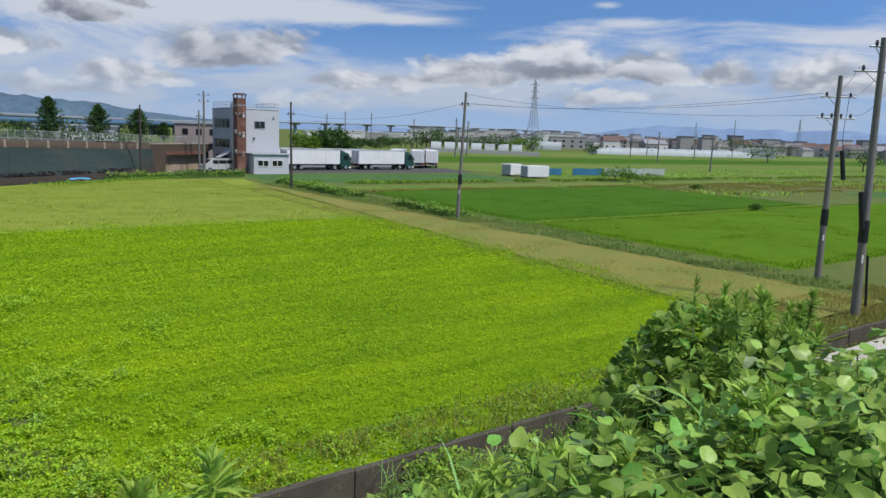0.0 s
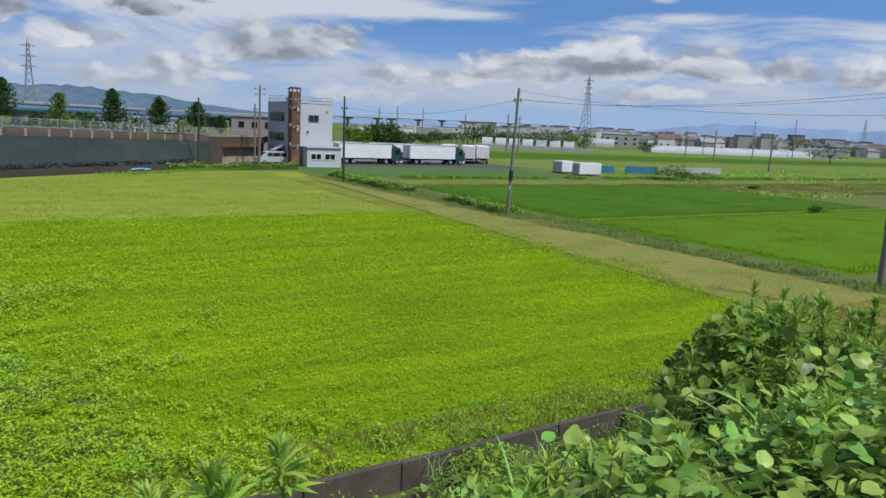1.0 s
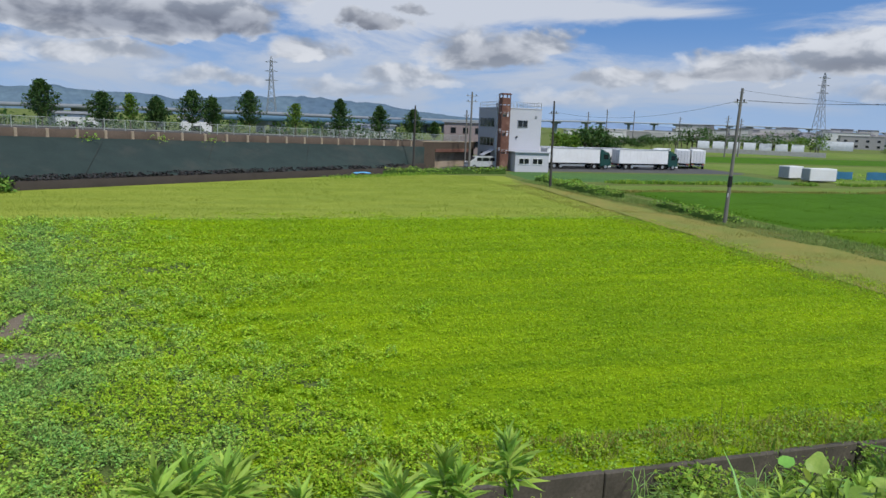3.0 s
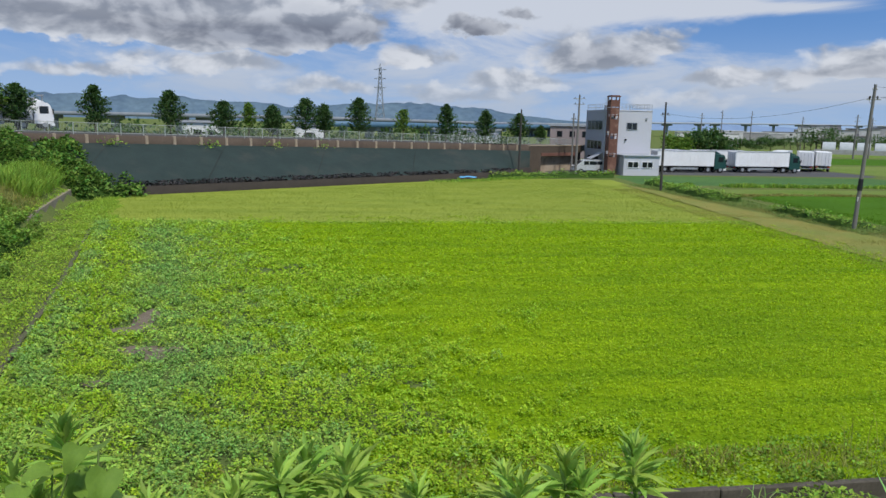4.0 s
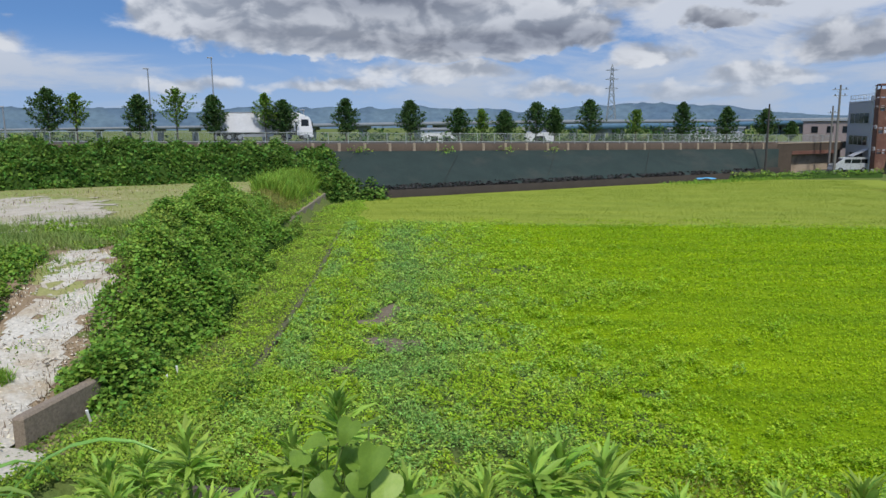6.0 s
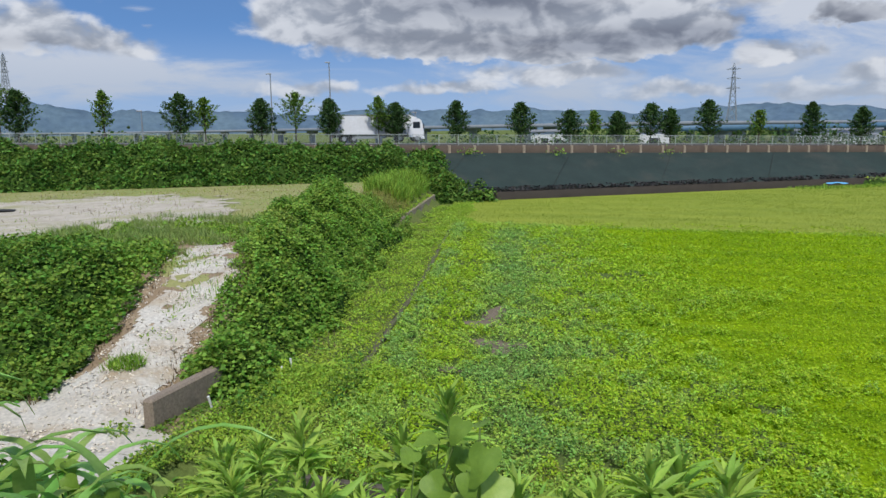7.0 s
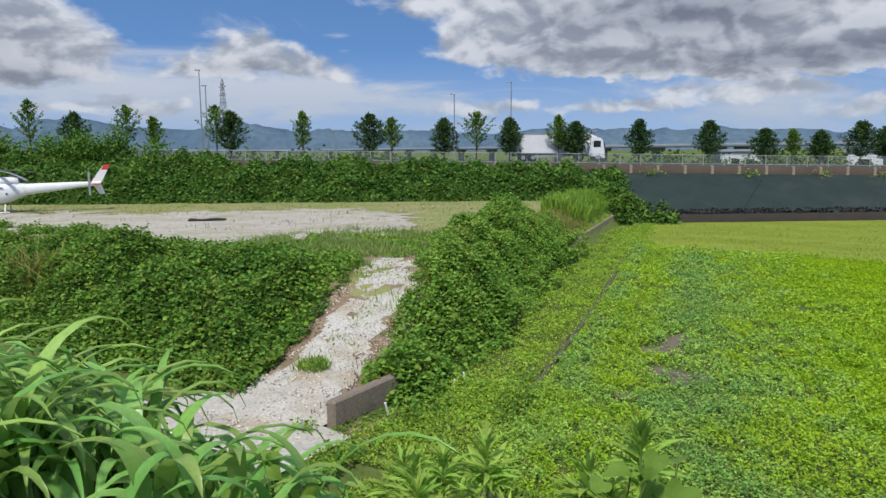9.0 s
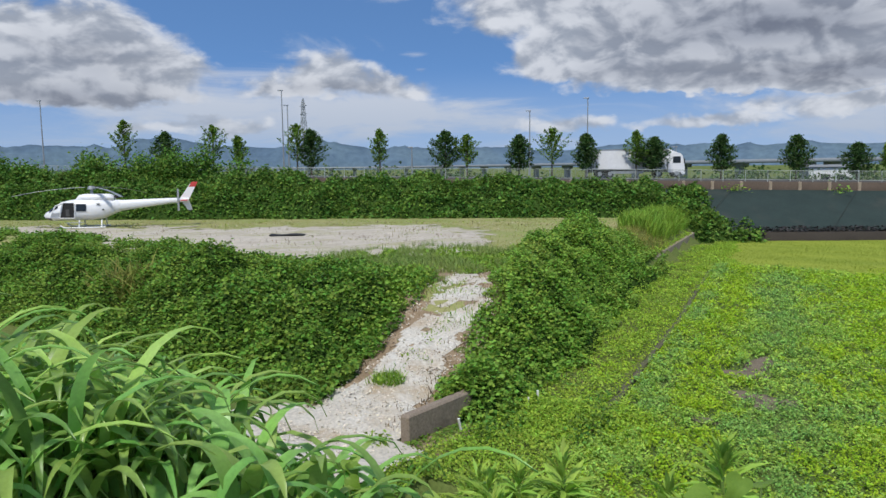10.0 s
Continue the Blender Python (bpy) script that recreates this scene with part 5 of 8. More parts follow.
# ---- helicopter ----
def helicopter(m):
    root = thing("helicopter", "white light helicopter standing on the gravel pad with an open door", "helicopter", m)

    def ring(x, zc, hw, hh, flat=0.0, n=18):
        return [(x, hw * math.copysign(abs(math.cos(a)) ** 0.75, math.cos(a)), zc + (hh * (1 - flat * (math.sin(a) < 0))) * math.copysign(abs(math.sin(a)) ** 0.75, math.sin(a))) for a in np.linspace(0, 2 * math.pi, n, endpoint=False)]
    # cabin: nose at -x
    prof = [(-3.15, 0.95, 0.06, 0.05), (-3.0, 0.95, 0.35, 0.22), (-2.7, 0.98, 0.60, 0.38), (-2.3, 1.13, 0.80, 0.56), (-1.85, 1.28, 0.90, 0.70), (-1.2, 1.35, 0.94, 0.78), (-0.6, 1.37, 0.94, 0.81), (0.4, 1.38, 0.94, 0.80), (1.1, 1.40, 0.85, 0.74), (1.7, 1.52, 0.62, 0.58), (2.3, 1.62, 0.44, 0.44)]
    part("fuselage", Form().rings([ring(*p) for p in prof]), M_WHITE, root)
    boom = [(2.3, 1.62, 0.43, 0.43), (4.0, 1.76, 0.33, 0.32), (5.8, 1.90, 0.22, 0.22), (7.3, 1.97, 0.13, 0.14)]
    part("tail_boom", Form().rings([ring(*p, n=14) for p in boom]), M_WHITE, root)
    cowl = [(-0.85, 2.10, 0.35, 0.08), (-0.6, 2.22, 0.5, 0.28), (-0.2, 2.27, 0.55, 0.30), (1.4, 2.27, 0.52, 0.28), (1.75, 2.24, 0.48, 0.24), (1.86, 2.15, 0.4, 0.12)]
    part("engine_cowl", Form().rings([ring(*p, n=14) for p in cowl]), M_WHITE, root)
    part("exhaust", Form().tube((1.7, 0.1, 2.26), (2.2, 0.12, 2.34), 0.12, n=10), M_DARK, root)
    # windows
    part("windscreen", Form().rings([[(x, y * 1.012, z) for x, y, z in ring(xx, zz, hw * 1.015, hh * 1.015)[1:9]] for xx, zz, hw, hh in ((-2.66, 1.0, 0.62, 0.41), (-2.3, 1.13, 0.80, 0.57), (-1.98, 1.24, 0.87, 0.67))], closed=False), M_GLASS, root)
    part("chin_window", Form().rings([[(x, y, z) for x, y, z in ring(xx, zz, hw * 1.02, hh * 1.03)[10:17]] for xx, zz, hw, hh in ((-2.98, 0.95, 0.36, 0.23), (-2.7, 0.98, 0.60, 0.38), (-2.5, 1.05, 0.70, 0.47))], closed=False), M_GLASS, root)
    # flat face on the closed hull, coloured dark as the cabin's inner shade
    part("door_opening", Form().add([(-1.82, -0.965, 0.83), (-0.86, -0.985, 0.80), (-0.84, -0.955, 1.90), (-1.55, -0.935, 1.92)], [(0, 1, 2, 3)]), M_DARK, root, "open dark doorway")
    part("open_door", Form().line([(-1.88, -0.98, 0.80), (-2.42, -1.40, 0.88), (-2.02, -1.32, 1.72), (-1.58, -0.97, 1.93), (-1.88, -0.98, 0.80)], 0.05, 6).rings([[(-1.9, -1.0, 0.80), (-2.40, -1.38, 0.88)], [(-1.78, -1.0, 1.2), (-2.25, -1.36, 1.2)]], closed=False), M_WHITE, root)
    part("door_frame", Form().line([(-1.88, -0.96, 0.80), (-0.82, -0.98, 0.78), (-0.80, -0.95, 1.93), (-1.58, -0.93, 1.95), (-1.88, -0.96, 0.80)], 0.035, 5), M_WHITE, root)
    part("seat", Form().box(-1.42, -1.16, -1.0, -0.985, 0.92, 1.45, 0.0), M_ASPHALT, root, "grey seat in the doorway")
    part("cabin_window", Form().add([(-0.72, -0.975, 1.28), (0.0, -0.975, 1.28), (0.02, -0.945, 1.82), (-0.68, -0.945, 1.86)], [(0, 1, 2, 3)]), M_GLASS, root)
    part("vent_slot", Form().box(0.72, 0.95, -0.93, -0.85, 1.78, 1.84).box(1.1, 1.22, -0.86, -0.78, 1.32, 1.42), M_DARK, root)
    # tail
    part("fin", Form().add([(6.6, -0.03, 2.05), (7.35, -0.03, 2.05), (8.0, -0.03, 3.35), (7.55, -0.03, 3.35), (6.6, 0.03, 2.05), (7.35, 0.03, 2.05), (8.0, 0.03, 3.35), (7.55, 0.03, 3.35)], [(0, 1, 2, 3), (7, 6, 5, 4), (0, 4, 5, 1), (1, 5, 6, 2), (2, 6, 7, 3), (3, 7, 4, 0)]), M_WHITE, root)
    part("fin_tip", Form().add([(7.35, -0.035, 2.98), (7.83, -0.035, 2.98), (8.02, -0.035, 3.37), (7.56, -0.035, 3.37), (7.35, 0.035, 2.98), (7.83, 0.035, 2.98), (8.02, 0.035, 3.37), (7.56, 0.035, 3.37)], [(0, 1, 2, 3), (7, 6, 5, 4), (1, 5, 6, 2), (2, 6, 7, 3), (3, 7, 4, 0)]), M_RED, root, "red fin tip")
    part("ventral_fin", Form().add([(6.7, -0.03, 1.92), (7.3, -0.03, 1.95), (7.55, -0.03, 1.15), (7.2, -0.03, 1.15), (6.7, 0.03, 1.92), (7.3, 0.03, 1.95), (7.55, 0.03, 1.15), (7.2, 0.03, 1.15)], [(3, 2, 1, 0), (4, 5, 6, 7), (1, 2, 6, 5), (2, 3, 7, 6), (3, 0, 4, 7)]), M_WHITE, root)
    part("stabiliser", Form().box(6.75, 7.25, -1.1, 1.1, 1.93, 1.98, 0.02), M_RED, root, "red-tipped stabiliser")
    part("tail_rotor", Form().box(6.45, 6.6, -0.22, -0.2, 1.1, 2.85, 0.01).tube((6.52, -0.25, 1.98), (6.52, -0.1, 1.98), 0.08, n=8), M_STEEL, root, "grey tail rotor blades")
    # rotor, at rest
    part("rotor_mast", Form().tube((0.26, 0, 2.5), (0.26, 0, 3.0), 0.10, n=10), M_STEEL, root)
    part("rotor_hub", Form().tube((0.26, 0, 2.90), (0.26, 0, 3.16), 0.30, 0.24, 12), M_STEEL, root)
    for a in (178, 55, 302):
        d = Vector((math.cos(radians(a)), math.sin(radians(a)), 0))
        s = Vector((-d.y, d.x, 0)) * 0.15
        rows = []
        for t in np.linspace(0.08, 1, 9):
            c = Vector((0.26, 0, 3.06)) + d * 5.6 * t - Vector((0, 0, 0.62 * t * t))
            rows.append([c - s, c + Vector((0, 0, 0.025)), c + s, c - Vector((0, 0, 0.02))])
        part("rotor_blade", Form().rings(rows), M_STEEL, root, "drooping grey rotor blade")
    # skids
    for y in (-1.05, 1.05):
        part("skid", Form().line([(-1.85, y, 0.26), (-1.6, y, 0.08), (-1.35, y, 0.05), (1.3, y, 0.05)], 0.05, 8), M_WHITE, root)
        for x in (-0.55, 1.02):
            part("skid_leg", Form().line([(x, y, 0.06), (x, y * 0.75, 0.62)], 0.05, 8), M_WHITE, root)
    part("step", Form().box(-1.5, -0.2, -1.0, -0.85, 0.42, 0.46, 0.01), M_STEEL, root)


hx, hy = -0.4 - math.sin(radians(100.3)) * 62, -0.2 + math.cos(radians(100.3)) * 62
helicopter(pose(hx, hy, PADZ + 0.07, 0, 0, 88))
thing("rubber_mat", "dark rubber mat lying on the gravel pad", "mat", pose(-48.0, 2.75, PADZ + 0.1, 0, 0, 78), form=Form().rings([[(x, y, 0.05 + 0.03 * math.sin(x * 4)) for y in (-0.5, -0.45, 0.45, 0.5)] + [(x, 0.5, 0.0), (x, -0.5, 0.0)] for x in np.linspace(-1.1, 1.1, 8)]), mat=M_DARK)


# ---- road trees and lamps ----
def road_tree(al, w, top, light, seed, spread=1.3):
    """A young street tree: branches that rise round a straight stem; the light ones narrower and more open."""
    r = np.random.default_rng(seed)
    z0 = levee_top(al) - 0.1
    H = top - z0
    p = levee(al, w, z0)
    root = thing("roadside_tree", ("light green" if light else "dark green") + " young roadside tree with a pointed crown", "tree", pose(p.x, p.y, p.z, 0, 0, float(r.uniform(0, 360))), "roadside trees")
    tr = Form().tube((0, 0, -0.3), (0.03, 0.02, H * 0.35), 0.10, 0.075, 8).tube((0.03, 0.02, H * 0.35), (0, 0, H * 0.95), 0.075, 0.02, 7)
    C = []
    nb = 30 if light else 46
    low = 0.26 if light else 0.16
    for k in range(nb):
        q = (k + 0.5) / nb
        t = low + (0.95 - low) * q
        a = k * 2.4 + r.uniform(-0.4, 0.4)
        shape = min(1.0, 0.55 + 1.6 * q) * (1 - q) ** 0.8
        L = H * spread * (0.36 if not light else 0.30) * shape * r.uniform(0.7 if not light else 0.5, 1.1) + 0.10
        rise = 0.55 if not light else 0.95
        tip = Vector((math.cos(a) * L, math.sin(a) * L, H * t + L * rise))
        tr.tube((0, 0, H * t), tip, 0.025, 0.008, 4, False)
        m = 86 if not light else 58
        f = r.uniform(0.15, 1.08, m)
        base = np.array([0, 0, H * t])[None] + f[:, None] * (np.array(tip) - np.array([0, 0, H * t]))[None]
        C.append(base + r.normal(0, (0.15 if not light else 0.10) + 0.02 * H / 5, (m, 3)) * (1.15 - 0.5 * f[:, None]) * np.array([1, 1, 0.8]))
    part("trunk", tr, M_BARK, root)
    C = np.concatenate(C)
    part("crown", leaves("crown", C, 0.20 * r.uniform(0.6, 1.3, len(C)), LEAF, M_TREE_L if light else M_TREE, (-0.8, 0.9), 0.9, wide=1.4), None, root)


TREES = ((-16.9, 10.1, 0), (-13.2, 10.8, 1), (-9.4, 10.1, 0), (-3.8, 10.3, 1), (-1.8, 9.6, 0), (5.5, 9.8, 0), (13.5, 9.6, 0), (19.9, 8.6, 0), (23.1, 8.5, 1), (26.3, 8.3, 0), (30.9, 9.4, 0), (33.7, 8.7, 0), (39.2, 9.8, 0),
         (46.7, 8.4, 1), (54.8, 9.5, 0), (62.9, 8.8, 0), (70.5, 8.5, 0), (75.7, 6.5, 0), (-22.9, 10.2, 1), (-25.4, 10.7, 0), (-33.1, 11.0, 1), (-41.3, 11.1, 0), (-43.0, 11.8, 1), (-50.2, 10.5, 1), (-53.3, 11.9, 1), (-59.3, 11.1, 0), (-64.5, 12.7, 1))
for k, (al, top, light) in enumerate(TREES):
    road_tree(al, 22, top, light, 100 + k, 1.3 + 0.2 * math.sin(k * 2.1))


def street_lamp(al, w, top):
    p = levee(al, w, levee_top(al) - 0.2)
    H = top - p.z
    root = thing("street_lamp", "tall slim grey street lamp", "street lamp", pose(p.x, p.y, p.z, 0, 0, 68), "street lamps")
    part("pole", Form().tube((0, 0, -0.5), (0, 0, H), 0.11, 0.06, 8), M_STEEL, root)
    part("lamp_head", Form().box(-0.5, 0.15, -0.12, 0.12, H - 0.06, H + 0.08, 0.03), M_STEEL, root)


for al, top in ((-8.5, 14.7), (-15.6, 13.3), (-47.3, 16.5), (-46.6, 14.6), (-80.5, 15.9), (2.2, 8.6), (-30.5, 9.0)):
    street_lamp(al, 30, top)
p = levee(-9.0, 24.2, levee_top(-9.0) - 0.02)
t3 = box_truck(pose(p.x, p.y, p.z, 0, 0, math.degrees(math.atan2(LDY, LDX))), 8.8, True, "white box truck on the embankment road", "road trucks", M_WHITE)


# ---- beyond the road and the paddies ----
def bushy_tree(x, y, H, wd, seed, mat, label, n=520, lf=1.0):
    r = np.random.default_rng(seed)
    root = thing("tree", label, "tree", pose(x, y, 0), "distant trees")
    tr = Form().tube((0, 0, -0.2), (0, 0, H * 0.4), H * 0.035, H * 0.025, 7)
    C = []
    for k in range(11):
        a, t = k * 2.4, r.uniform(0.4, 0.95)
        rad = wd * 0.5 * math.sqrt(max(0.05, 1 - ((t - 0.55) / 0.5) ** 2)) * r.uniform(0.5, 1.0)
        c = np.array([math.cos(a) * rad, math.sin(a) * rad, H * t])
        tr.tube((0, 0, H * 0.35), tuple(c * np.array([0.8, 0.8, 0.95])), H * 0.014, H * 0.005, 4, False)
        C.append(c + r.normal(0, 1, (n // 11, 3)) * np.array([wd * 0.15, wd * 0.15, H * 0.09]))
    part("trunk", tr, M_BARK, root)
    C = np.concatenate(C)
    C[:, 2] = np.maximum(C[:, 2], H * 0.12)
    part("crown", leaves("crown", C, lf * (0.055 * H * r.uniform(0.7, 1.4, len(C)) + 0.15), LEAF, mat, (-0.6, 0.9), 0.9, wide=1.4), None, root)


r5 = random.Random(5)
for azd, D, H, wd in ((9.3, 165, 6.0, 6.5), (8.4, 168, 6.4, 6.5), (7.5, 172, 5.0, 5.2), (6.4, 235, 4.4, 6), (5.2, 240, 4.0, 6), (4.2, 245, 4.6, 7), (10.3, 150, 4.6, 3.5), (11.0, 158, 5.0, 3.5)):
    bushy_tree(-math.sin(radians(azd)) * D, math.cos(radians(azd)) * D, H, wd, r5.randint(0, 999), M_TREE if wd > 5 else M_TREE_L, "leafy green tree behind the parked trucks", 1300)
for k in range(30):
    azd = 3.2 - k * 0.36 + r5.uniform(-0.2, 0.2)
    D = 285 + r5.uniform(-25, 30)
    H = r5.uniform(4.0, 8.0)
    bushy_tree(-math.sin(radians(azd)) * D, math.cos(radians(azd)) * D, H, H * r5.uniform(0.8, 1.2), k, r5.choice((M_TREE, M_TREE, M_TREE_L)), "green tree in the far tree belt", 260)
for azd, D, H, wd in ((-13.4, 118, 2.2, 4.5), (-15.6, 117, 1.5, 4.5), (-14.4, 120, 1.3, 2.5), (-19.3, 105, 0.9, 1.4), (-23.5, 78, 0.8, 0.9), (-24.0, 300, 7, 14), (-21.5, 420, 9, 18), (-30, 240, 6, 9), (-11.6, 300, 4.5, 6)):
    bushy_tree(-math.sin(radians(azd)) * D, math.cos(radians(azd)) * D, H, wd, int(D), M_TREE if D > 200 else M_KUDZU_D, "round green shrub among the paddies")
for k in range(22):
    p = levee(-86 + k * 3.1 + r5.uniform(-1, 1), 33 + r5.uniform(0, 9))
    H = r5.uniform(5.4, 6.6)
    bushy_tree(p.x, p.y, H, H * 0.9, 340 + k, M_TREE, "green shrub behind the embankment road", 240)
for k in range(34):
    al = -20 + k * 3.2
    p = levee(al, 33 + r5.uniform(0, 8))
    H = r5.uniform(4.2, 6.2)
    bushy_tree(p.x, p.y, H, H * 1.1, 300 + k, M_TREE, "green shrub behind the embankment road", 240)


for k in range(16):
    p = levee(-84 + k * 2.6 + r5.uniform(-1, 1), 7.2 + r5.uniform(-1.5, 2.0), levee_top(-60) - 0.9)
    bushy_tree(p.x, p.y, levee_top(-60) + r5.uniform(0.4, 1.9), 3.6, 700 + k, M_KUDZU_D, "dense green shrub grown over with kudzu", 3200, 0.45)


PANE = Form().box(-0.8, 0.8, -0.04, 0.04, 0, 1.2).mesh("window", M_GLASS)


def house(x, y, w, d, h, turn, roof, seed):
    """A plain town house or works: walls, pitched or flat roof, windows."""
    r = random.Random(seed)
    root = thing("house" if roof else "works_building", "small distant house with a pitched roof" if roof else "pale distant works building with a flat roof", "building", pose(x, y, 0, 0, 0, turn), "distant buildings")
    part("wall", Form().box(-w / 2, w / 2, -d / 2, d / 2, -0.5, h), M_TOWN if r.random() < 0.55 else M_TOWN_W, root)
    if roof:
        k = h + d * 0.28
        e = 0.5
        part("roof", Form().add([(-w / 2 - e, -d / 2 - e, h - 0.1), (w / 2 + e, -d / 2 - e, h - 0.1), (w / 2 + e, d / 2 + e, h - 0.1), (-w / 2 - e, d / 2 + e, h - 0.1), (-w / 2, 0, k), (w / 2, 0, k)], [(0, 1, 5, 4), (2, 3, 4, 5), (0, 4, 3), (1, 2, 5), (3, 2, 1, 0)]), M_ROOF if r.random() < 0.6 else M_ROOF_B, root)
    else:
        part("roof", Form().box(-w / 2 - 0.2, w / 2 + 0.2, -d / 2 - 0.2, d / 2 + 0.2, h, h + 0.5, 0.1), M_ROOF if r.random() < 0.3 else M_TOWN, root)
    n = min(5, max(2, int(w / 5)))
    for s in range(max(1, min(2, int(h / 3)))):
        for i in range(n):
            xx = -w / 2 + (i + 0.5) * w / n
            part("window", PANE, M_GLASS, root, m=pose(xx, -d / 2 - 0.04, s * 3 + 1.0))


r6 = random.Random(11)
for k in range(340):
    azd = r6.uniform(-34, -6)
    D = r6.choice((r6.uniform(560, 680), r6.uniform(640, 850), r6.uniform(800, 1150)))
    roof = r6.random() < 0.86
    h = r6.uniform(4.5, 6.8) if roof else r6.uniform(4, 6.5 if D < 720 else 9)
    house(-math.sin(radians(azd)) * D, math.cos(radians(azd)) * D, r6.uniform(7, 11) if roof else r6.uniform(9, 20), r6.uniform(8, 12), h, azd + r6.uniform(-40, 40), roof, k)
for azd, D, w, h in ((8.6, 330, 24, 5.0), (6.4, 420, 28, 5.5), (0.5, 640, 50, 8), (-3.5, 760, 50, 11), (3, 560, 34, 6), (7.4, 380, 16, 6.0), (4.6, 470, 20, 5.0), (-8.7, 560, 26, 9), (-9.6, 480, 22, 7)):
    house(-math.sin(radians(azd)) * D, math.cos(radians(azd)) * D, w, 14, h, azd + 6, False, int(D))


def block(m, w, d, h, mat, label, wins):
    root = thing("depot_building", label, "building", m, "buildings behind the road")
    part("wall", Form().box(0, w, 0, d, -4, h, 0.1), mat, root)
    part("roof", Form().box(-0.3, w + 0.3, -0.3, d + 0.3, h, h + 0.3), M_CLAD_S, root)
    for x in np.linspace(1.5, w - 2.5, wins):
        for z in (h - 2.2, h - 5.0):
            part("window", Form().box(x, x + 1.1, -0.06, -0.002, z, z + 1.2), M_GLASS, root)


p = levee(104, 30)
block(pose(p.x - 12, p.y, 0, 0, 0, 14), 17, 12, 6.6, M_PINKB, "mauve-brown block behind the embankment road", 6)
p = levee(76, 40)
block(pose(p.x - 10, p.y + 4, 0, 0, 0, 16), 12, 10, 5.4, M_CLAD, "low white building behind the embankment road", 4)
for x, y, turn, w_, h_ in ((-70.6, 84.6, 39, 4.4, 5.8), (-81.8, 73.9, 46, 5.9, 5.9), (-64.2, 124.5, 26, 7.5, 4.6)):
    block(pose(x, y, 0, 0, 0, turn), w_, 4, h_, M_WHITE, "low white shed behind the embankment road", 2)


def far_town():
    """The houses too far off to tell apart: walls and hipped roofs in rows behind the nearer ones."""
    f, g = Form(), Form()
    r = random.Random(31)
    for k in range(900):
        azd, D = r.uniform(-36, 2), r.choice((r.uniform(560, 760), r.uniform(700, 1000), r.uniform(900, 1400)))
        c = far(azd, D)
        w_, d_, h_ = r.uniform(5, 12), r.uniform(6, 10), r.uniform(4, 6.5) if r.random() < 0.8 else r.uniform(7, 13)
        f.box(c[0] - w_ / 2, c[0] + w_ / 2, c[1] - d_ / 2, c[1] + d_ / 2, -0.5, h_)
        g.box(c[0] - w_ / 2 - 0.4, c[0] + w_ / 2 + 0.4, c[1] - d_ / 2 - 0.4, c[1] + d_ / 2 + 0.4, h_ + 0.02, h_ + (1.8 if h_ < 7 else 0.4), 0.0, (w_ * 0.25, d_ * 0.45) if h_ < 7 else (0, 0))
    ob = tagged(new("far_town", f.mesh("far_town", M_TOWN_I)), "many small distant town houses with grey roofs", "town", kind="stuff")
    part("roofing", g, M_ROOF_I, ob)


def greenhouse(a0, d0, a1, d1, h, label):
    p, q = (Vector((-math.sin(radians(a)) * d, math.cos(radians(a)) * d, 0)) for a, d in ((a0, d0), (a1, d1)))
    L = (q - p).length
    m = pose(p.x, p.y, 0, 0, 0, math.degrees(math.atan2((q - p).y, (q - p).x)))
    root = thing("greenhouse", label, "greenhouse", m, "greenhouses")
    n = int(L / 4) + 1
    prof = [(-3.2, 0), (-3.1, h * 0.45), (-2.3, h * 0.8), (0, h), (2.3, h * 0.8), (3.1, h * 0.45), (3.2, 0)]
    part("film", Form().rings([[(x * L / n, y, z) for y, z in prof] for x in range(n + 1)], closed=False).add([(0, y, z) for y, z in prof], [tuple(range(7))]).add([(L, y, z) for y, z in prof], [tuple(range(6, -1, -1))]), M_PLASTIC, root, "white plastic film")
    hoop = Form()
    for x in range(0, n + 1, 2):
        hoop.line([(x * L / n, y * 1.01, z * 1.01) for y, z in prof], 0.06, 3)
    part("hoops", hoop, M_STEEL, root)


for k in range(5):
    greenhouse(-11.6 - 0.5 * k, 330 + 9 * k, -22.6 + 0.2 * k, 395 + 12 * k, 3.0, "long low white plastic greenhouse")
greenhouse(-9.2, 400, -6.8, 400, 4.2, "single white plastic greenhouse by the houses")
for k in range(7):
    greenhouse(0.9 - 1.05 * k, 262, 0.1 - 1.05 * k, 262, 3.6, "small covered white nursery tunnel")
house(158, 364, 14, 7, 4.5, -25, False, 77)
p, q = (Vector((-math.sin(radians(a)) * 252, math.cos(radians(a)) * 252, 0)) for a in (1.4, -7.6))
thing("yard_wall", "grey concrete wall in front of the nursery", "wall", pose(p.x, p.y, 0, 0, 0, math.degrees(math.atan2((q - p).y, (q - p).x))), kind="structure", form=Form().box(0, (q - p).length, -0.15, 0.15, -0.3, 1.5, 0.04), mat=M_TOWN)


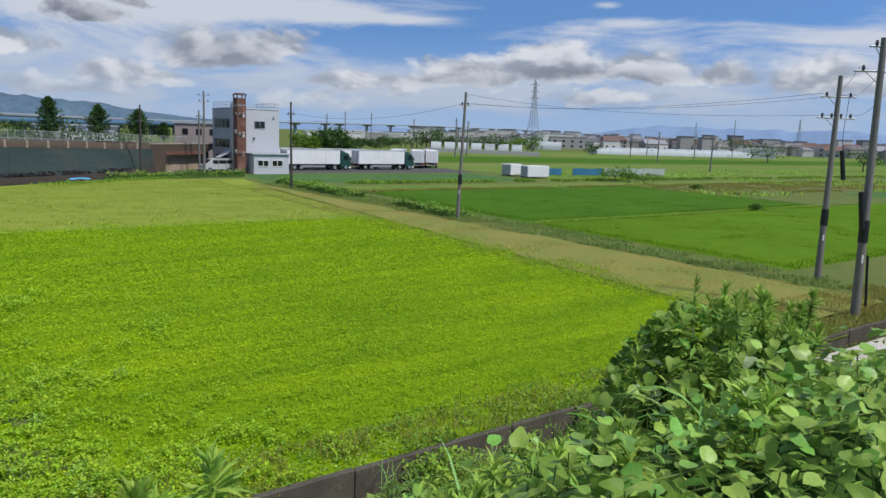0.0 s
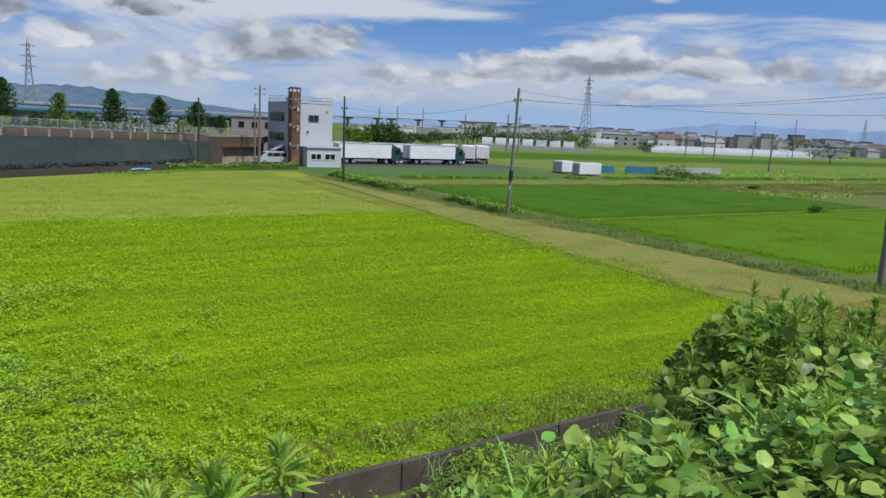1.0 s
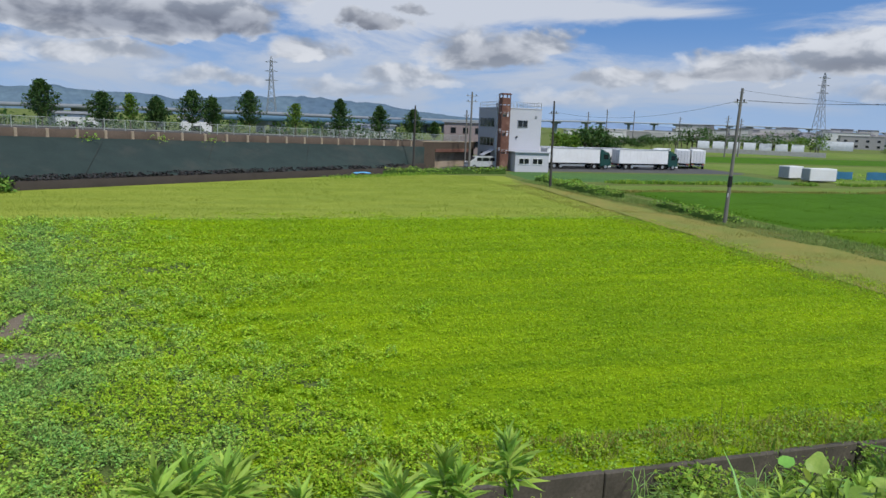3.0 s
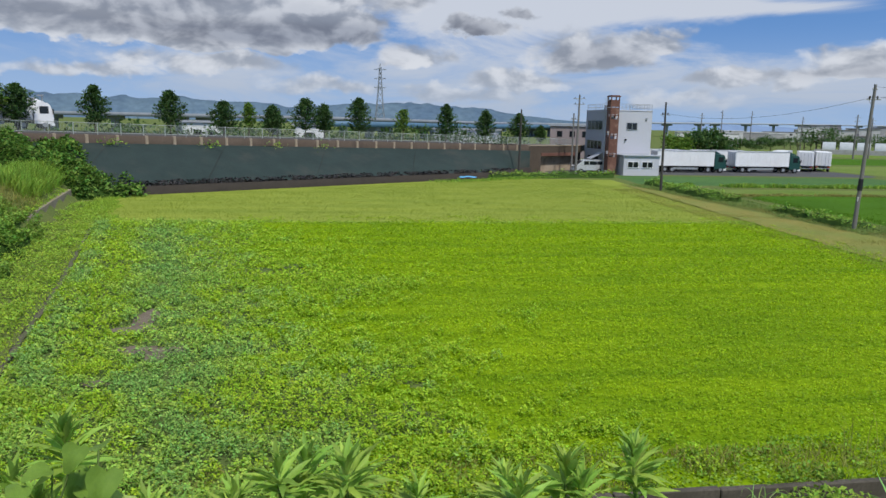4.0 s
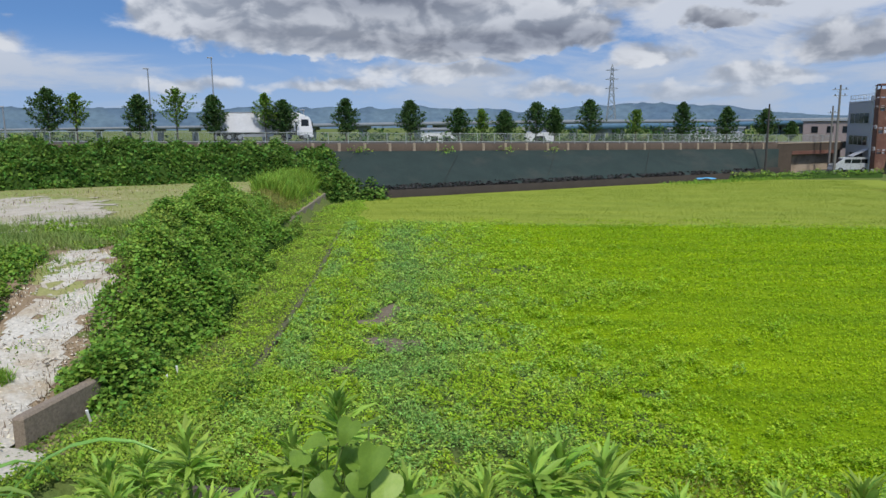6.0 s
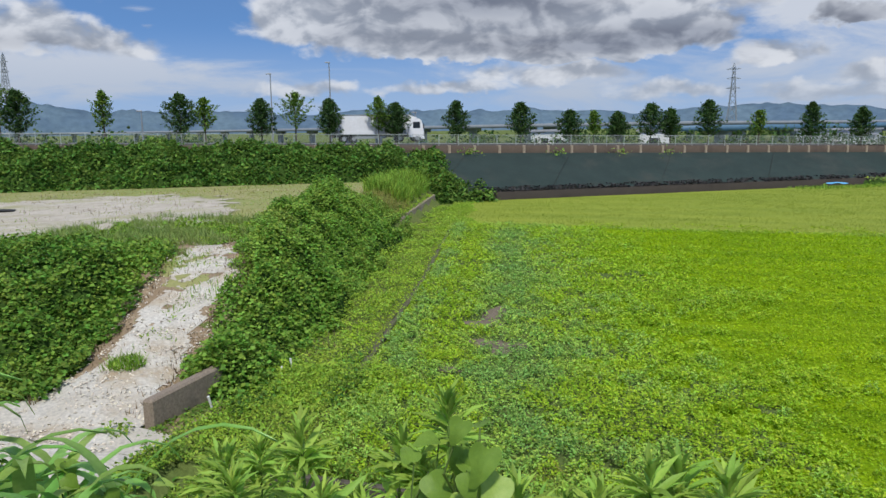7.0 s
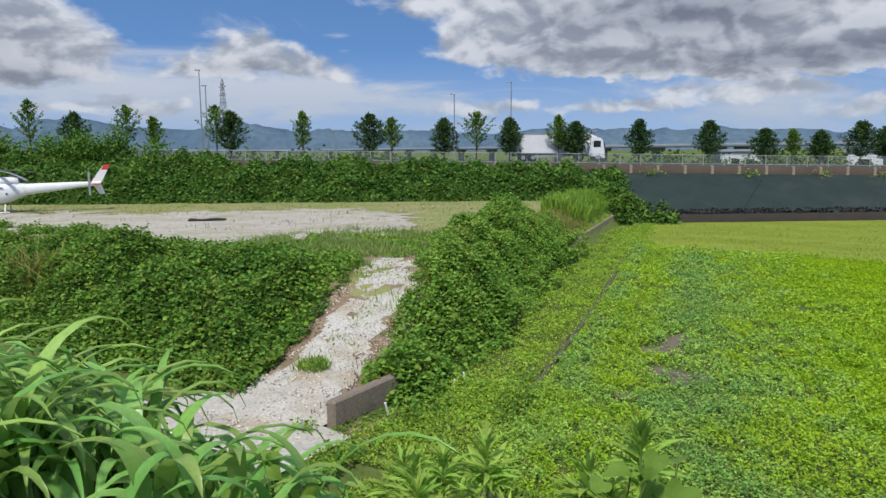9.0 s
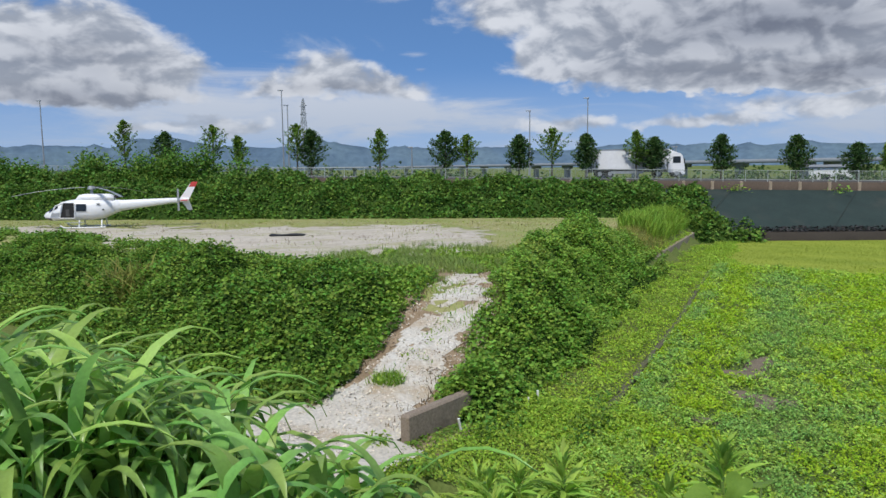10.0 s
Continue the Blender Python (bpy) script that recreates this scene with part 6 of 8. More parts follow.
def viaduct(name, label, pts, zt, deck, gap, mat):
    root = thing(name, label, "viaduct")
    f = Form()
    rows = []
    P = [Vector(p) for p in pts]
    for k, p in enumerate(P):
        d = (P[min(k + 1, len(P) - 1)] - P[max(k - 1, 0)]).normalized()
        s = Vector((-d.y, d.x, 0)) * 6
        z = zt[k]
        rows.append([(p.x - s.x, p.y - s.y, z - deck), (p.x + s.x, p.y + s.y, z - deck), (p.x + s.x, p.y + s.y, z), (p.x - s.x, p.y - s.y, z)])
    part("deck", Form().rings(rows), mat, root)
    for k in range(len(P) - 1):
        L = (P[k + 1] - P[k]).length
        for t in np.arange(0, 1, gap / L):
            c = P[k].lerp(P[k + 1], t)
            z = zt[k] * (1 - t) + zt[k + 1] * t - deck
            part("pier", Form().box(c.x - 1.3, c.x + 1.3, c.y - 1.3, c.y + 1.3, -2, z - 1.5).box(c.x - 4.5, c.x + 4.5, c.y - 1.4, c.y + 1.4, z - 1.5, z), mat if mat is M_VIADUCT_F else M_VIADUCT, root)


def far(azd, D):
    return (-math.sin(radians(azd)) * D, math.cos(radians(azd)) * D, 0)


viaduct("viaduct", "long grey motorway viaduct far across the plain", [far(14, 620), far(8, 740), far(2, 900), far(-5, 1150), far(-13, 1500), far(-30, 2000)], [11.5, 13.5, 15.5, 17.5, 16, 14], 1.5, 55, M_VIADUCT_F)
viaduct("viaduct", "grey-blue motorway viaduct behind the road", [far(16, 520), far(26, 400), far(36, 340), far(48, 330), far(62, 400), far(75, 560), far(90, 760), far(108, 900)], [9, 8.2, 8.6, 8.4, 8.2, 8, 8, 8], 1.6, 30, M_VIADUCT)
viaduct("viaduct", "blue steel girder viaduct behind the road", [far(20, 470), far(27, 350), far(34, 300), far(39, 300)], [7.6, 6.6, 6.8, 6.6], 2.2, 28, M_VIADUCT_B)
far_town()

# ---- vegetation ----
def over(u, v, extra=0.0):
    x, y = to_xy(u, v)
    return np.stack([x, y, land(u, v) + extra], 1)


def stuff(name, label, cat, me):
    return tagged(new(name, me), label, cat, kind="stuff")


def spread_uv(n, u0, u1, v0, v1):
    return rng.uniform(u0, u1, n), rng.uniform(v0, v1, n)


def gutter_u(v):
    """The gutter's line beside the field."""
    return np.interp(v, (13, 20, 29, 62), (-7.62, -7.3, -7.03, -6.95)) - 0.24 * (np.asarray(v) - 13)


SOILS = ((-6.38, 23.9, 0.34, 1.0), (-6.35, 22.5, 0.62, 0.42), (-5.65, 20.4, 0.95, 0.40), (-6.05, 17.85, 0.34, 0.2), (-5.15, 19.9, 0.35, 0.4))


def bare(u, v):
    k = np.zeros_like(u)
    for a, b, wa, wb in SOILS:
        d = ((u - a) / wa) ** 2 + ((v - b) / wb) ** 2 + 0.85 * lump(u, v, 0.42, 9)
        k = np.maximum(k, d < 1)
    return (k > 0) | (((u - 14.9) / 0.9) ** 2 + ((v - 14.4) / 0.16) ** 2 < 1)


def plants(u, v, top, rad, per, size, mat, name, label, wide=1.0):
    """Low leafy plants: each a dome of leaves round its own stem."""
    n = len(u)
    k = np.repeat(np.arange(n), per)
    a, q = rng.uniform(0, 2 * np.pi, len(k)), np.sqrt(rng.uniform(0, 1, len(k)))
    du, dv = np.cos(a) * q * rad[k], np.sin(a) * q * rad[k]
    h = top[k] * (1 - 0.72 * q * q) * rng.uniform(0.62, 1.0, len(k))
    P = over(u[k] + du, v[k] + dv, h)
    yaw = np.arctan2(dv, du) + math.radians(TURN_U) - np.pi / 2 + rng.normal(0, 0.7, len(k))
    return stuff(name, label, "crop", leaves(name, P, size * rng.uniform(0.65, 1.35, len(k)), LEAF, mat, (-0.35, 0.85), 0.5, yaw=yaw, wide=wide))


def jitter(u0, u1, v0, v1, step):
    gu, gv = np.meshgrid(np.arange(u0, u1, step), np.arange(v0, v1, step))
    return gu.ravel() + rng.uniform(-0.55, 0.55, gu.size) * step, gv.ravel() + rng.uniform(-0.55, 0.55, gu.size) * step


def streaks(u, v):
    """Rows along the field, broken and uneven."""
    return 0.55 * lump(u * 0.22, v, 0.55, 31) + 0.35 * lump(u * 0.35, v, 0.27, 32) + 0.45 * lump(u * 0.3, v, 1.9, 33)


def bushy(u, v):
    """How far the low crop gives way to bushes of weed: wholly beside the gutter, not at all in the field's middle."""
    return ramp01(-s_of(u, v) + 2.6 * lump(u, v, 2.6, 4) + 1.2 * lump(u, v, 0.9, 6), -8.6, 3.8)


def crop():
    """Low bright weeds on the near field: fine close by, coarser further off."""
    for step, v0, v1, per, size in ((0.17, 11.3, 19, 11, 0.056), (0.20, 19, 28, 10, 0.068), (0.27, 28, 51, 9, 0.095)):
        u, v = jitter(-17, 31, v0, v1, step)
        rag = 0.7 * lump(u, v, 1.6, 14) + 0.5 * lump(u, v, 0.5, 15) + rng.normal(0, 0.45, len(u))
        keep = (u > gutter_u(v) + 0.14 + 0.12 * rag) & (u < 25.4 + 0.08 * (v - 11) + 2.0 * rag) & (v > 12.0 + 0.5 * rag) & (v < 47.6 + 2.6 * rag) & ~bare(u, v)
        u, v = u[keep], v[keep]
        st = streaks(u, v)
        left = bushy(u, v)
        gap = rng.uniform(0, 1, len(u)) < 0.06 + 0.20 * ramp01(-st, 0.1, 0.8) + 0.9 * ramp01(left, 0.2, 0.75)
        top = 0.15 + 0.11 * st + 0.03 * lump(u, v, 0.5, 3) + rng.uniform(-0.03, 0.05, len(u)) - 0.03 * left
        k = ~gap
        plants(u[k], v[k], np.maximum(top[k], 0.05), np.full(k.sum(), step * 0.8), per, size, M_CROP, "crop", "dense bright yellow-green low weeds on the field")


crop()


# ground among the bushes, with the shade of their gaps in its colour
cut_sheet("weed_soil", "soil under the field's weed bushes, darkened for the shade between them", np.arange(-18, 12, 0.3), np.arange(11.6, 47, 0.3), lambda u, v: (u > gutter_u(v) + 0.15) & (bushy(u, v) + 0.3 * lump(u, v, 0.7, 44) > 0.62), M_WEEDSOIL, 0.045, 0.006, "soil")


def weed_bushes():
    """Knee-high leafy weed bushes at the field's left side, with gaps of shade between."""
    for step, v0, v1, per, size in ((0.28, 11.6, 20, 66, 0.077), (0.32, 20, 30, 50, 0.095), (0.40, 30, 46.5, 34, 0.122)):
        u, v = jitter(-17, 12, v0, v1, step)
        s = s_of(u, v)
        keep = (u > gutter_u(v) + 0.32) & ~bare(u, v) & (rng.uniform(0, 1, len(u)) < ramp01(bushy(u, v), 0.0, 0.7) * (1 - 0.3 * (lump(u, v, 0.8, 29) < -0.4)))
        u, v, s = u[keep], v[keep], s[keep]
        tone = 0.8 * lump(u, v, 1.0, 27) + 0.5 * lump(u, v, 0.4, 26) + rng.normal(0, 0.25, len(u))
        band = 0.9 * np.exp(-((s + 3.3 + 0.4 * lump(u, v, 3.0, 28)) / 0.9) ** 2) + 0.5 * np.exp(-((s + 6.5) / 0.7) ** 2) - 0.75 * np.exp(-((s + 5.2) / 0.6) ** 2) - 0.9 * ramp01(s, -2.5, 3.5)
        kind = np.where(tone + band > 0.75, 2, np.where(tone + band > -0.05, 1, 0))
        for i, mat in enumerate((M_LIMEW, M_WEEDB, M_WEEDD)):
            k = kind == i
            n = k.sum()
            plants(u[k], v[k], 0.22 + 0.24 * rng.uniform(0, 1, n) + 0.12 * lump(u[k], v[k], 1.4, 6) + 0.04 * i, rng.uniform(0.15, 0.27, n) * step / 0.31, per, size, mat, "weed_bush", "knee-high leafy green weed bushes on the field", 0.8)


weed_bushes()
for k, (a_, b_, wa, wb) in enumerate(SOILS):
    gu, gv = np.meshgrid(np.linspace(-1.25, 1.25, 22) * wa + a_, np.linspace(-1.25, 1.25, 22) * wb + b_)
    okk = bare(gu.ravel(), gv.ravel())
    x, y = to_xy(gu, gv)
    i = (np.arange(21)[:, None] * 22 + np.arange(21)[None]).ravel()
    F = np.stack([i, i + 1, i + 23, i + 22], 1)
    F = F[okk[F].any(1)]
    if len(F):
        tagged(new("soil_patch", raw_mesh("soil_patch", np.stack([x, y, 0.075 + 0.015 * lump(gu, gv, 0.3, 4)], -1).reshape(-1, 3), F, M_EARTH, True)), "bare damp earth patch in the field", "soil", kind="structure")


def blades(name, label, cat, n, u0, u1, v0, v1, base, high, mat, keep=None, shape=SPIKE, wide=1.0, skew=0.0):
    u, v = spread_uv(n, u0, u1, v0, v1)
    u = u + skew * (v - v0)
    if keep is not None:
        k = keep(u, v)
        u, v = u[k], v[k]
    P = over(u, v, base)
    return stuff(name, label, cat, leaves(name, P, high * rng.uniform(0.6, 1.25, len(u)) * (1 + 0.3 * lump(u, v, 1.3, 5)), shape, mat, (0.9, 1.5), 0.6, wide=wide))


blades("rice", "short yellow-green rice stand", "rice", 135000, -17, 33, 45.5, 86, 0.05, 0.085, M_RICEB, keep=lambda u, v: (u > gutter_u(v) + 0.3 + 0.6 * lump(u, v, 1.4, 5)) & (u < 26.8 + 0.09 * (v - 47) + 1.4 * lump(u, v, 2.5, 6)) & (levee_w(u, v) < -0.3) & (v > 46.5 + 0.8 * lump(u, v, 1.2, 7) + np.abs(rng.normal(0, 1.2, len(u)))), wide=2.6)
blades("ridge_grass", "low grassy ridge between the fields", "grass", 11000, -17, 29, 46.2, 48.2, 0.04, 0.15, M_WEEDB, keep=lambda u, v: (u > gutter_u(v) + 0.2) & (abs(v - 47.1 + 0.25 * lump(u, v, 2.2, 4)) < 0.45 + 0.3 * lump(u, v, 1.1, 5)), wide=1.6)
blades("dry_grass", "pale dry grass along the field's side", "grass", 60000, 24.3, 33.4, 12, 75, 0.04, 0.12, M_HAYB, shape=SPIKE, wide=1.6, skew=0.06)
blades("verge_weeds", "green weeds along the paddies' verge", "weeds", 30000, 33.0, 37.4, 15, 80, 0.04, 0.19, M_VERGE, keep=lambda u, v: lump(u, v, 2.2, 3) + 0.7 * lump(u, v, 0.8, 5) - 0.35 * abs(u - 35.6) > -0.75, wide=3.0)
blades("paddy_blades", "dense rice leaves in the paddy", "rice", 90000, 37.3, 90, 19, 39.4, 0.14, 0.10, M_PADDYB_Y, wide=3.4)
blades("paddy_blades_far", "dense rice leaves in the further paddy", "rice", 50000, 38, 82, 40.3, 66.4, 0.14, 0.10, M_PADDYB, wide=4.0)


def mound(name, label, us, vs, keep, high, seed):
    """A kudzu mound: a sheet, dark with the shade under vines, below a coat of leaves. high(u, v): its height over the
    land.
    """
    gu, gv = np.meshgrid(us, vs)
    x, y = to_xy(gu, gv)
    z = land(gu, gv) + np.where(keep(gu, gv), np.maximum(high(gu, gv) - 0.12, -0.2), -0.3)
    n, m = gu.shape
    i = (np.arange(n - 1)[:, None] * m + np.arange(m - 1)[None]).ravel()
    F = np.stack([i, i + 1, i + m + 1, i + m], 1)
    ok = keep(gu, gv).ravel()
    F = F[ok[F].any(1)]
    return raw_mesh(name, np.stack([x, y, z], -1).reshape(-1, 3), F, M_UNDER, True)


def kudzu(name, label, u0, u1, v0, v1, step, keep, high, n, size, mat=M_KUDZU, tilt=(-0.35, 0.55), shape=LEAF, wide=1.5):
    base = mound("undergrowth", "", np.arange(u0, u1, step), np.arange(v0, v1, step), keep, high, 1)
    u, v = spread_uv(n, u0, u1, v0, v1)
    k = keep(u, v) & (high(u, v) > 0.02)
    u, v = u[k], v[k]
    P = over(u, v, high(u, v) + rng.normal(0.03, 0.12, len(u)))
    ob = stuff(name, label, "vines", leaves(name, P, size * rng.uniform(0.6, 1.4, len(u)), shape, mat, tilt, 0.6, wide=wide))
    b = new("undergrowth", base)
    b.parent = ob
    return ob


def puff(u, v, k=1.0):
    return k * (0.36 * lump(u, v, 2.3, 11) + 0.26 * lump(u, v, 1.1, 12) + 0.20 * lump(u, v, 0.5, 13))


# between ramp and field
def bank_edge(v):
    """The bank's edge on the ramp's side, and on the pad beyond it."""
    return np.interp(v, (13, 16, 20.3, 25, 31, 44), (-11.9, -12.45, -14.25, -17.1, -20.2, -23.2))


def hi_mid(u, v):
    s = s_of(u, v)
    inner = ramp01(u - bank_edge(v), -0.3, 1.3)
    top = 0.2 + 2.55 * inner * ramp01(-s, 9.3, 12.6) * (0.60 + 0.40 * ramp01(v, 15, 21)) * ramp01(v, 14.2, 15.6) * (1 - 0.9 * ramp01(v + 0.5 * (s + 14), 38.5, 43.5))
    top = top + 0.45 * inner * np.exp(-((v - 38.5) / 4.0) ** 2 - ((s + 15.2) / 1.6) ** 2)
    return np.maximum(0.03, top - land(u, v) * (top < 1.2) - np.minimum(land(u, v), 2.05) * (top >= 1.2) + (puff(u, v, 1.7) + 0.30 * lump(u, v, 3.4, 18) + 0.16 * lump(u, v, 0.32, 19)) * (0.25 + 0.75 * inner))


def in_mid(u, v):
    s = s_of(u, v)
    return (s < -9.55 + 0.6 * lump(u, v, 1.3, 3) + 0.3 * lump(u, v, 0.45, 5)) & (u > bank_edge(v) + 0.35 * lump(u, v, 0.8, 4)) & (v < 43.2 + 0.6 * lump(u, v, 0.9, 6))


kudzu("kudzu_bank", "dense kudzu vines over the bank between ramp and field", -24, -8.5, 14.2, 44, 0.25, in_mid, hi_mid, 270000, 0.115)


# left of the ramp
def hi_left(u, v):
    edge = ramp_line(v) - 1.6
    return np.maximum(0, 1.25 * ramp01(-(u - edge), 0.0, 1.6) * ramp01(v, 12.4, 15) * (1 - ramp01(v, 15.5, 20.3)) + 0.12 + (0.35 * lump(u, v, 3.6, 17) + puff(u, v, 1.9)) * (1 - 0.65 * ramp01(v, 17.5, 21)) * (0.2 + 0.8 * ramp01(edge - u, -0.1, 1.4)) * (0.3 + 0.7 * ramp01(v, 13.2, 15.0)))


# this slope's shade is put in through the darker leaf colour
kudzu("kudzu_slope", "thick kudzu vines on the slope below the gravel pad", -58, -14.5, 12.6, 22.5, 0.3,
      lambda u, v: (u < ramp_line(v) - 1.25 + 0.4 * lump(u, v, 0.8, 4)), hi_left, 140000, 0.13, M_KUDZU_M)


# on the road embankment, left of the net
def far_kudzu():
    n = 95000
    al = rng.uniform(-82, 5.0, n)
    t = rng.uniform(0, 1, n)
    w = -1.6 + 10.0 * t
    keep = (al + 4.0 * t + 1.5 * lump(al, w, 2.2, 3) < 3.4)
    al, t, w = al[keep], t[keep], w[keep]
    top = levee_top(al)

    def zz(al, t):
        high = 0.6 + 1.15 * lump(al, t * 9, 3.4, 4) + 0.95 * lump(al, t * 9, 1.2, 5) + 0.4 * lump(al, t * 9, 0.5, 6) + 0.5 * ramp01(-al, 8, 30) + 0.9 * ramp01(-al, 36, 52) * (0.5 + 0.5 * lump(al, t * 0, 4.5, 9))
        g = 1.9 * ramp01(-al, 3.0, 5.5) * (1 - t)
        return g + (levee_top(al) - 0.6) * t ** 0.8 + (high - 0.2) * np.sin(np.pi * np.clip(t * 0.86 + 0.14, 0, 1)) ** 0.5 * ramp01(t, -0.01, 0.10) - 0.45 * (1 - ramp01(t, 0, 0.06))
    x, y = LX + al * LDX - w * LDY, LY + al * LDY + w * LDX
    P = np.stack([x, y, zz(al, t) + rng.normal(0, 0.14, len(al))], 1)
    ob = stuff("kudzu_embankment", "kudzu vines over the road embankment behind the pad", "vines", leaves("kudzu_embankment", P, 0.24 * rng.uniform(0.6, 1.4, len(al)), LEAF, M_KUDZU_D, (-0.4, 0.9), 0.7, wide=1.5))
    # sheet below the leaves, its dark colour stands for the shade among them
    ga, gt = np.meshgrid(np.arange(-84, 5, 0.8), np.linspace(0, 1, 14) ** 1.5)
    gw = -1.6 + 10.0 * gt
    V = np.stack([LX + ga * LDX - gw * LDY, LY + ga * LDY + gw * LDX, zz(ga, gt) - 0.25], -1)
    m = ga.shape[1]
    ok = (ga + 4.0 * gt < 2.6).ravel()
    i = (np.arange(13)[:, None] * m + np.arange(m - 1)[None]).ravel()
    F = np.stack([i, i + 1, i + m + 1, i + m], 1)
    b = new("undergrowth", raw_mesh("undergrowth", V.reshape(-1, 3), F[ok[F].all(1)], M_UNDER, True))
    b.parent = ob


far_kudzu()
# the grassy foot between kudzu and field gutter, and the ragged edges
blades("gutter_grass", "yellow-green grass along the field's gutter", "grass", 22000, -20.5, -7.2, 11.3, 60, 0.0, 0.10, M_LIME, keep=lambda u, v: (s_of(u, v) > -11.2) & (abs(u - gutter_u(v)) > 0.05 + 0.16 * lump(u, v, 0.8, 2) - 0.3 * (v < 15.5)) & (s_of(u, v) < -6.6), wide=2.6)
blades("pad_tufts", "thin yellow grass tufts on the pad", "grass", 60000, -100, -14, 20, 64, 0.0, 0.17, M_HAYB, keep=lambda u, v: (s_of(u, v) < -13.5) & (levee_w(u, v) < 0) & (lump(u, v, 2.4, 7) + 0.6 * lump(u, v, 0.7, 8) + 1.3 * ramp01(levee_w(u, v), -14, -7) + 1.3 * ramp01(s_of(u, v), -22, -16) > 0.55), wide=1.6)
blades("far_verge", "ragged green weeds along the rice field's far edge", "weeds", 9000, 4, 32, 80, 90, 0.1, 0.3, M_GRASS, keep=lambda u, v: (levee_w(u, v) > -1.6) & (levee_w(u, v) < 0.6), wide=2.4)
kudzu("verge_vines", "low green vines along the paddies' verge", 32.0, 38.0, 44, 80, 0.4, lambda u, v: (abs(u - 35.2 + 0.6 * lump(u, v, 4.0, 3)) < 1.0) & (lump(u, v, 6.0, 6) > -0.35), lambda u, v: np.maximum(0, 0.45 + puff(u, v, 0.8)), 9000, 0.17)
kudzu("yard_vines", "low green vines in front of the yard", 14, 36, 86, 97, 0.4, lambda u, v: (abs(v - 88.6 - 0.26 * (u - 20) + 0.6 * lump(u, v, 4.0, 3)) < 0.9), lambda u, v: np.maximum(0, 0.55 + puff(u, v, 0.9)), 9000, 0.2)
blades("gutter_debris", "brown dead stalks below the kudzu", "debris", 8000, -21, -8.5, 13, 52, 0.03, 0.18, M_DEBRIS, keep=lambda u, v: (abs(s_of(u, v) + 9.2 + 0.4 * lump(u, v, 1.5, 2)) < 0.7) & (lump(u, v, 1.3, 8) > -0.1), wide=1.4)
blades("ramp_debris", "brown dead stalks along the ramp's edges", "debris", 6000, -20, -10.5, 12.5, 26, 0.04, 0.20, M_DEBRIS, keep=lambda u, v: abs(abs(rc(u, v)) - 1.65 + 0.2 * lump(u, v, 0.8, 2)) < 0.4, wide=1.4)


def stones():
    """Loose stones on ramp and pad."""
    T = np.array([(1, 0, 0), (0, 1, 0), (-1, 0, 0), (0, -1, 0), (0, 0, 0.8), (0, 0, -0.4)]) * np.array([1, 0.75, 0.7])
    F = np.array([(0, 1, 4), (1, 2, 4), (2, 3, 4), (3, 0, 4), (1, 0, 5), (2, 1, 5), (3, 2, 5), (0, 3, 5)])
    for n, u0, u1, v0, v1, size, keep in ((12000, -20, -11.3, 9, 25, 0.036, lambda u, v: (abs(rc(u, v)) < 1.9) & (lump(u, v, 0.9, 71) + 0.6 * lump(u, v, 0.35, 72) > 0.5 * ramp01(v, 13, 20) - 0.5)), (3000, -90, -18, 21, 56, 0.035, lambda u, v: (s_of(u, v) < -17) & (levee_w(u, v) < -6))):
        u, v = spread_uv(n, u0, u1, v0, v1)
        k = keep(u, v)
        u, v = u[k], v[k]
        stuff("stones", "loose pale stones on the gravel", "stones", leaves("stones", over(u, v, 0.06), size * rng.uniform(0.4, 1.4, len(u)) ** 1.5, (T, F), M_STONE, (-0.4, 0.4), 0.4))


stones()
blades("ramp_stalks", "brown dead stalks and twigs on the ramp", "debris", 2600, -20, -11, 13, 26, 0.05, 0.16, M_DEBRIS, keep=lambda u, v: (abs(rc(u, v)) < 1.7) & (lump(u, v, 0.8, 75) > -0.1), wide=1.0)
blades("pad_debris", "dark dead weeds on the gravel pad", "debris", 9000, -95, -16, 21, 58, 0.04, 0.20, M_DEBRIS, keep=lambda u, v: (s_of(u, v) < -16) & (levee_w(u, v) < -5) & (lump(u, v, 1.1, 77) + 0.5 * lump(u, v, 4.0, 78) > 0.35), wide=2.0)
blades("pad_weeds", "low green weed patches on the gravel pad", "weeds", 30000, -90, -15, 20, 60, 0.02, 0.15, M_VERGE, keep=lambda u, v: (s_of(u, v) < -14) & (levee_w(u, v) < -4) & (lump(u, v, 3.2, 21) + 0.7 * lump(u, v, 0.9, 22) > 0.5 - 0.35 * ramp01(-v, -26, -21)), wide=2.4)

blades("dike_grass", "rough pale grass on the dike behind the paddies", "grass", 16000, 36, 150, 66.3, 68.0, 0.05, 0.30, M_HAYB, keep=lambda u, v: lump(u, v, 3.0, 3) > -0.5, wide=3.0)
blades("dike_weeds", "green weeds on the dikes between the plots", "weeds", 16000, 36, 190, 77.6, 79.2, 0.05, 0.40, M_GRASS, keep=lambda u, v: lump(u, v, 4.0, 5) > -0.3, wide=4.0)
blades("paddy_dike", "low grass on the dike between two paddies", "grass", 7000, 37.4, 82, 39.2, 40.4, 0.06, 0.16, M_LIME, wide=3.0)
blades("reed_grass", "brown and green reeds between the paddies", "reeds", 30000, 82, 150, 52.5, 67, 0.08, 0.32, M_HAYB, keep=lambda u, v: lump(u, v, 3.0, 13) > -0.1, wide=3.0)
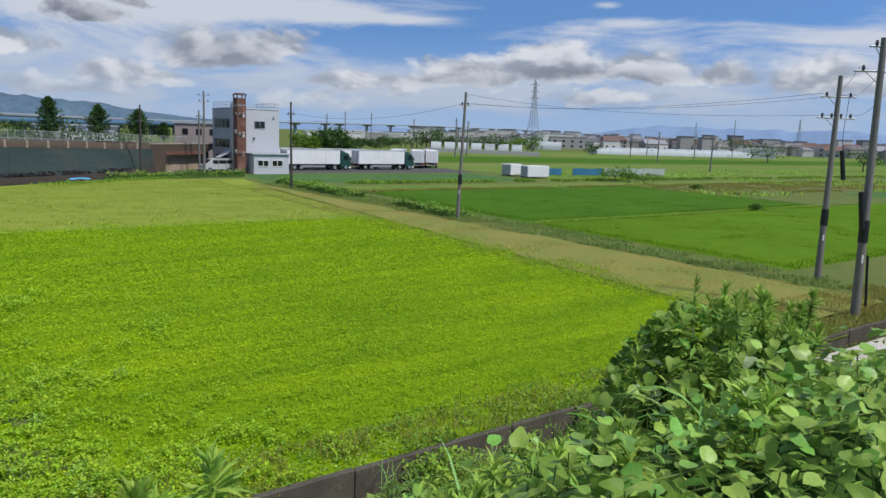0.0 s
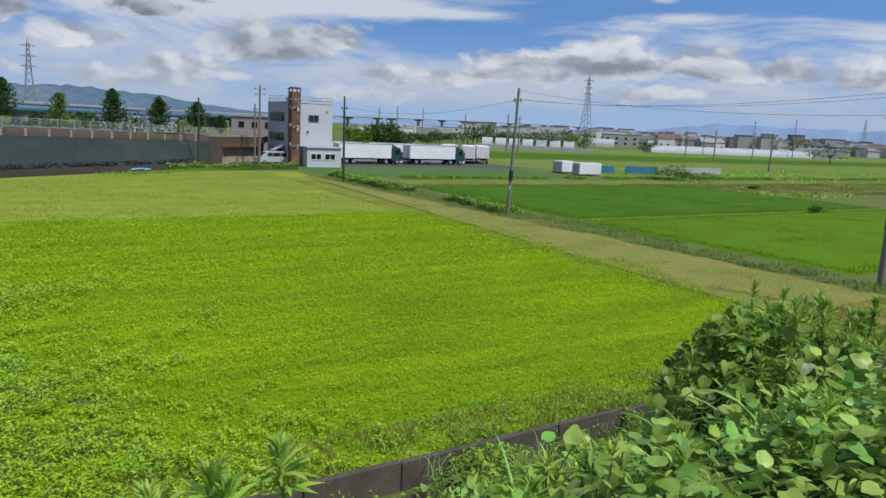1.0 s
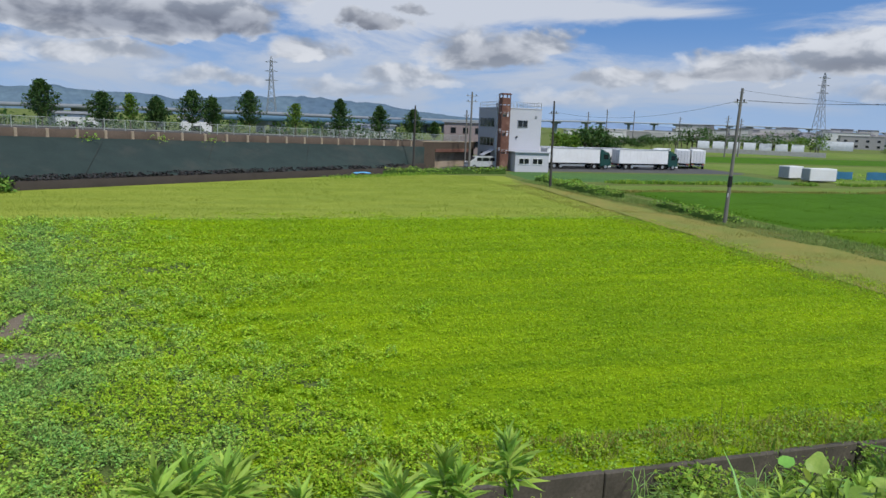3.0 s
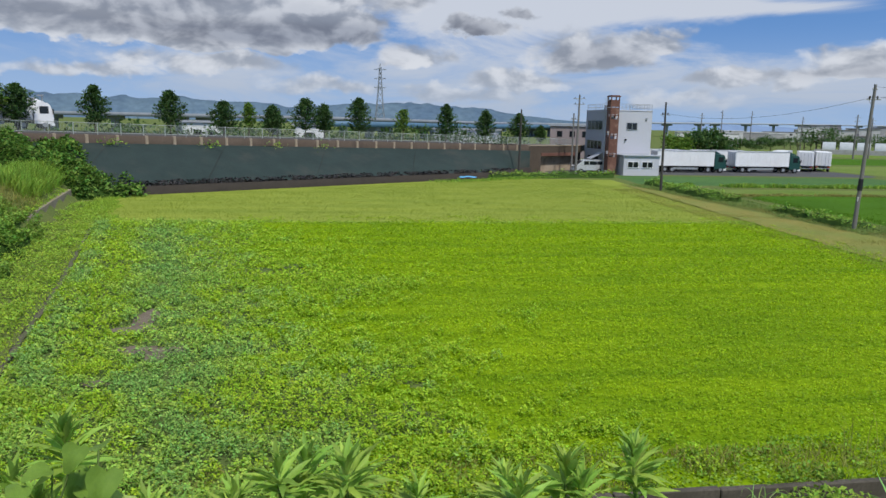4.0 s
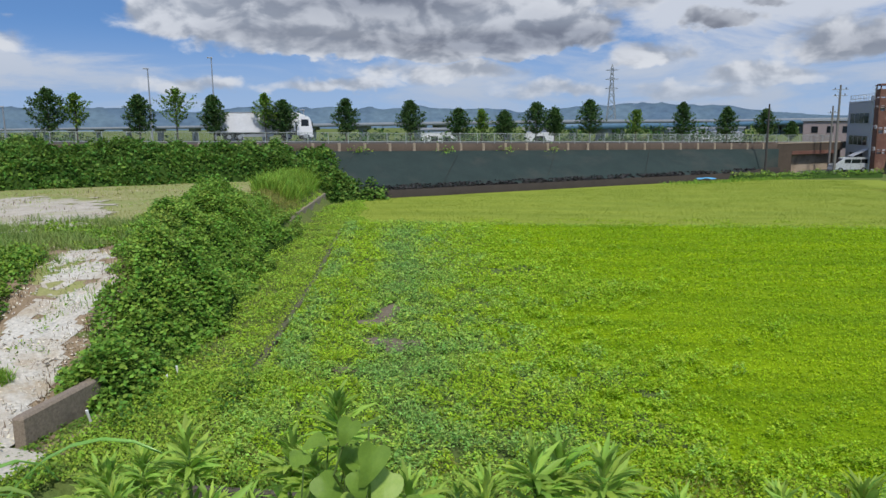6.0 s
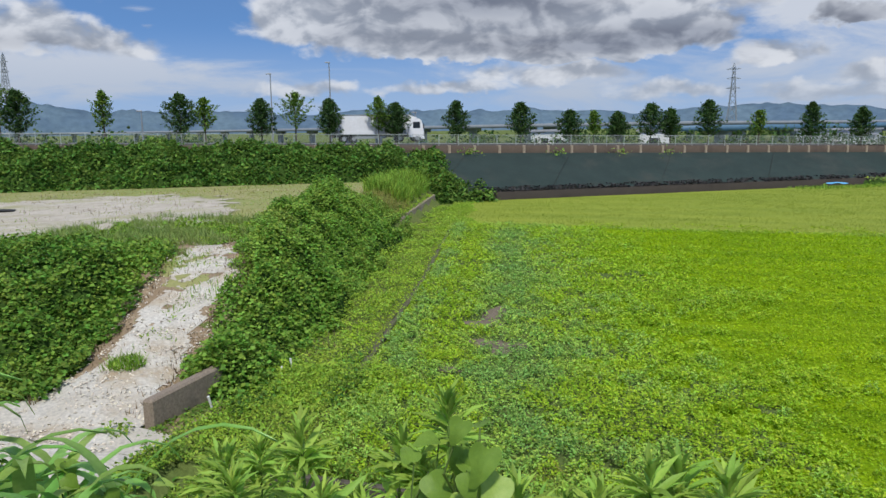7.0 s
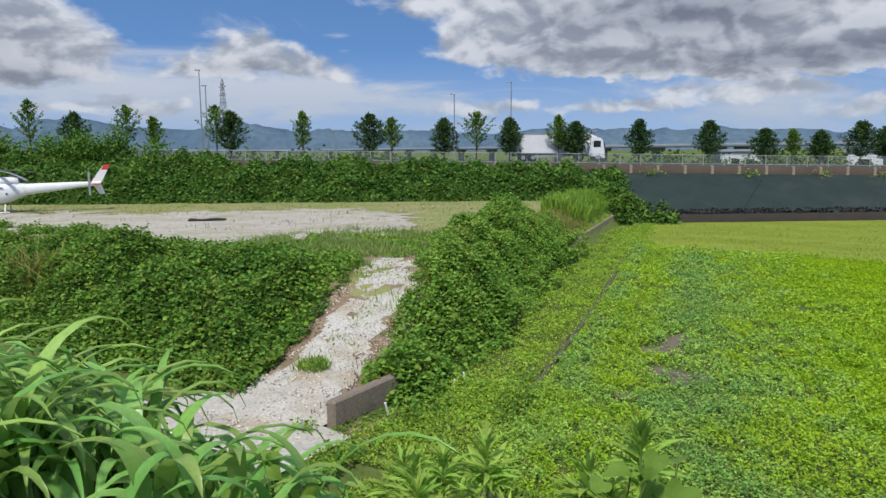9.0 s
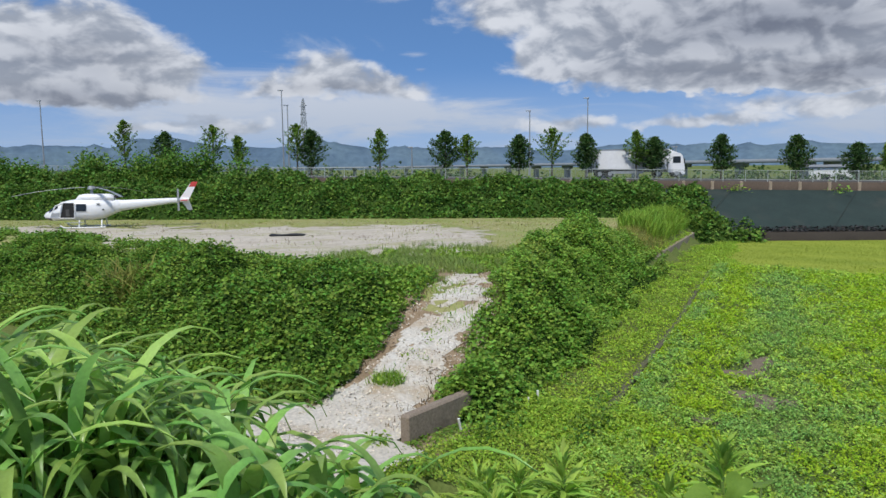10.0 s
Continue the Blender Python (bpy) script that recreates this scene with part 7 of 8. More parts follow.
blades("rough_grass", "rough green grass among the far plots", "grass", 30000, 82, 210, 50, 100, 0.05, 0.45, M_WEEDB, keep=lambda u, v: lump(u, v, 7.0, 23) + 0.5 * lump(u, v, 2.0, 24) > 0.25, wide=4.0)
blades("rice_edge", "ragged grass along the rice field's side", "grass", 60000, -21, -11, 44, 72, 0.03, 0.20, M_LIME, keep=lambda u, v: (u - gutter_u(v) > -0.9) & (u - gutter_u(v) < 0.9 + 0.7 * lump(u, v, 1.5, 3)), wide=2.2)
blades("strip_edge", "ragged grass between field and dry strip", "grass", 30000, 24.0, 28.6, 12.5, 48, 0.03, 0.13, M_LIME, keep=lambda u, v: abs(u - 25.7 - 0.08 * (v - 11) + 0.7 * lump(u, v, 1.6, 3)) < 1.0 + 0.5 * lump(u, v, 0.5, 4), wide=2.0, skew=0.03)

# ---- the grassy bank ----
def slope_high(u, v):
    return np.maximum(0.02, 0.36 + puff(u, v, 0.7) + 0.10 * ramp01(-v, -2.4, -1.2) * ramp01(u, 1.0, 2.2))


kudzu("kudzu_near_slope", "kudzu vines with broad leaves on the grassy bank", 1.2, 9.5, 0.9, 8.8, 0.2, lambda u, v: (v > 0.9) & (u > 1.2 + 0.35 * (v - 1) * (v > 3)), slope_high, 18000, 0.06, M_KUDZU_N, (-0.3, 0.7), HEART, 1.0)
kudzu("lime_weeds_slope", "bright yellow-green weeds in patches on the grassy bank", 1.4, 13, 1.9, 8.6, 0.3, lambda u, v: (lump(u, v, 1.1, 61) + 0.5 * lump(u, v, 0.4, 62) > 0.0) & (u > 2.0 + 0.3 * (v - 2)), lambda u, v: slope_high(u, v) + 0.05, 20000, 0.06, M_LIME, (-0.2, 1.0), LANCE, 2.2)
kudzu("kudzu_path_slope", "kudzu vines on the bank above the path", 9.4, 34, 0.9, 8.9, 0.4, lambda u, v: v > 0.9, slope_high, 36000, 0.13, M_KUDZU_N, (-0.3, 0.7), LEAF, 1.7)


def weedy(name, label, n, u0, u1, v0, v1, high, size, mat, shape=LEAF, keep=None, tilt=(0.0, 1.0), wide=1.0):
    u, v = spread_uv(n, u0, u1, v0, v1)
    if keep is not None:
        k = keep(u, v)
        u, v = u[k], v[k]
    P = over(u, v, high(u, v) * rng.uniform(0.2, 1.0, len(u)))
    return stuff(name, label, "weeds", leaves(name, P, size * rng.uniform(0.6, 1.4, len(u)), shape, mat, tilt, 0.6, wide=wide))


def overgrown(u):
    """Where weeds hide the channel's wall."""
    return (u < 3.6) | ((u > 7.5) & (u < 8.9)) | (u > 10.2)


weedy("bank_weeds", "mixed green weeds on the grassy bank", 46000, -13, 9, 1.9, 9.6, lambda u, v: 0.32 + puff(u, v, 0.6), 0.09, M_GRASS)
weedy("foot_weeds", "mixed weeds along the channel's near side", 24000, -9, 19.5, 8.3, 11.05, lambda u, v: 0.62 + puff(u, v, 0.9) - 0.25 * ramp01(v, 10.4, 11), 0.10, M_GRASS, LEAF, lambda u, v: (lump(u, v, 1.2, 5) + 0.25 > -0.25 + 0.6 * (v > 10.5)) & (v < 9.4 + 9 * overgrown(u)))
weedy("foot_stalks", "thin green grass stalks along the channel", 8000, -9, 19.5, 8.6, 11.6, lambda u, v: 0.05 + 0 * u, 0.42, M_GRASS, BLADE, lambda u, v: (lump(u, v, 1.6, 15) > 0.05) & (overgrown(u) | (v > 11.4)), (0.9, 1.5), 0.7)
weedy("channel_low_weeds", "low dull green weeds beside the channel's floor", 9000, -8, 19, 9.0, 10.45, lambda u, v: 0.20 + puff(u, v, 0.3), 0.085, M_KUDZU_D, LEAF, None, (-0.3, 0.9), 1.2)
weedy("channel_weeds", "grassy weeds between channel and crop", 15000, -8.5, 26, 11.3, 13.0, lambda u, v: 0.05 + 0 * u, 0.17, M_HAYB, BLADE, lambda u, v: lump(u, v, 0.9, 3) > -0.3, (0.5, 1.5), 1.3)
weedy("channel_leaves", "low leafy weeds along the channel", 16000, -8.5, 27, 11.25, 13.4, lambda u, v: 0.16 + puff(u, v, 0.25), 0.065, M_GRASS, LEAF, lambda u, v: lump(u, v, 1.1, 4) - 0.4 * (v - 12.4) > -0.3, (-0.2, 1.0), 1.2)
weedy("corner_weeds", "low yellow-green weeds at the field's corner", 26000, -11.2, -6.6, 9.6, 17, lambda u, v: 0.22 + puff(u, v, 0.4), 0.07, M_LIME, LEAF, lambda u, v: (s_of(u, v) > -10.95) & ((u > -10.35) | (v > 14.4 + 0.3 * lump(u, v, 0.5, 8))))
weedy("corner_mix", "darker mixed weeds at the field's corner", 9000, -11, -6, 9.6, 18, lambda u, v: 0.26 + puff(u, v, 0.5), 0.09, M_KUDZU_D, LEAF, lambda u, v: (s_of(u, v) > -10.9) & (s_of(u, v) < -7) & ((u > -10.3) | (v > 14.4)) & (lump(u, v, 0.9, 91) > 0.1), (-0.2, 0.9), 1.3)
weedy("ramp_tuft", "round green grass tuft on the ramp", 1700, -14.4, -12.9, 13.8, 15.1, lambda u, v: 0.04 + 0 * u, 0.25, M_GRASS, BLADE, lambda u, v: ((u + 13.62) / 0.5) ** 2 + ((v - 14.45) / 0.36) ** 2 < 1, (0.5, 1.5), 1.2)
weedy("ramp_foot_tuft", "green weed tuft beside the ramp's wall", 500, -12.6, -11.2, 11.2, 12.6, lambda u, v: 0.25 + 0 * u, 0.10, M_GRASS, LEAF, lambda u, v: ((u + 11.6) / 0.3) ** 2 + ((v - 11.9) / 0.3) ** 2 < 1, (0.0, 1.3), 1.0)
weedy("gutter_weeds", "low yellow-green weeds along the gutter", 120000, -21.5, -8, 14, 58, lambda u, v: np.maximum(0.05, 0.16 + puff(u, v, 0.6) + 0.22 * lump(u, v, 0.7, 52)), 0.10, M_LIME, LEAF, lambda u, v: (s_of(u, v) > -10.5 + 0.5 * lump(u, v, 1.4, 3)) & (lump(u, v, 0.9, 53) + 0.6 * lump(u, v, 0.35, 54) + 1.1 * ramp01(s_of(u, v), -10.4, -9.2) > -0.15) & (u < gutter_u(v) - 0.34 + 0.4 * (lump(u, v, 1.1, 2) + 0.5 * lump(u, v, 0.4, 7) < -0.35) + 0.4 * (v < 15.0)), (-0.1, 0.75), 0.9)
weedy("bank_shade_weeds", "dull green creeping weeds at the foot of the vine bank", 15000, -21.5, -8.5, 14.5, 46, lambda u, v: 0.12 + puff(u, v, 0.5), 0.12, M_KUDZU_M, LEAF, lambda u, v: (s_of(u, v) > -11.2) & (s_of(u, v) < -9.7 + 0.7 * lump(u, v, 1.2, 56)) & (lump(u, v, 0.8, 57) > -0.2), (-0.2, 0.8), 1.1)
weedy("ramp_weeds", "small green tufts on the ramp", 7000, -20, -11.3, 11, 24, lambda u, v: 0.06 + 0 * u, 0.20, M_GRASS, BLADE, lambda u, v: (lump(u, v, 0.7, 31) + 0.5 * lump(u, v, 2.0, 32) > 0.55), (0.8, 1.5), 1.3)
weedy("wall_grass", "bright green tall grass at the pad's corner", 26000, -26, -17, 43, 62, lambda u, v: 0.1 + 0 * u, 0.95, M_GRASS, BLADE, lambda u, v: (u < pad_wall_u(v) - 0.5 - 0.5 * ramp01(-v, -50, -44)) & (u > pad_wall_u(v) - 3.4 + 0.5 * lump(u, v, 1.1, 4)) & (v > 46 + 0.8 * lump(u, v, 1.0, 6)), (1.0, 1.5), 0.5)
weedy("wall_dry_grass", "dry straw-coloured grass behind the pad's wall", 3500, -23, -17, 41.5, 49, lambda u, v: 0.05 + 0 * u, 0.4, M_HAYB, BLADE, lambda u, v: (u < pad_wall_u(v) - 0.2) & (u > pad_wall_u(v) - 2.6), (0.7, 1.5), 0.7)
weedy("pampas", "pale arching grass in the kudzu", 900, -31, -27.5, 14.5, 16.8, lambda u, v: 1.0 + 0 * u, 1.5, M_HAYB, BLADE, lambda u, v: ((u + 29.2) / 1.5) ** 2 + ((v - 15.6) / 1.0) ** 2 < 1, (0.7, 1.5), 0.5)


def gutter():
    """The narrow dark gutter along the field's left side: broken kerb stones beside a strip of wet earth."""
    root = tagged(new("gutter"), "narrow dark concrete gutter beside the field", "gutter", kind="structure")
    for k in range(24):
        v0 = 13.2 + 2 * k
        a, b = W(gutter_u(v0), v0), W(gutter_u(v0 + 1.98), v0 + 1.98)
        d = b - a
        m = pose(a.x, a.y, 0, 0, 0, math.degrees(math.atan2(d.y, d.x)))
        part("gutter_block", Form().box(0, d.length, -0.12, -0.09, -0.2, 0.06, 0.01).box(0, d.length, 0.09, 0.12, -0.2, 0.055, 0.01), M_CONC_D, root, m=m @ pose(0, 0, -0.02))
    f = Form()
    f.rings([[tuple(W(gutter_u(v) + du + 0.03 * math.sin(v * 3.1), v, 0.05 + 0.015 * math.sin(v * 5 + du * 20))) for du in (-0.09, -0.045, 0.0, 0.045, 0.09)] for v in np.arange(13.2, 61, 0.25)], closed=False)
    part("gutter_bed", f, M_SILT, root, "damp brown silt")


gutter()


weedy("channel_edge_weeds", "weeds growing over the channel's wall", 12000, -8, 20, 10.6, 11.5, lambda u, v: 0.62 + puff(u, v, 0.5) - 0.3 * (v - 10.6), 0.08, M_GRASS, LEAF, lambda u, v: (lump(u, v, 1.4, 53) + 0.5 * lump(u, v, 0.5, 54) > 0.12) & overgrown(u), (-0.2, 1.1), 1.1)
weedy("bank_foot_weeds", "tangled light weeds on the bank's foot", 8000, 3.0, 19, 5.0, 11.0, lambda u, v: 0.45 + puff(u, v, 0.9), 0.09, M_WEEDB, LANCE, lambda u, v: lump(u, v, 1.3, 51) > -0.35, (-0.2, 1.2), 2.0)


# ---- foreground plants ----
def weed_bush():
    """The dark dense bush on the bank: a core coloured as inner shade, in many small leaves."""
    def ball(n, k):
        a = rng.normal(0, 1, (n, 3))
        a /= np.linalg.norm(a, axis=1)[:, None]
        u, v, z = 3.98 + a[:, 0] * 0.60 * k, 2.55 + a[:, 1] * 0.40 * k, 4.76 + a[:, 2] * 0.58 * k
        j = 0.20 * lump(u * 1.0, z + v, 0.28, 5)
        x, y = to_xy(u + a[:, 0] * j, v + a[:, 1] * j)
        return np.stack([x, y, z + a[:, 2] * j * 1.6], 1)
    root = thing("bush", "dense dark weed bush overgrown with kudzu on the bank", "bush", pose(0, 0, 0))
    n, m = 20, 14
    rows = []
    for i in range(m + 1):
        e = -math.pi / 2 + math.pi * i / m
        rows.append([tuple(W(3.98 + 0.46 * math.cos(e) * math.cos(6.2832 * k / n) * (1 + 0.1 * math.sin(k * 2.7 + i)), 2.55 + 0.30 * math.cos(e) * math.sin(6.2832 * k / n), 4.74 + 0.44 * math.sin(e))) for k in range(n)])
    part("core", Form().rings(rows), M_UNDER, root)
    P = np.concatenate([ball(2600, 1.0), ball(1800, 0.85)])
    part("foliage", leaves("foliage", P, 0.075 * rng.uniform(0.5, 1.4, len(P)), LANCE, M_GOLD_D, (-0.5, 1.1), 0.6, wide=1.6), None, root)
    P = ball(700, 1.02)
    part("foliage", leaves("foliage", P, 0.055 * rng.uniform(0.5, 1.4, len(P)), HEART, M_KUDZU_S, (-0.6, 0.9), 0.7), None, root)


weed_bush()
weedy("slope_weeds", "fine light weeds among the kudzu", 15000, 1.3, 8.5, 1.0, 7.0, lambda u, v: 0.66 + puff(u, v, 0.7), 0.06, M_GOLD, LANCE, lambda u, v: lump(u, v, 0.6, 41) > -0.05, (-0.1, 1.1), 1.4)
weedy("slope_grass", "thin pale grass blades among the kudzu", 1500, 1.3, 7.5, 1.0, 6.0, lambda u, v: 0.45 + puff(u, v, 0.7), 0.32, M_TALL, BLADE, lambda u, v: lump(u, v, 0.9, 43) > 0.2, (0.5, 1.4), 0.6)

def goldenrod(name_label, u, v, top, seed, n=110, size=0.135, mat=None, low=0.35):
    r = np.random.default_rng(seed)
    p = W(u, v)
    z0 = float(land(np.array([u]), np.array([v]))[0])
    H = top - z0
    root = thing("goldenrod", name_label, "plant", pose(p.x, p.y, z0), "goldenrod plants")
    lean = r.normal(0, 0.06, 2)
    tagged(part("stem", Form().line([(lean[0] * t * t, lean[1] * t * t, H * t - 0.03) for t in np.linspace(0, 0.97, 7)], 0.006, 5), M_STEM, root), kind="stuff")
    t = np.concatenate([r.uniform(low, 0.93, n // 2), r.uniform(0.86, 1.0, n - n // 2)])
    P = np.stack([lean[0] * t * t, lean[1] * t * t, H * t], 1)
    yaw = np.arange(n) * 2.39996 + r.uniform(-0.3, 0.3, n)
    tl = np.where(t > 0.95, r.uniform(0.7, 1.35, n), r.uniform(0.0, 0.75, n))
    sz = size * np.where(t > 0.96, 0.75, 1.0) * r.uniform(0.7, 1.2, n)
    T, F = LANCE
    R = turned(yaw, tl, r.normal(0, 0.3, n))
    V = P[:, None, :] + np.einsum("nij,kj->nki", R, T * np.array([1.1, 1, 1])) * sz[:, None, None]
    part("foliage", raw_mesh("foliage", V.reshape(-1, 3), (F[None] + (np.arange(n) * len(T))[:, None, None]).reshape(-1, 3), mat or M_GOLD, True), None, root)


GOLD = ((-0.97, 2.2, 5.58), (0.84, 2.3, 5.36), (0.60, 2.35, 5.28), (0.50, 2.3, 5.33), (0.27, 2.25, 5.32), (-0.19, 2.25, 5.42), (-0.38, 2.35, 5.36), (-1.60, 2.25, 5.38), (-1.32, 2.3, 5.34), (-1.22, 2.25, 5.28), (-0.86, 2.3, 5.28), (-0.40, 2.3, 5.40),
        (-0.17, 2.4, 5.32), (-0.25, 2.2, 5.26), (-1.15, 2.3, 5.32), (-1.36, 2.2, 5.30), (-1.95, 2.5, 5.16), (-0.65, 2.5, 5.18), (0.05, 2.45, 5.18), (0.38, 2.5, 5.14), (-0.55, 2.3, 5.22), (-1.0, 2.6, 5.12), (-1.75, 2.2, 5.22), (-2.2, 2.4, 5.12))
for k, (u, v, top) in enumerate(GOLD):
    goldenrod("bright green goldenrod plant with narrow pointed leaves", u, v, top - 0.03, 40 + k)

r9 = random.Random(17)
for k in range(26):
    u, v = r9.uniform(-2.6, 0.75), r9.uniform(2.15, 3.1)
    goldenrod("low bright green goldenrod among the bank's weeds", u, v, 5.12 - 0.30 * (v - 2.1) + r9.uniform(-0.16, 0.02), 300 + k, 70, 0.14, M_GOLD if k % 4 else M_GOLD_D, 0.3)

for k, (u, v, top) in enumerate(((2.05, 2.3, 5.02), (2.15, 2.2, 5.08), (2.3, 2.1, 5.12), (2.75, 2.2, 5.08), (2.6, 2.0, 5.15), (2.9, 2.05, 5.14), (2.45, 2.25, 5.0), (2.72, 1.5, 5.52), (2.62, 1.45, 5.50), (2.8, 1.6, 5.46), (1.75, 2.0, 5.12), (1.6, 1.9, 5.16), (2.1, 1.5, 5.38), (3.2, 2.1, 5.12), (3.0, 1.9, 5.2))):
    goldenrod("young yellow-green goldenrod standing out of the kudzu", u, v, top + 0.02, 700 + k, 90, 0.11, M_GOLD, 0.3)
r7 = random.Random(4)
for k in range(22):
    u, v = r7.uniform(3.25, 4.55), r7.uniform(2.15, 2.85)
    goldenrod("dark green goldenrod in the weed bush", u, v, 5.60 - 0.35 * abs(u - 3.95) ** 1.4 + r7.uniform(-0.22, 0.05), 90 + k, 90, 0.10, M_GOLD_D, 0.3)
for k in range(12):
    u, v = r7.uniform(4.25, 4.95), r7.uniform(2.25, 2.6)
    goldenrod("tall goldenrod with feathery pointed leaves", u, v, 5.5 + r7.uniform(-0.3, 0.04), 130 + k, 90, 0.10, M_GOLD_D if k % 4 == 0 else M_GOLD, 0.3)
for k in range(26):
    u, v = r7.uniform(1.7, 4.5), r7.uniform(2.2, 4.2)
    goldenrod("young goldenrod among kudzu", u, v, float(land(np.array([u]), np.array([v]))[0]) + r7.uniform(0.55, 0.85), 160 + k, 60, 0.10, M_GOLD if k % 3 else M_GOLD_D, 0.3)


for k, (u, v, top) in enumerate(((3.69, 2.6, 5.47), (3.83, 2.62, 5.49), (3.6, 2.55, 5.40), (4.21, 2.65, 5.60), (4.36, 2.6, 5.52), (4.51, 2.6, 5.52), (4.74, 2.6, 5.46), (4.86, 2.65, 5.36), (5.01, 2.6, 5.40), (5.15, 2.6, 5.34), (5.28, 2.6, 5.45), (5.40, 2.65, 5.27), (5.22, 2.5, 5.22), (4.95, 2.5, 5.25), (4.66, 2.5, 5.30))):
    goldenrod("olive goldenrod spire crowded with fine pointed leaves", u, v, top, 500 + k, 260, 0.085, M_GOLD_D if k % 3 else M_GOLD, 0.3)


def heart_mesh(seed):
    """A kudzu leaflet: heart shape, folded on its midrib, edge waved."""
    r = random.Random(seed)
    n = 18
    rim, mid = [], []
    for k in range(n):
        a = -math.pi / 2 + 2 * math.pi * (k + 0.5) / n
        rr = 0.51 * (1 + (0.15 if seed % 2 else 0.07) * math.cos(3 * (a - math.pi / 2)) + 0.04 * math.sin(a * 5 + seed))
        x, y = rr * math.cos(a) * 0.98, 0.46 + rr * math.sin(a) * (1.12 if math.sin(a) > 0 else 0.95)
        if abs(x) < 0.1 and y < 0.1:
            y += 0.10
        y += 0.26 * max(0.0, math.sin(a)) ** 8 - 0.05 * (abs(x) < 0.2 and y < 0.15)
        fold = abs(x) * (0.26 + 0.09 * (seed % 3)) + 0.03 * math.sin(7 * y + seed)
        rim.append((x, y, fold - 0.32 * max(0, y - 0.35) ** 2 + r.uniform(-0.015, 0.015)))
        mid.append((x * 0.5, 0.42 + (y - 0.42) * 0.5, abs(x) * 0.5 * (0.26 + 0.09 * (seed % 3)) * 0.85 + 0.01))
    f = Form().add(rim + mid + [(0, 0.42, 0.0)], [(k, (k + 1) % n, n + (k + 1) % n, n + k) for k in range(n)] + [(n + k, n + (k + 1) % n, 2 * n) for k in range(n)], True)
    return f.mesh("leaf", (M_KUDZU_N, M_KUDZU_S, M_KUDZU_N, M_KUDZU_P, M_KUDZU_S, M_KUDZU_N)[seed % 6])


HEARTS = [heart_mesh(s) for s in range(6)]


def kudzu_vine(label, spots, seed, size=(0.075, 0.12), hang=0.0, kinds=(0, 1, 2, 3, 4, 5)):
    """A vine: stems through its spots, a stalked leaflet at each."""
    r = random.Random(seed)
    c = Vector(spots[0])
    root = thing("kudzu_vine", label, "vine", pose(c.x, c.y, c.z), "kudzu vines")
    st = Form()
    for k, s in enumerate(spots):
        p = Vector(s) - c
        q = p + Vector((r.uniform(-0.06, 0.06), r.uniform(-0.06, 0.06), -r.uniform(0.12, 0.25)))
        st.line([p, q], 0.003, 4)
        if k % 3 == 0 and k + 3 < len(spots):
            st.line([q, Vector(spots[k + 3]) - c - Vector((0, 0, 0.2))], 0.005, 4)
        m = Matrix.Translation(p) @ Euler((r.uniform(-0.5, 0.75), r.uniform(-0.5, 0.5), r.uniform(0, 6.28))).to_matrix().to_4x4() @ Matrix.Scale(r.uniform(*size), 4)
        if r.random() < hang:
            d = Vector((s[0], s[1], 0)).normalized()
            z = (-d + Vector((r.uniform(-0.5, 0.5), r.uniform(-0.5, 0.5), r.uniform(0.1, 0.9)))).normalized()
            y = (Vector((r.uniform(-0.5, 0.5), r.uniform(-0.5, 0.5), -1)) - z * z.dot(Vector((0, 0, -1)))).normalized()
            x = y.cross(z).normalized()
            y = z.cross(x)
            m = Matrix.Translation(p) @ Matrix((x, y, z)).transposed().to_4x4() @ Matrix.Scale(r.uniform(*size), 4)
        part("leaf", HEARTS[r.choice(kinds)], None, root, m=m)
    tagged(part("stem", st, M_STEM, root), kind="stuff")


r8 = random.Random(21)


def spots_in(n, u0, u1, v0, v1, ztop, zspan):
    out = []
    for _ in range(n):
        u, v = r8.uniform(u0, u1), r8.uniform(v0, v1)
        p = W(u, v)
        out.append((p.x, p.y, ztop(u, v) - r8.random() ** 2 * zspan))
    return out


# the mass at the right foot of the view
kudzu_vine("broad kudzu leaves covering the bank's edge", spots_in(360, 1.6, 4.8, 0.8, 2.1, lambda u, v: 5.50 - 0.20 * (v - 1.0) + 0.06 * math.sin(u * 5), 0.3), 1, (0.045, 0.09), 0.25, (0, 1, 2, 4, 5, 1))
kudzu_vine("broad kudzu leaves over the bank's slope", spots_in(260, 1.9, 6.0, 1.9, 3.4, lambda u, v: 4.98 - 0.42 * (v - 2.0) + 0.08 * math.sin(u * 4) - 0.3 * max(0, u - 4.5), 0.3), 2, (0.04, 0.078), 0.4, (0, 1, 2, 4, 5, 1))
# the climbing bush
kudzu_vine("kudzu climbing over a dark weed bush", spots_in(170, 3.0, 4.4, 2.1, 2.75, lambda u, v: 5.58 - 0.55 * abs(u - 3.95) ** 1.5 - 0.25 * abs(v - 2.5), 0.9), 3, (0.05, 0.095), 0.6, (0, 4, 2, 3, 5, 1))
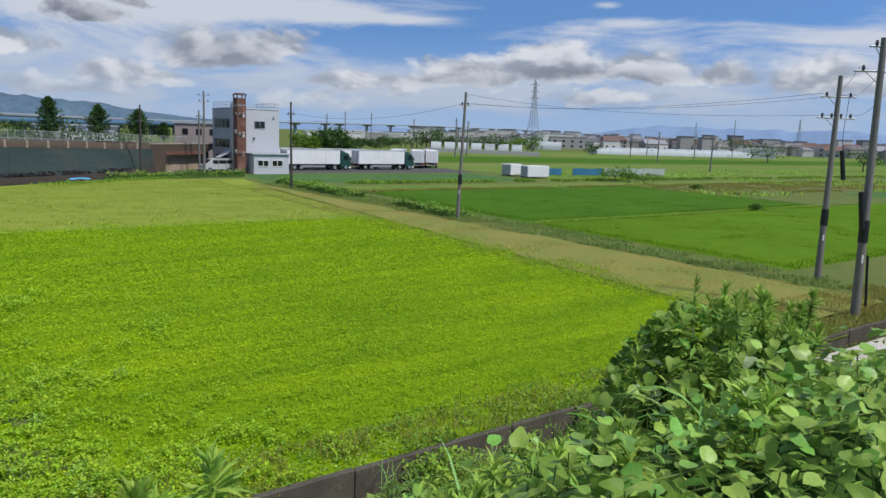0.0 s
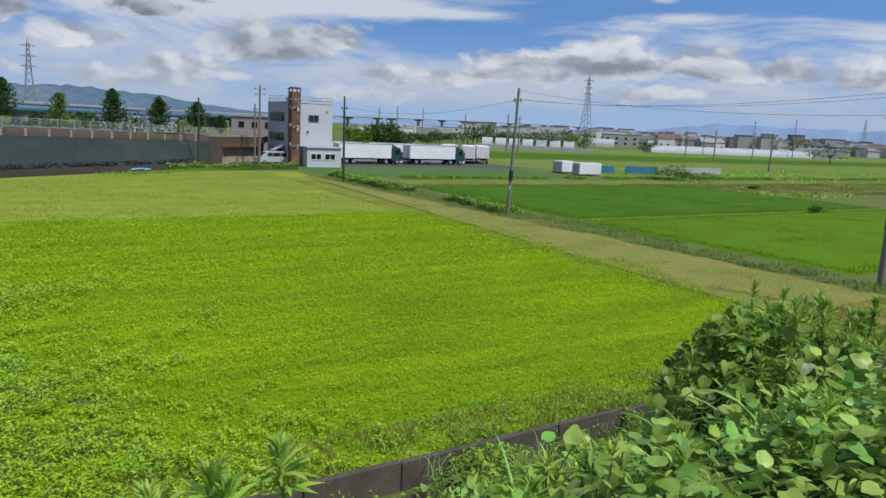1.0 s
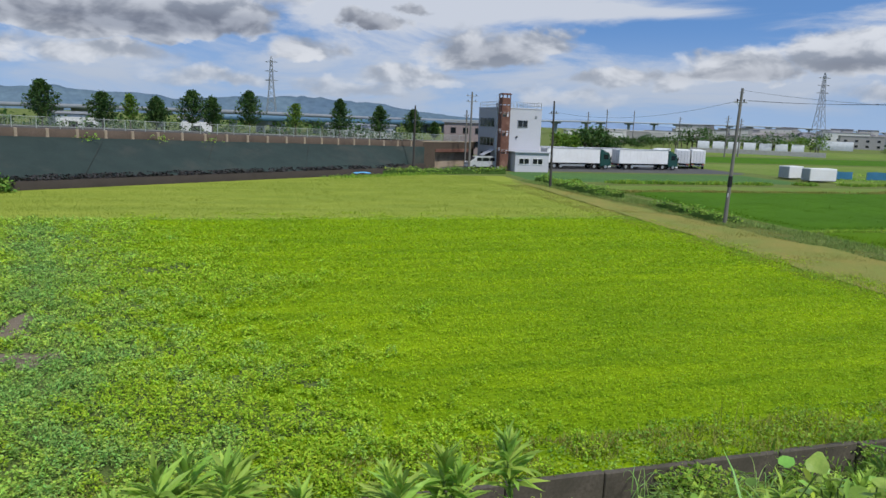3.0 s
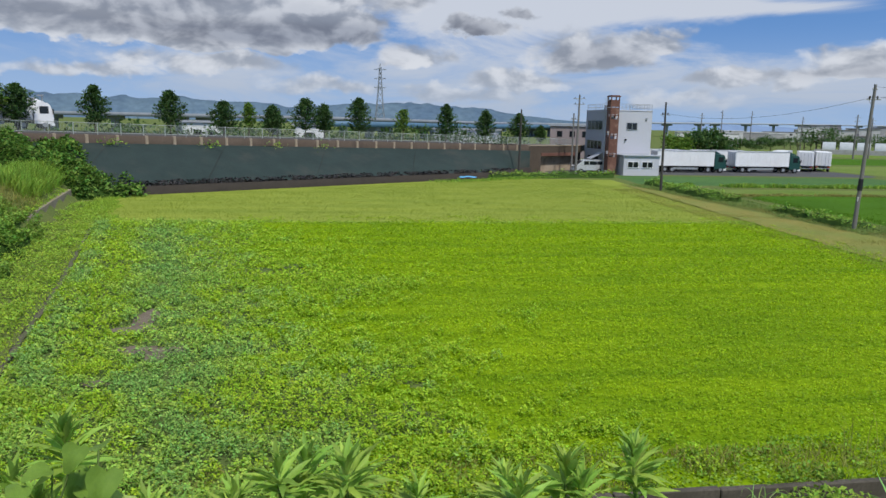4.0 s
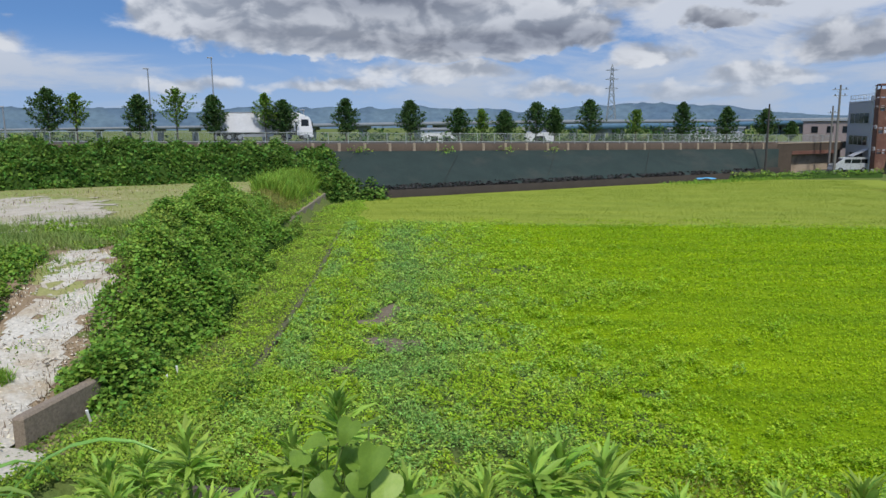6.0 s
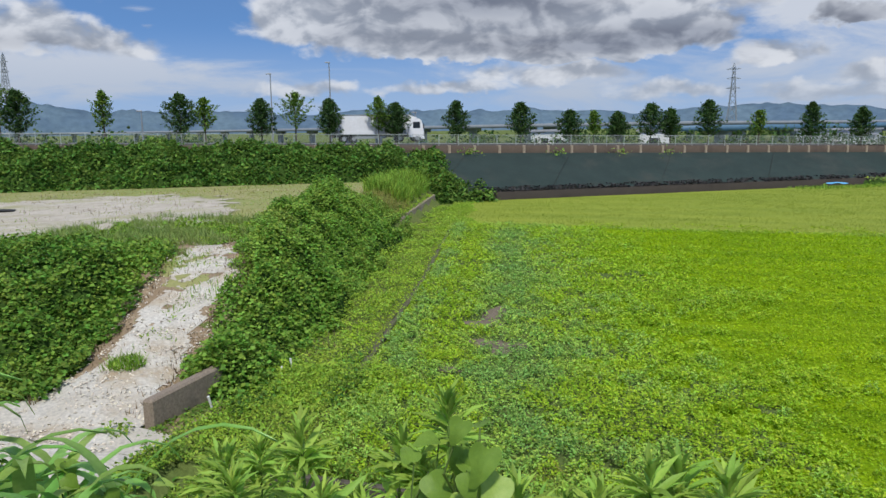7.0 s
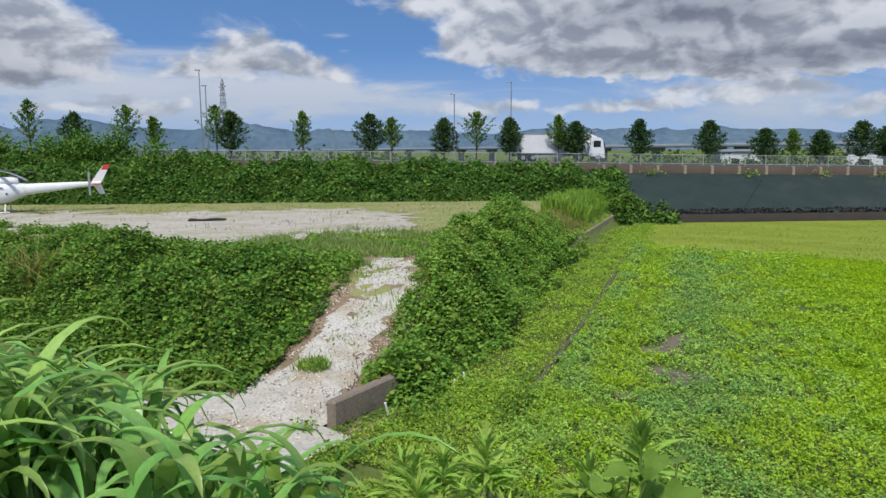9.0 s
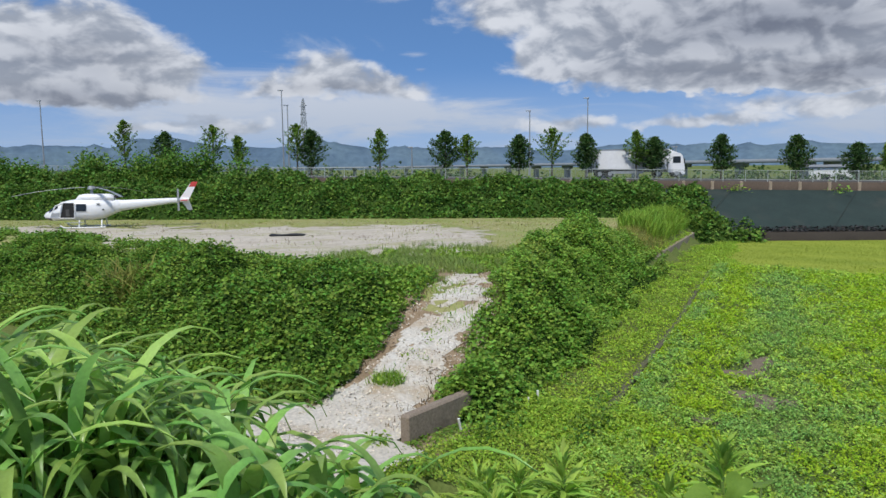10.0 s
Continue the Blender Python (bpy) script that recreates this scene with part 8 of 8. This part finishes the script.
# single leaves among the goldenrod
kudzu_vine("kudzu shoot with heart-shaped leaves among goldenrod", [tuple(W(-0.98 + dx, 2.0 + dy, z)) for dx, dy, z in ((0.03, 0, 5.60), (0.07, 0.03, 5.56), (-0.06, 0.05, 5.50), (0.0, 0.08, 5.48), (0.05, -0.04, 5.46), (-0.09, 0.04, 5.40), (0.08, 0.1, 5.38), (0.14, 0.1, 5.30), (-0.02, 0.1, 5.32), (-0.13, 0.08, 5.26), (0.10, -0.02, 5.54), (-0.02, 0.06, 5.44), (0.13, 0.05, 5.42), (-0.11, -0.03, 5.45), (0.02, 0.02, 5.36), (0.17, 0.0, 5.36), (-0.15, 0.05, 5.34), (0.09, 0.08, 5.28), (-0.05, 0.0, 5.28))], 4, (0.06, 0.10), 0.85, (0, 1, 4, 5))
kudzu_vine("kudzu shoot low on the bank's edge", spots_in(16, -2.6, -1.9, 1.6, 2.2, lambda u, v: 5.22, 0.2), 5, (0.05, 0.085), 0.3, (1, 4, 0))


def tall_grass(name_label, spots, seed, L=(0.65, 1.1), wide=0.044, per=11):
    """Clumps of arching broad-bladed grass."""
    r = np.random.default_rng(seed)
    for u, v in spots:
        p = W(u, v)
        z0 = float(land(np.array([u]), np.array([v]))[0])
        root = thing("tall_grass", name_label, "grass", pose(p.x, p.y, z0), "tall grass clumps")
        stems = Form()
        k = 9
        V, F = [], []
        for b in range(per):
            yaw = r.uniform(0, 2 * np.pi)
            ln = r.uniform(*L)
            base = r.normal(0, 0.07, 2)
            hb = r.uniform(0.1, 0.55)
            stems.line([(base[0], base[1], -0.03), (base[0] * 1.2, base[1] * 1.2, hb)], 0.006, 5)
            t = np.linspace(0, 1, k)
            rise = r.uniform(1.0, 1.45)
            ang = rise - t ** 1.6 * r.uniform(1.8, 3.6)
            dx = np.concatenate([[0], np.cumsum(np.cos(ang[:-1]))]) * ln / (k - 1)
            dz = np.concatenate([[0], np.cumsum(np.sin(ang[:-1]))]) * ln / (k - 1)
            w = wide * r.uniform(0.7, 1.2) * np.minimum(1, 0.5 + 2.5 * t) * (1 - t ** 2.5) * 0.5 + 0.0008
            d, s = np.array([np.cos(yaw), np.sin(yaw)]), np.array([-np.sin(yaw), np.cos(yaw)])
            c = np.stack([base[0] * 1.2 + dx * d[0], base[1] * 1.2 + dx * d[1], hb + dz], 1)
            side = np.stack([s[0] * w, s[1] * w, np.zeros(k)], 1)
            n0 = len(V) * 3 * k
            V.append(np.stack([c - side + [0, 0, 0.004], c - np.array([0, 0, 0.004]), c + side + [0, 0, 0.004]], 1).reshape(-1, 3))
            for i in range(k - 1):
                for j in range(2):
                    a = n0 + i * 3 + j
                    F.append((a, a + 1, a + 4, a + 3))
        part("foliage", raw_mesh("foliage", np.concatenate(V), np.array(F), M_TALL, True), None, root)
        part("stalk", stems, M_STEM, root)


tall_grass("lush tall grass with long arching blades", [(r8.uniform(-4.3, -3.0), r8.uniform(0.7, 1.95)) for _ in range(38)], 9, (0.42, 0.82), 0.06, 17)
tall_grass("lush tall grass with long arching blades", [(r8.uniform(-3.9, -3.25), r8.uniform(1.7, 2.15)) for _ in range(12)], 15, (0.45, 0.8), 0.055, 14)
tall_grass("few long arching grass blades at the bank's edge", [(r8.uniform(-3.15, -2.55), r8.uniform(1.85, 2.3)) for _ in range(7)], 16, (0.6, 0.95), 0.06, 4)
tall_grass("low broad-bladed grass at the bank's edge", [(r8.uniform(-2.95, -2.2), r8.uniform(1.5, 2.2)) for _ in range(12)], 14, (0.3, 0.55), 0.07, 9)
tall_grass("pale green grass clump in the kudzu", [(3.0, 1.75), (3.15, 1.85), (2.8, 2.0)], 10, (0.5, 0.8), 0.02, 8)
tall_grass("thin grass clump beside the channel", [(r8.uniform(6.5, 9.5), r8.uniform(9.2, 10.6)) for _ in range(14)], 12, (0.6, 0.9), 0.018, 10)


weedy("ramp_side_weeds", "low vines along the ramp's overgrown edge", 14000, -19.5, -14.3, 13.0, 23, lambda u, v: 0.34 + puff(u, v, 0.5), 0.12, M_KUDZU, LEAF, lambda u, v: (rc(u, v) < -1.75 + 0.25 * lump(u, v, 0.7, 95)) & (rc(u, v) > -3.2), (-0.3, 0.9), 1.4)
weedy("rice_corner_weeds", "low weeds along the rice field's side", 12000, -16, -6, 45.5, 75, lambda u, v: 0.22 + puff(u, v, 0.2), 0.12, M_LIME, LEAF, lambda u, v: abs(s_of(u, v) + 6.8 + 0.5 * lump(u, v, 1.2, 3)) < 0.7, (-0.1, 0.9), 1.0)
weedy("bare_stalks", "thin bare weed stalks at the field's edge", 9, 9.8, 10.4, 12.1, 12.7, lambda u, v: 0.05 + 0 * u, 0.85, M_HAYB, BLADE, None, (1.3, 1.55), 0.22)
weedy("ramp_middle_weeds", "low leafy weeds down the ramp's middle", 2600, -17.5, -13, 15, 23, lambda u, v: 0.05 + 0.08 * (lump(u, v, 0.5, 41) > 0), 0.085, M_GRASS, LEAF, lambda u, v: (abs(rc(u, v) - 0.35) < 0.55) & (lump(u, v, 0.55, 42) + 0.5 * lump(u, v, 1.5, 43) > 0.35), (0.0, 1.2), 0.8)
weedy("ramp_clods", "dark brown clods and dead leaves on the upper ramp", 2600, -19, -13, 15.5, 24, lambda u, v: 0.03 + 0 * u, 0.10, M_BROWNE, LEAF, lambda u, v: (abs(rc(u, v)) < 1.6) & (lump(u * 0.5, v, 0.35, 45) + 0.5 * lump(u, v, 1.2, 46) > 0.25), (-0.3, 0.6), 1.3)
weedy("wall_foot_soil_weeds", "sparse dull weeds on the soil beside the ramp's wall", 900, -11.1, -10.1, 11.6, 14.8, lambda u, v: 0.06 + puff(u, v, 0.12), 0.085, M_KUDZU_M, LEAF, lambda u, v: lump(u, v, 0.5, 47) > -0.5, (-0.2, 1.0), 1.0)
weedy("ramp_lip_grass", "rough green grass over the ramp's upper lip", 15000, -28, -17, 22.6, 31, lambda u, v: 0.04 + 0 * u, 0.40, M_VERGE, BLADE, lambda u, v: (u > -25.5 + 1.2 * lump(u, v, 1.6, 58)) & (u < bank_edge(v) + 0.6) & (v > 23.4 + 0.5 * lump(u, v, 0.8, 59) - 0.9 * (abs(rc(u, np.minimum(v, 25))) > 1.2)) & (lump(u, v, 1.3, 60) + 0.6 * lump(u, v, 0.5, 61) + 1.0 * ramp01(-v, -27.5, -24) > 0.2), (0.7, 1.5), 0.7)
weedy("ramp_lip_weeds", "leafy green weeds on the ramp's upper lip", 9000, -24.5, -17, 22.6, 28, lambda u, v: 0.22 + puff(u, v, 0.6), 0.13, M_GRASS, LEAF, lambda u, v: (u < bank_edge(v) + 0.5) & (rc(u, np.minimum(v, 25)) > -6.5) & (v > 23.6 + 0.5 * lump(u, v, 0.8, 59) - 0.8 * (abs(rc(u, np.minimum(v, 25))) > 1.2)) & (lump(u, v, 1.1, 62) + 0.5 * lump(u, v, 0.4, 63) > 0.0), (0.0, 1.1), 0.9)
weedy("ramp_top_weeds", "bright green weeds at the ramp's upper end", 9000, -19.5, -14.5, 19.5, 25.5, lambda u, v: 0.30 + puff(u, v, 0.5), 0.085, M_LIME, LEAF, lambda u, v: (rc(u, v) < -1.5) & (rc(u, v) > -3.6) & (lump(u, v, 0.9, 93) > -0.4), (0.0, 1.2), 0.9)


def wall_vine(al, n, seed):
    """A clump of vine leaves hanging over the road wall's face."""
    r = np.random.default_rng(seed)
    c = levee(al, 7.62, levee_top(al) - 0.5)
    P = np.array(c)[None] + r.normal(0, 1, (n, 3)) * np.array([0.55, 0.55, 0.22])
    P[:, 2] -= 0.25 * np.abs(r.normal(0, 1, n))
    d = (P[:, 0] - LX) * -LDY + (P[:, 1] - LY) * LDX - 7.55
    k = np.maximum(d, 0)
    P[:, 0] += LDY * k
    P[:, 1] -= LDX * k
    stuff("wall_vine", "small clump of green vine hanging over the road wall", "vines", leaves("wall_vine", P, 0.2 * r.uniform(0.6, 1.3, n), LEAF, M_KUDZU, (-0.8, 0.6), 0.7, wide=1.4))


for k, al in enumerate((3.0, 12.3, 19.2, 24.8)):
    wall_vine(al, 90 - 15 * k, 500 + k)


blades("strip_foot", "mixed rough grass where the dry strip meets the channel", "grass", 14000, 24.5, 37, 11.3, 15.5, 0.03, 0.20, M_HAYB, keep=lambda u, v: lump(u, v, 1.2, 3) > -0.6, wide=2.2)
weedy("gutter_lime_weeds", "bright yellow-green weeds beside the gutter", 60000, -19.5, -7.4, 14, 58, lambda u, v: 0.17 + puff(u, v, 0.25), 0.07, M_LIMEW, LEAF, lambda u, v: (u > gutter_u(v) - 1.3 + 0.5 * lump(u, v, 0.8, 9)) & (u < gutter_u(v) - 0.05 + 0.12 * lump(u, v, 0.7, 12)), (-0.2, 0.8))
weedy("gutter_cover", "low weeds grown over the gutter", 34000, -19.5, -7, 13.2, 58, lambda u, v: 0.16 + 0 * u, 0.075, M_LIMEW, LEAF, lambda u, v: (abs(u - gutter_u(v)) < 0.35) & (lump(u, v, 0.9, 2) + 0.5 * lump(u, v, 0.35, 7) > -0.12), (-0.2, 0.9), 0.9)
weedy("bank_foot_mix", "dull green and brown mixed weeds below the kudzu", 16000, -19.5, -8.2, 14, 46, lambda u, v: 0.28 + puff(u, v, 0.6), 0.10, M_KUDZU_M, LEAF, lambda u, v: (s_of(u, v) < -9.0 + 0.5 * lump(u, v, 1.1, 3)) & (s_of(u, v) > -10.6) & (lump(u, v, 0.9, 14) > -0.35), (-0.3, 1.0))

def net_hem():
    """Torn black sheeting and stones along the net's lower edge."""
    n = 7000
    al = rng.uniform(-6, 52, n)
    q = rng.uniform(0, 1, n) ** 1.6
    foot = 0.045 * np.clip(al, 0, 40) + 5.4 * ramp01(al, 44, 58)
    w = foot + 0.2 + 0.85 * q
    z = 0.82 + 0.30 * q + 0.05 * lump(al, w, 0.5, 3)
    P = np.stack([LX + al * LDX - w * LDY, LY + al * LDY + w * LDX, z], 1)
    keep = lump(al, w, 1.2, 4) + 0.6 * lump(al, w, 0.4, 5) > -0.45
    stuff("net_hem", "torn black sheeting and dark stones along the net's foot", "debris", leaves("net_hem", P[keep], 0.16 * rng.uniform(0.4, 1.4, keep.sum()), LEAF, M_HEM, (-0.5, 0.9), 0.8, wide=1.6))


net_hem()
blades("pad_edge_grass", "rough green and brown grass where the ramp meets the pad", "grass", 16000, -27, -16.5, 21.5, 29, 0.02, 0.26, M_VERGE, keep=lambda u, v: (rc(u, v) < -0.7) & (rc(u, v) > -8) & (lump(u, v, 1.5, 64) + 0.6 * lump(u, v, 0.6, 65) + 0.5 * ramp01(-rc(u, v), 5, 1) > 0.15), wide=1.6)
blades("pad_green_tufts", "yellow-green grass tufts scattered over the gravel pad", "grass", 26000, -80, -15, 22, 58, 0.02, 0.16, M_LIME, keep=lambda u, v: (s_of(u, v) < -15) & (levee_w(u, v) < -3) & (lump(u, v, 1.6, 66) + 0.7 * lump(u, v, 0.6, 67) > 0.62 - 0.5 * ramp01(s_of(u, v), -24, -17)), wide=1.8)

# ---- small things ----
def marker_pipe(u, v, H, lean, label):
    p = W(u, v)
    thing("plastic_pipe", label, "pipe", pose(p.x, p.y, float(land(np.array([u]), np.array([v]))[0]) + 0.1, lean, lean * 0.6, 0), "plastic pipes", form=Form().tube((0, 0, -0.1), (0, 0, H), 0.03, n=8), mat=M_WHITE)


marker_pipe(-10.18, 16.67, 0.30, 6, "short white plastic pipe standing in the weeds")
marker_pipe(-10.25, 16.24, 0.20, -8, "short white plastic pipe standing in the weeds")
marker_pipe(-10.62, 13.74, 0.28, 14, "thin pale stake leaning by the ramp wall")
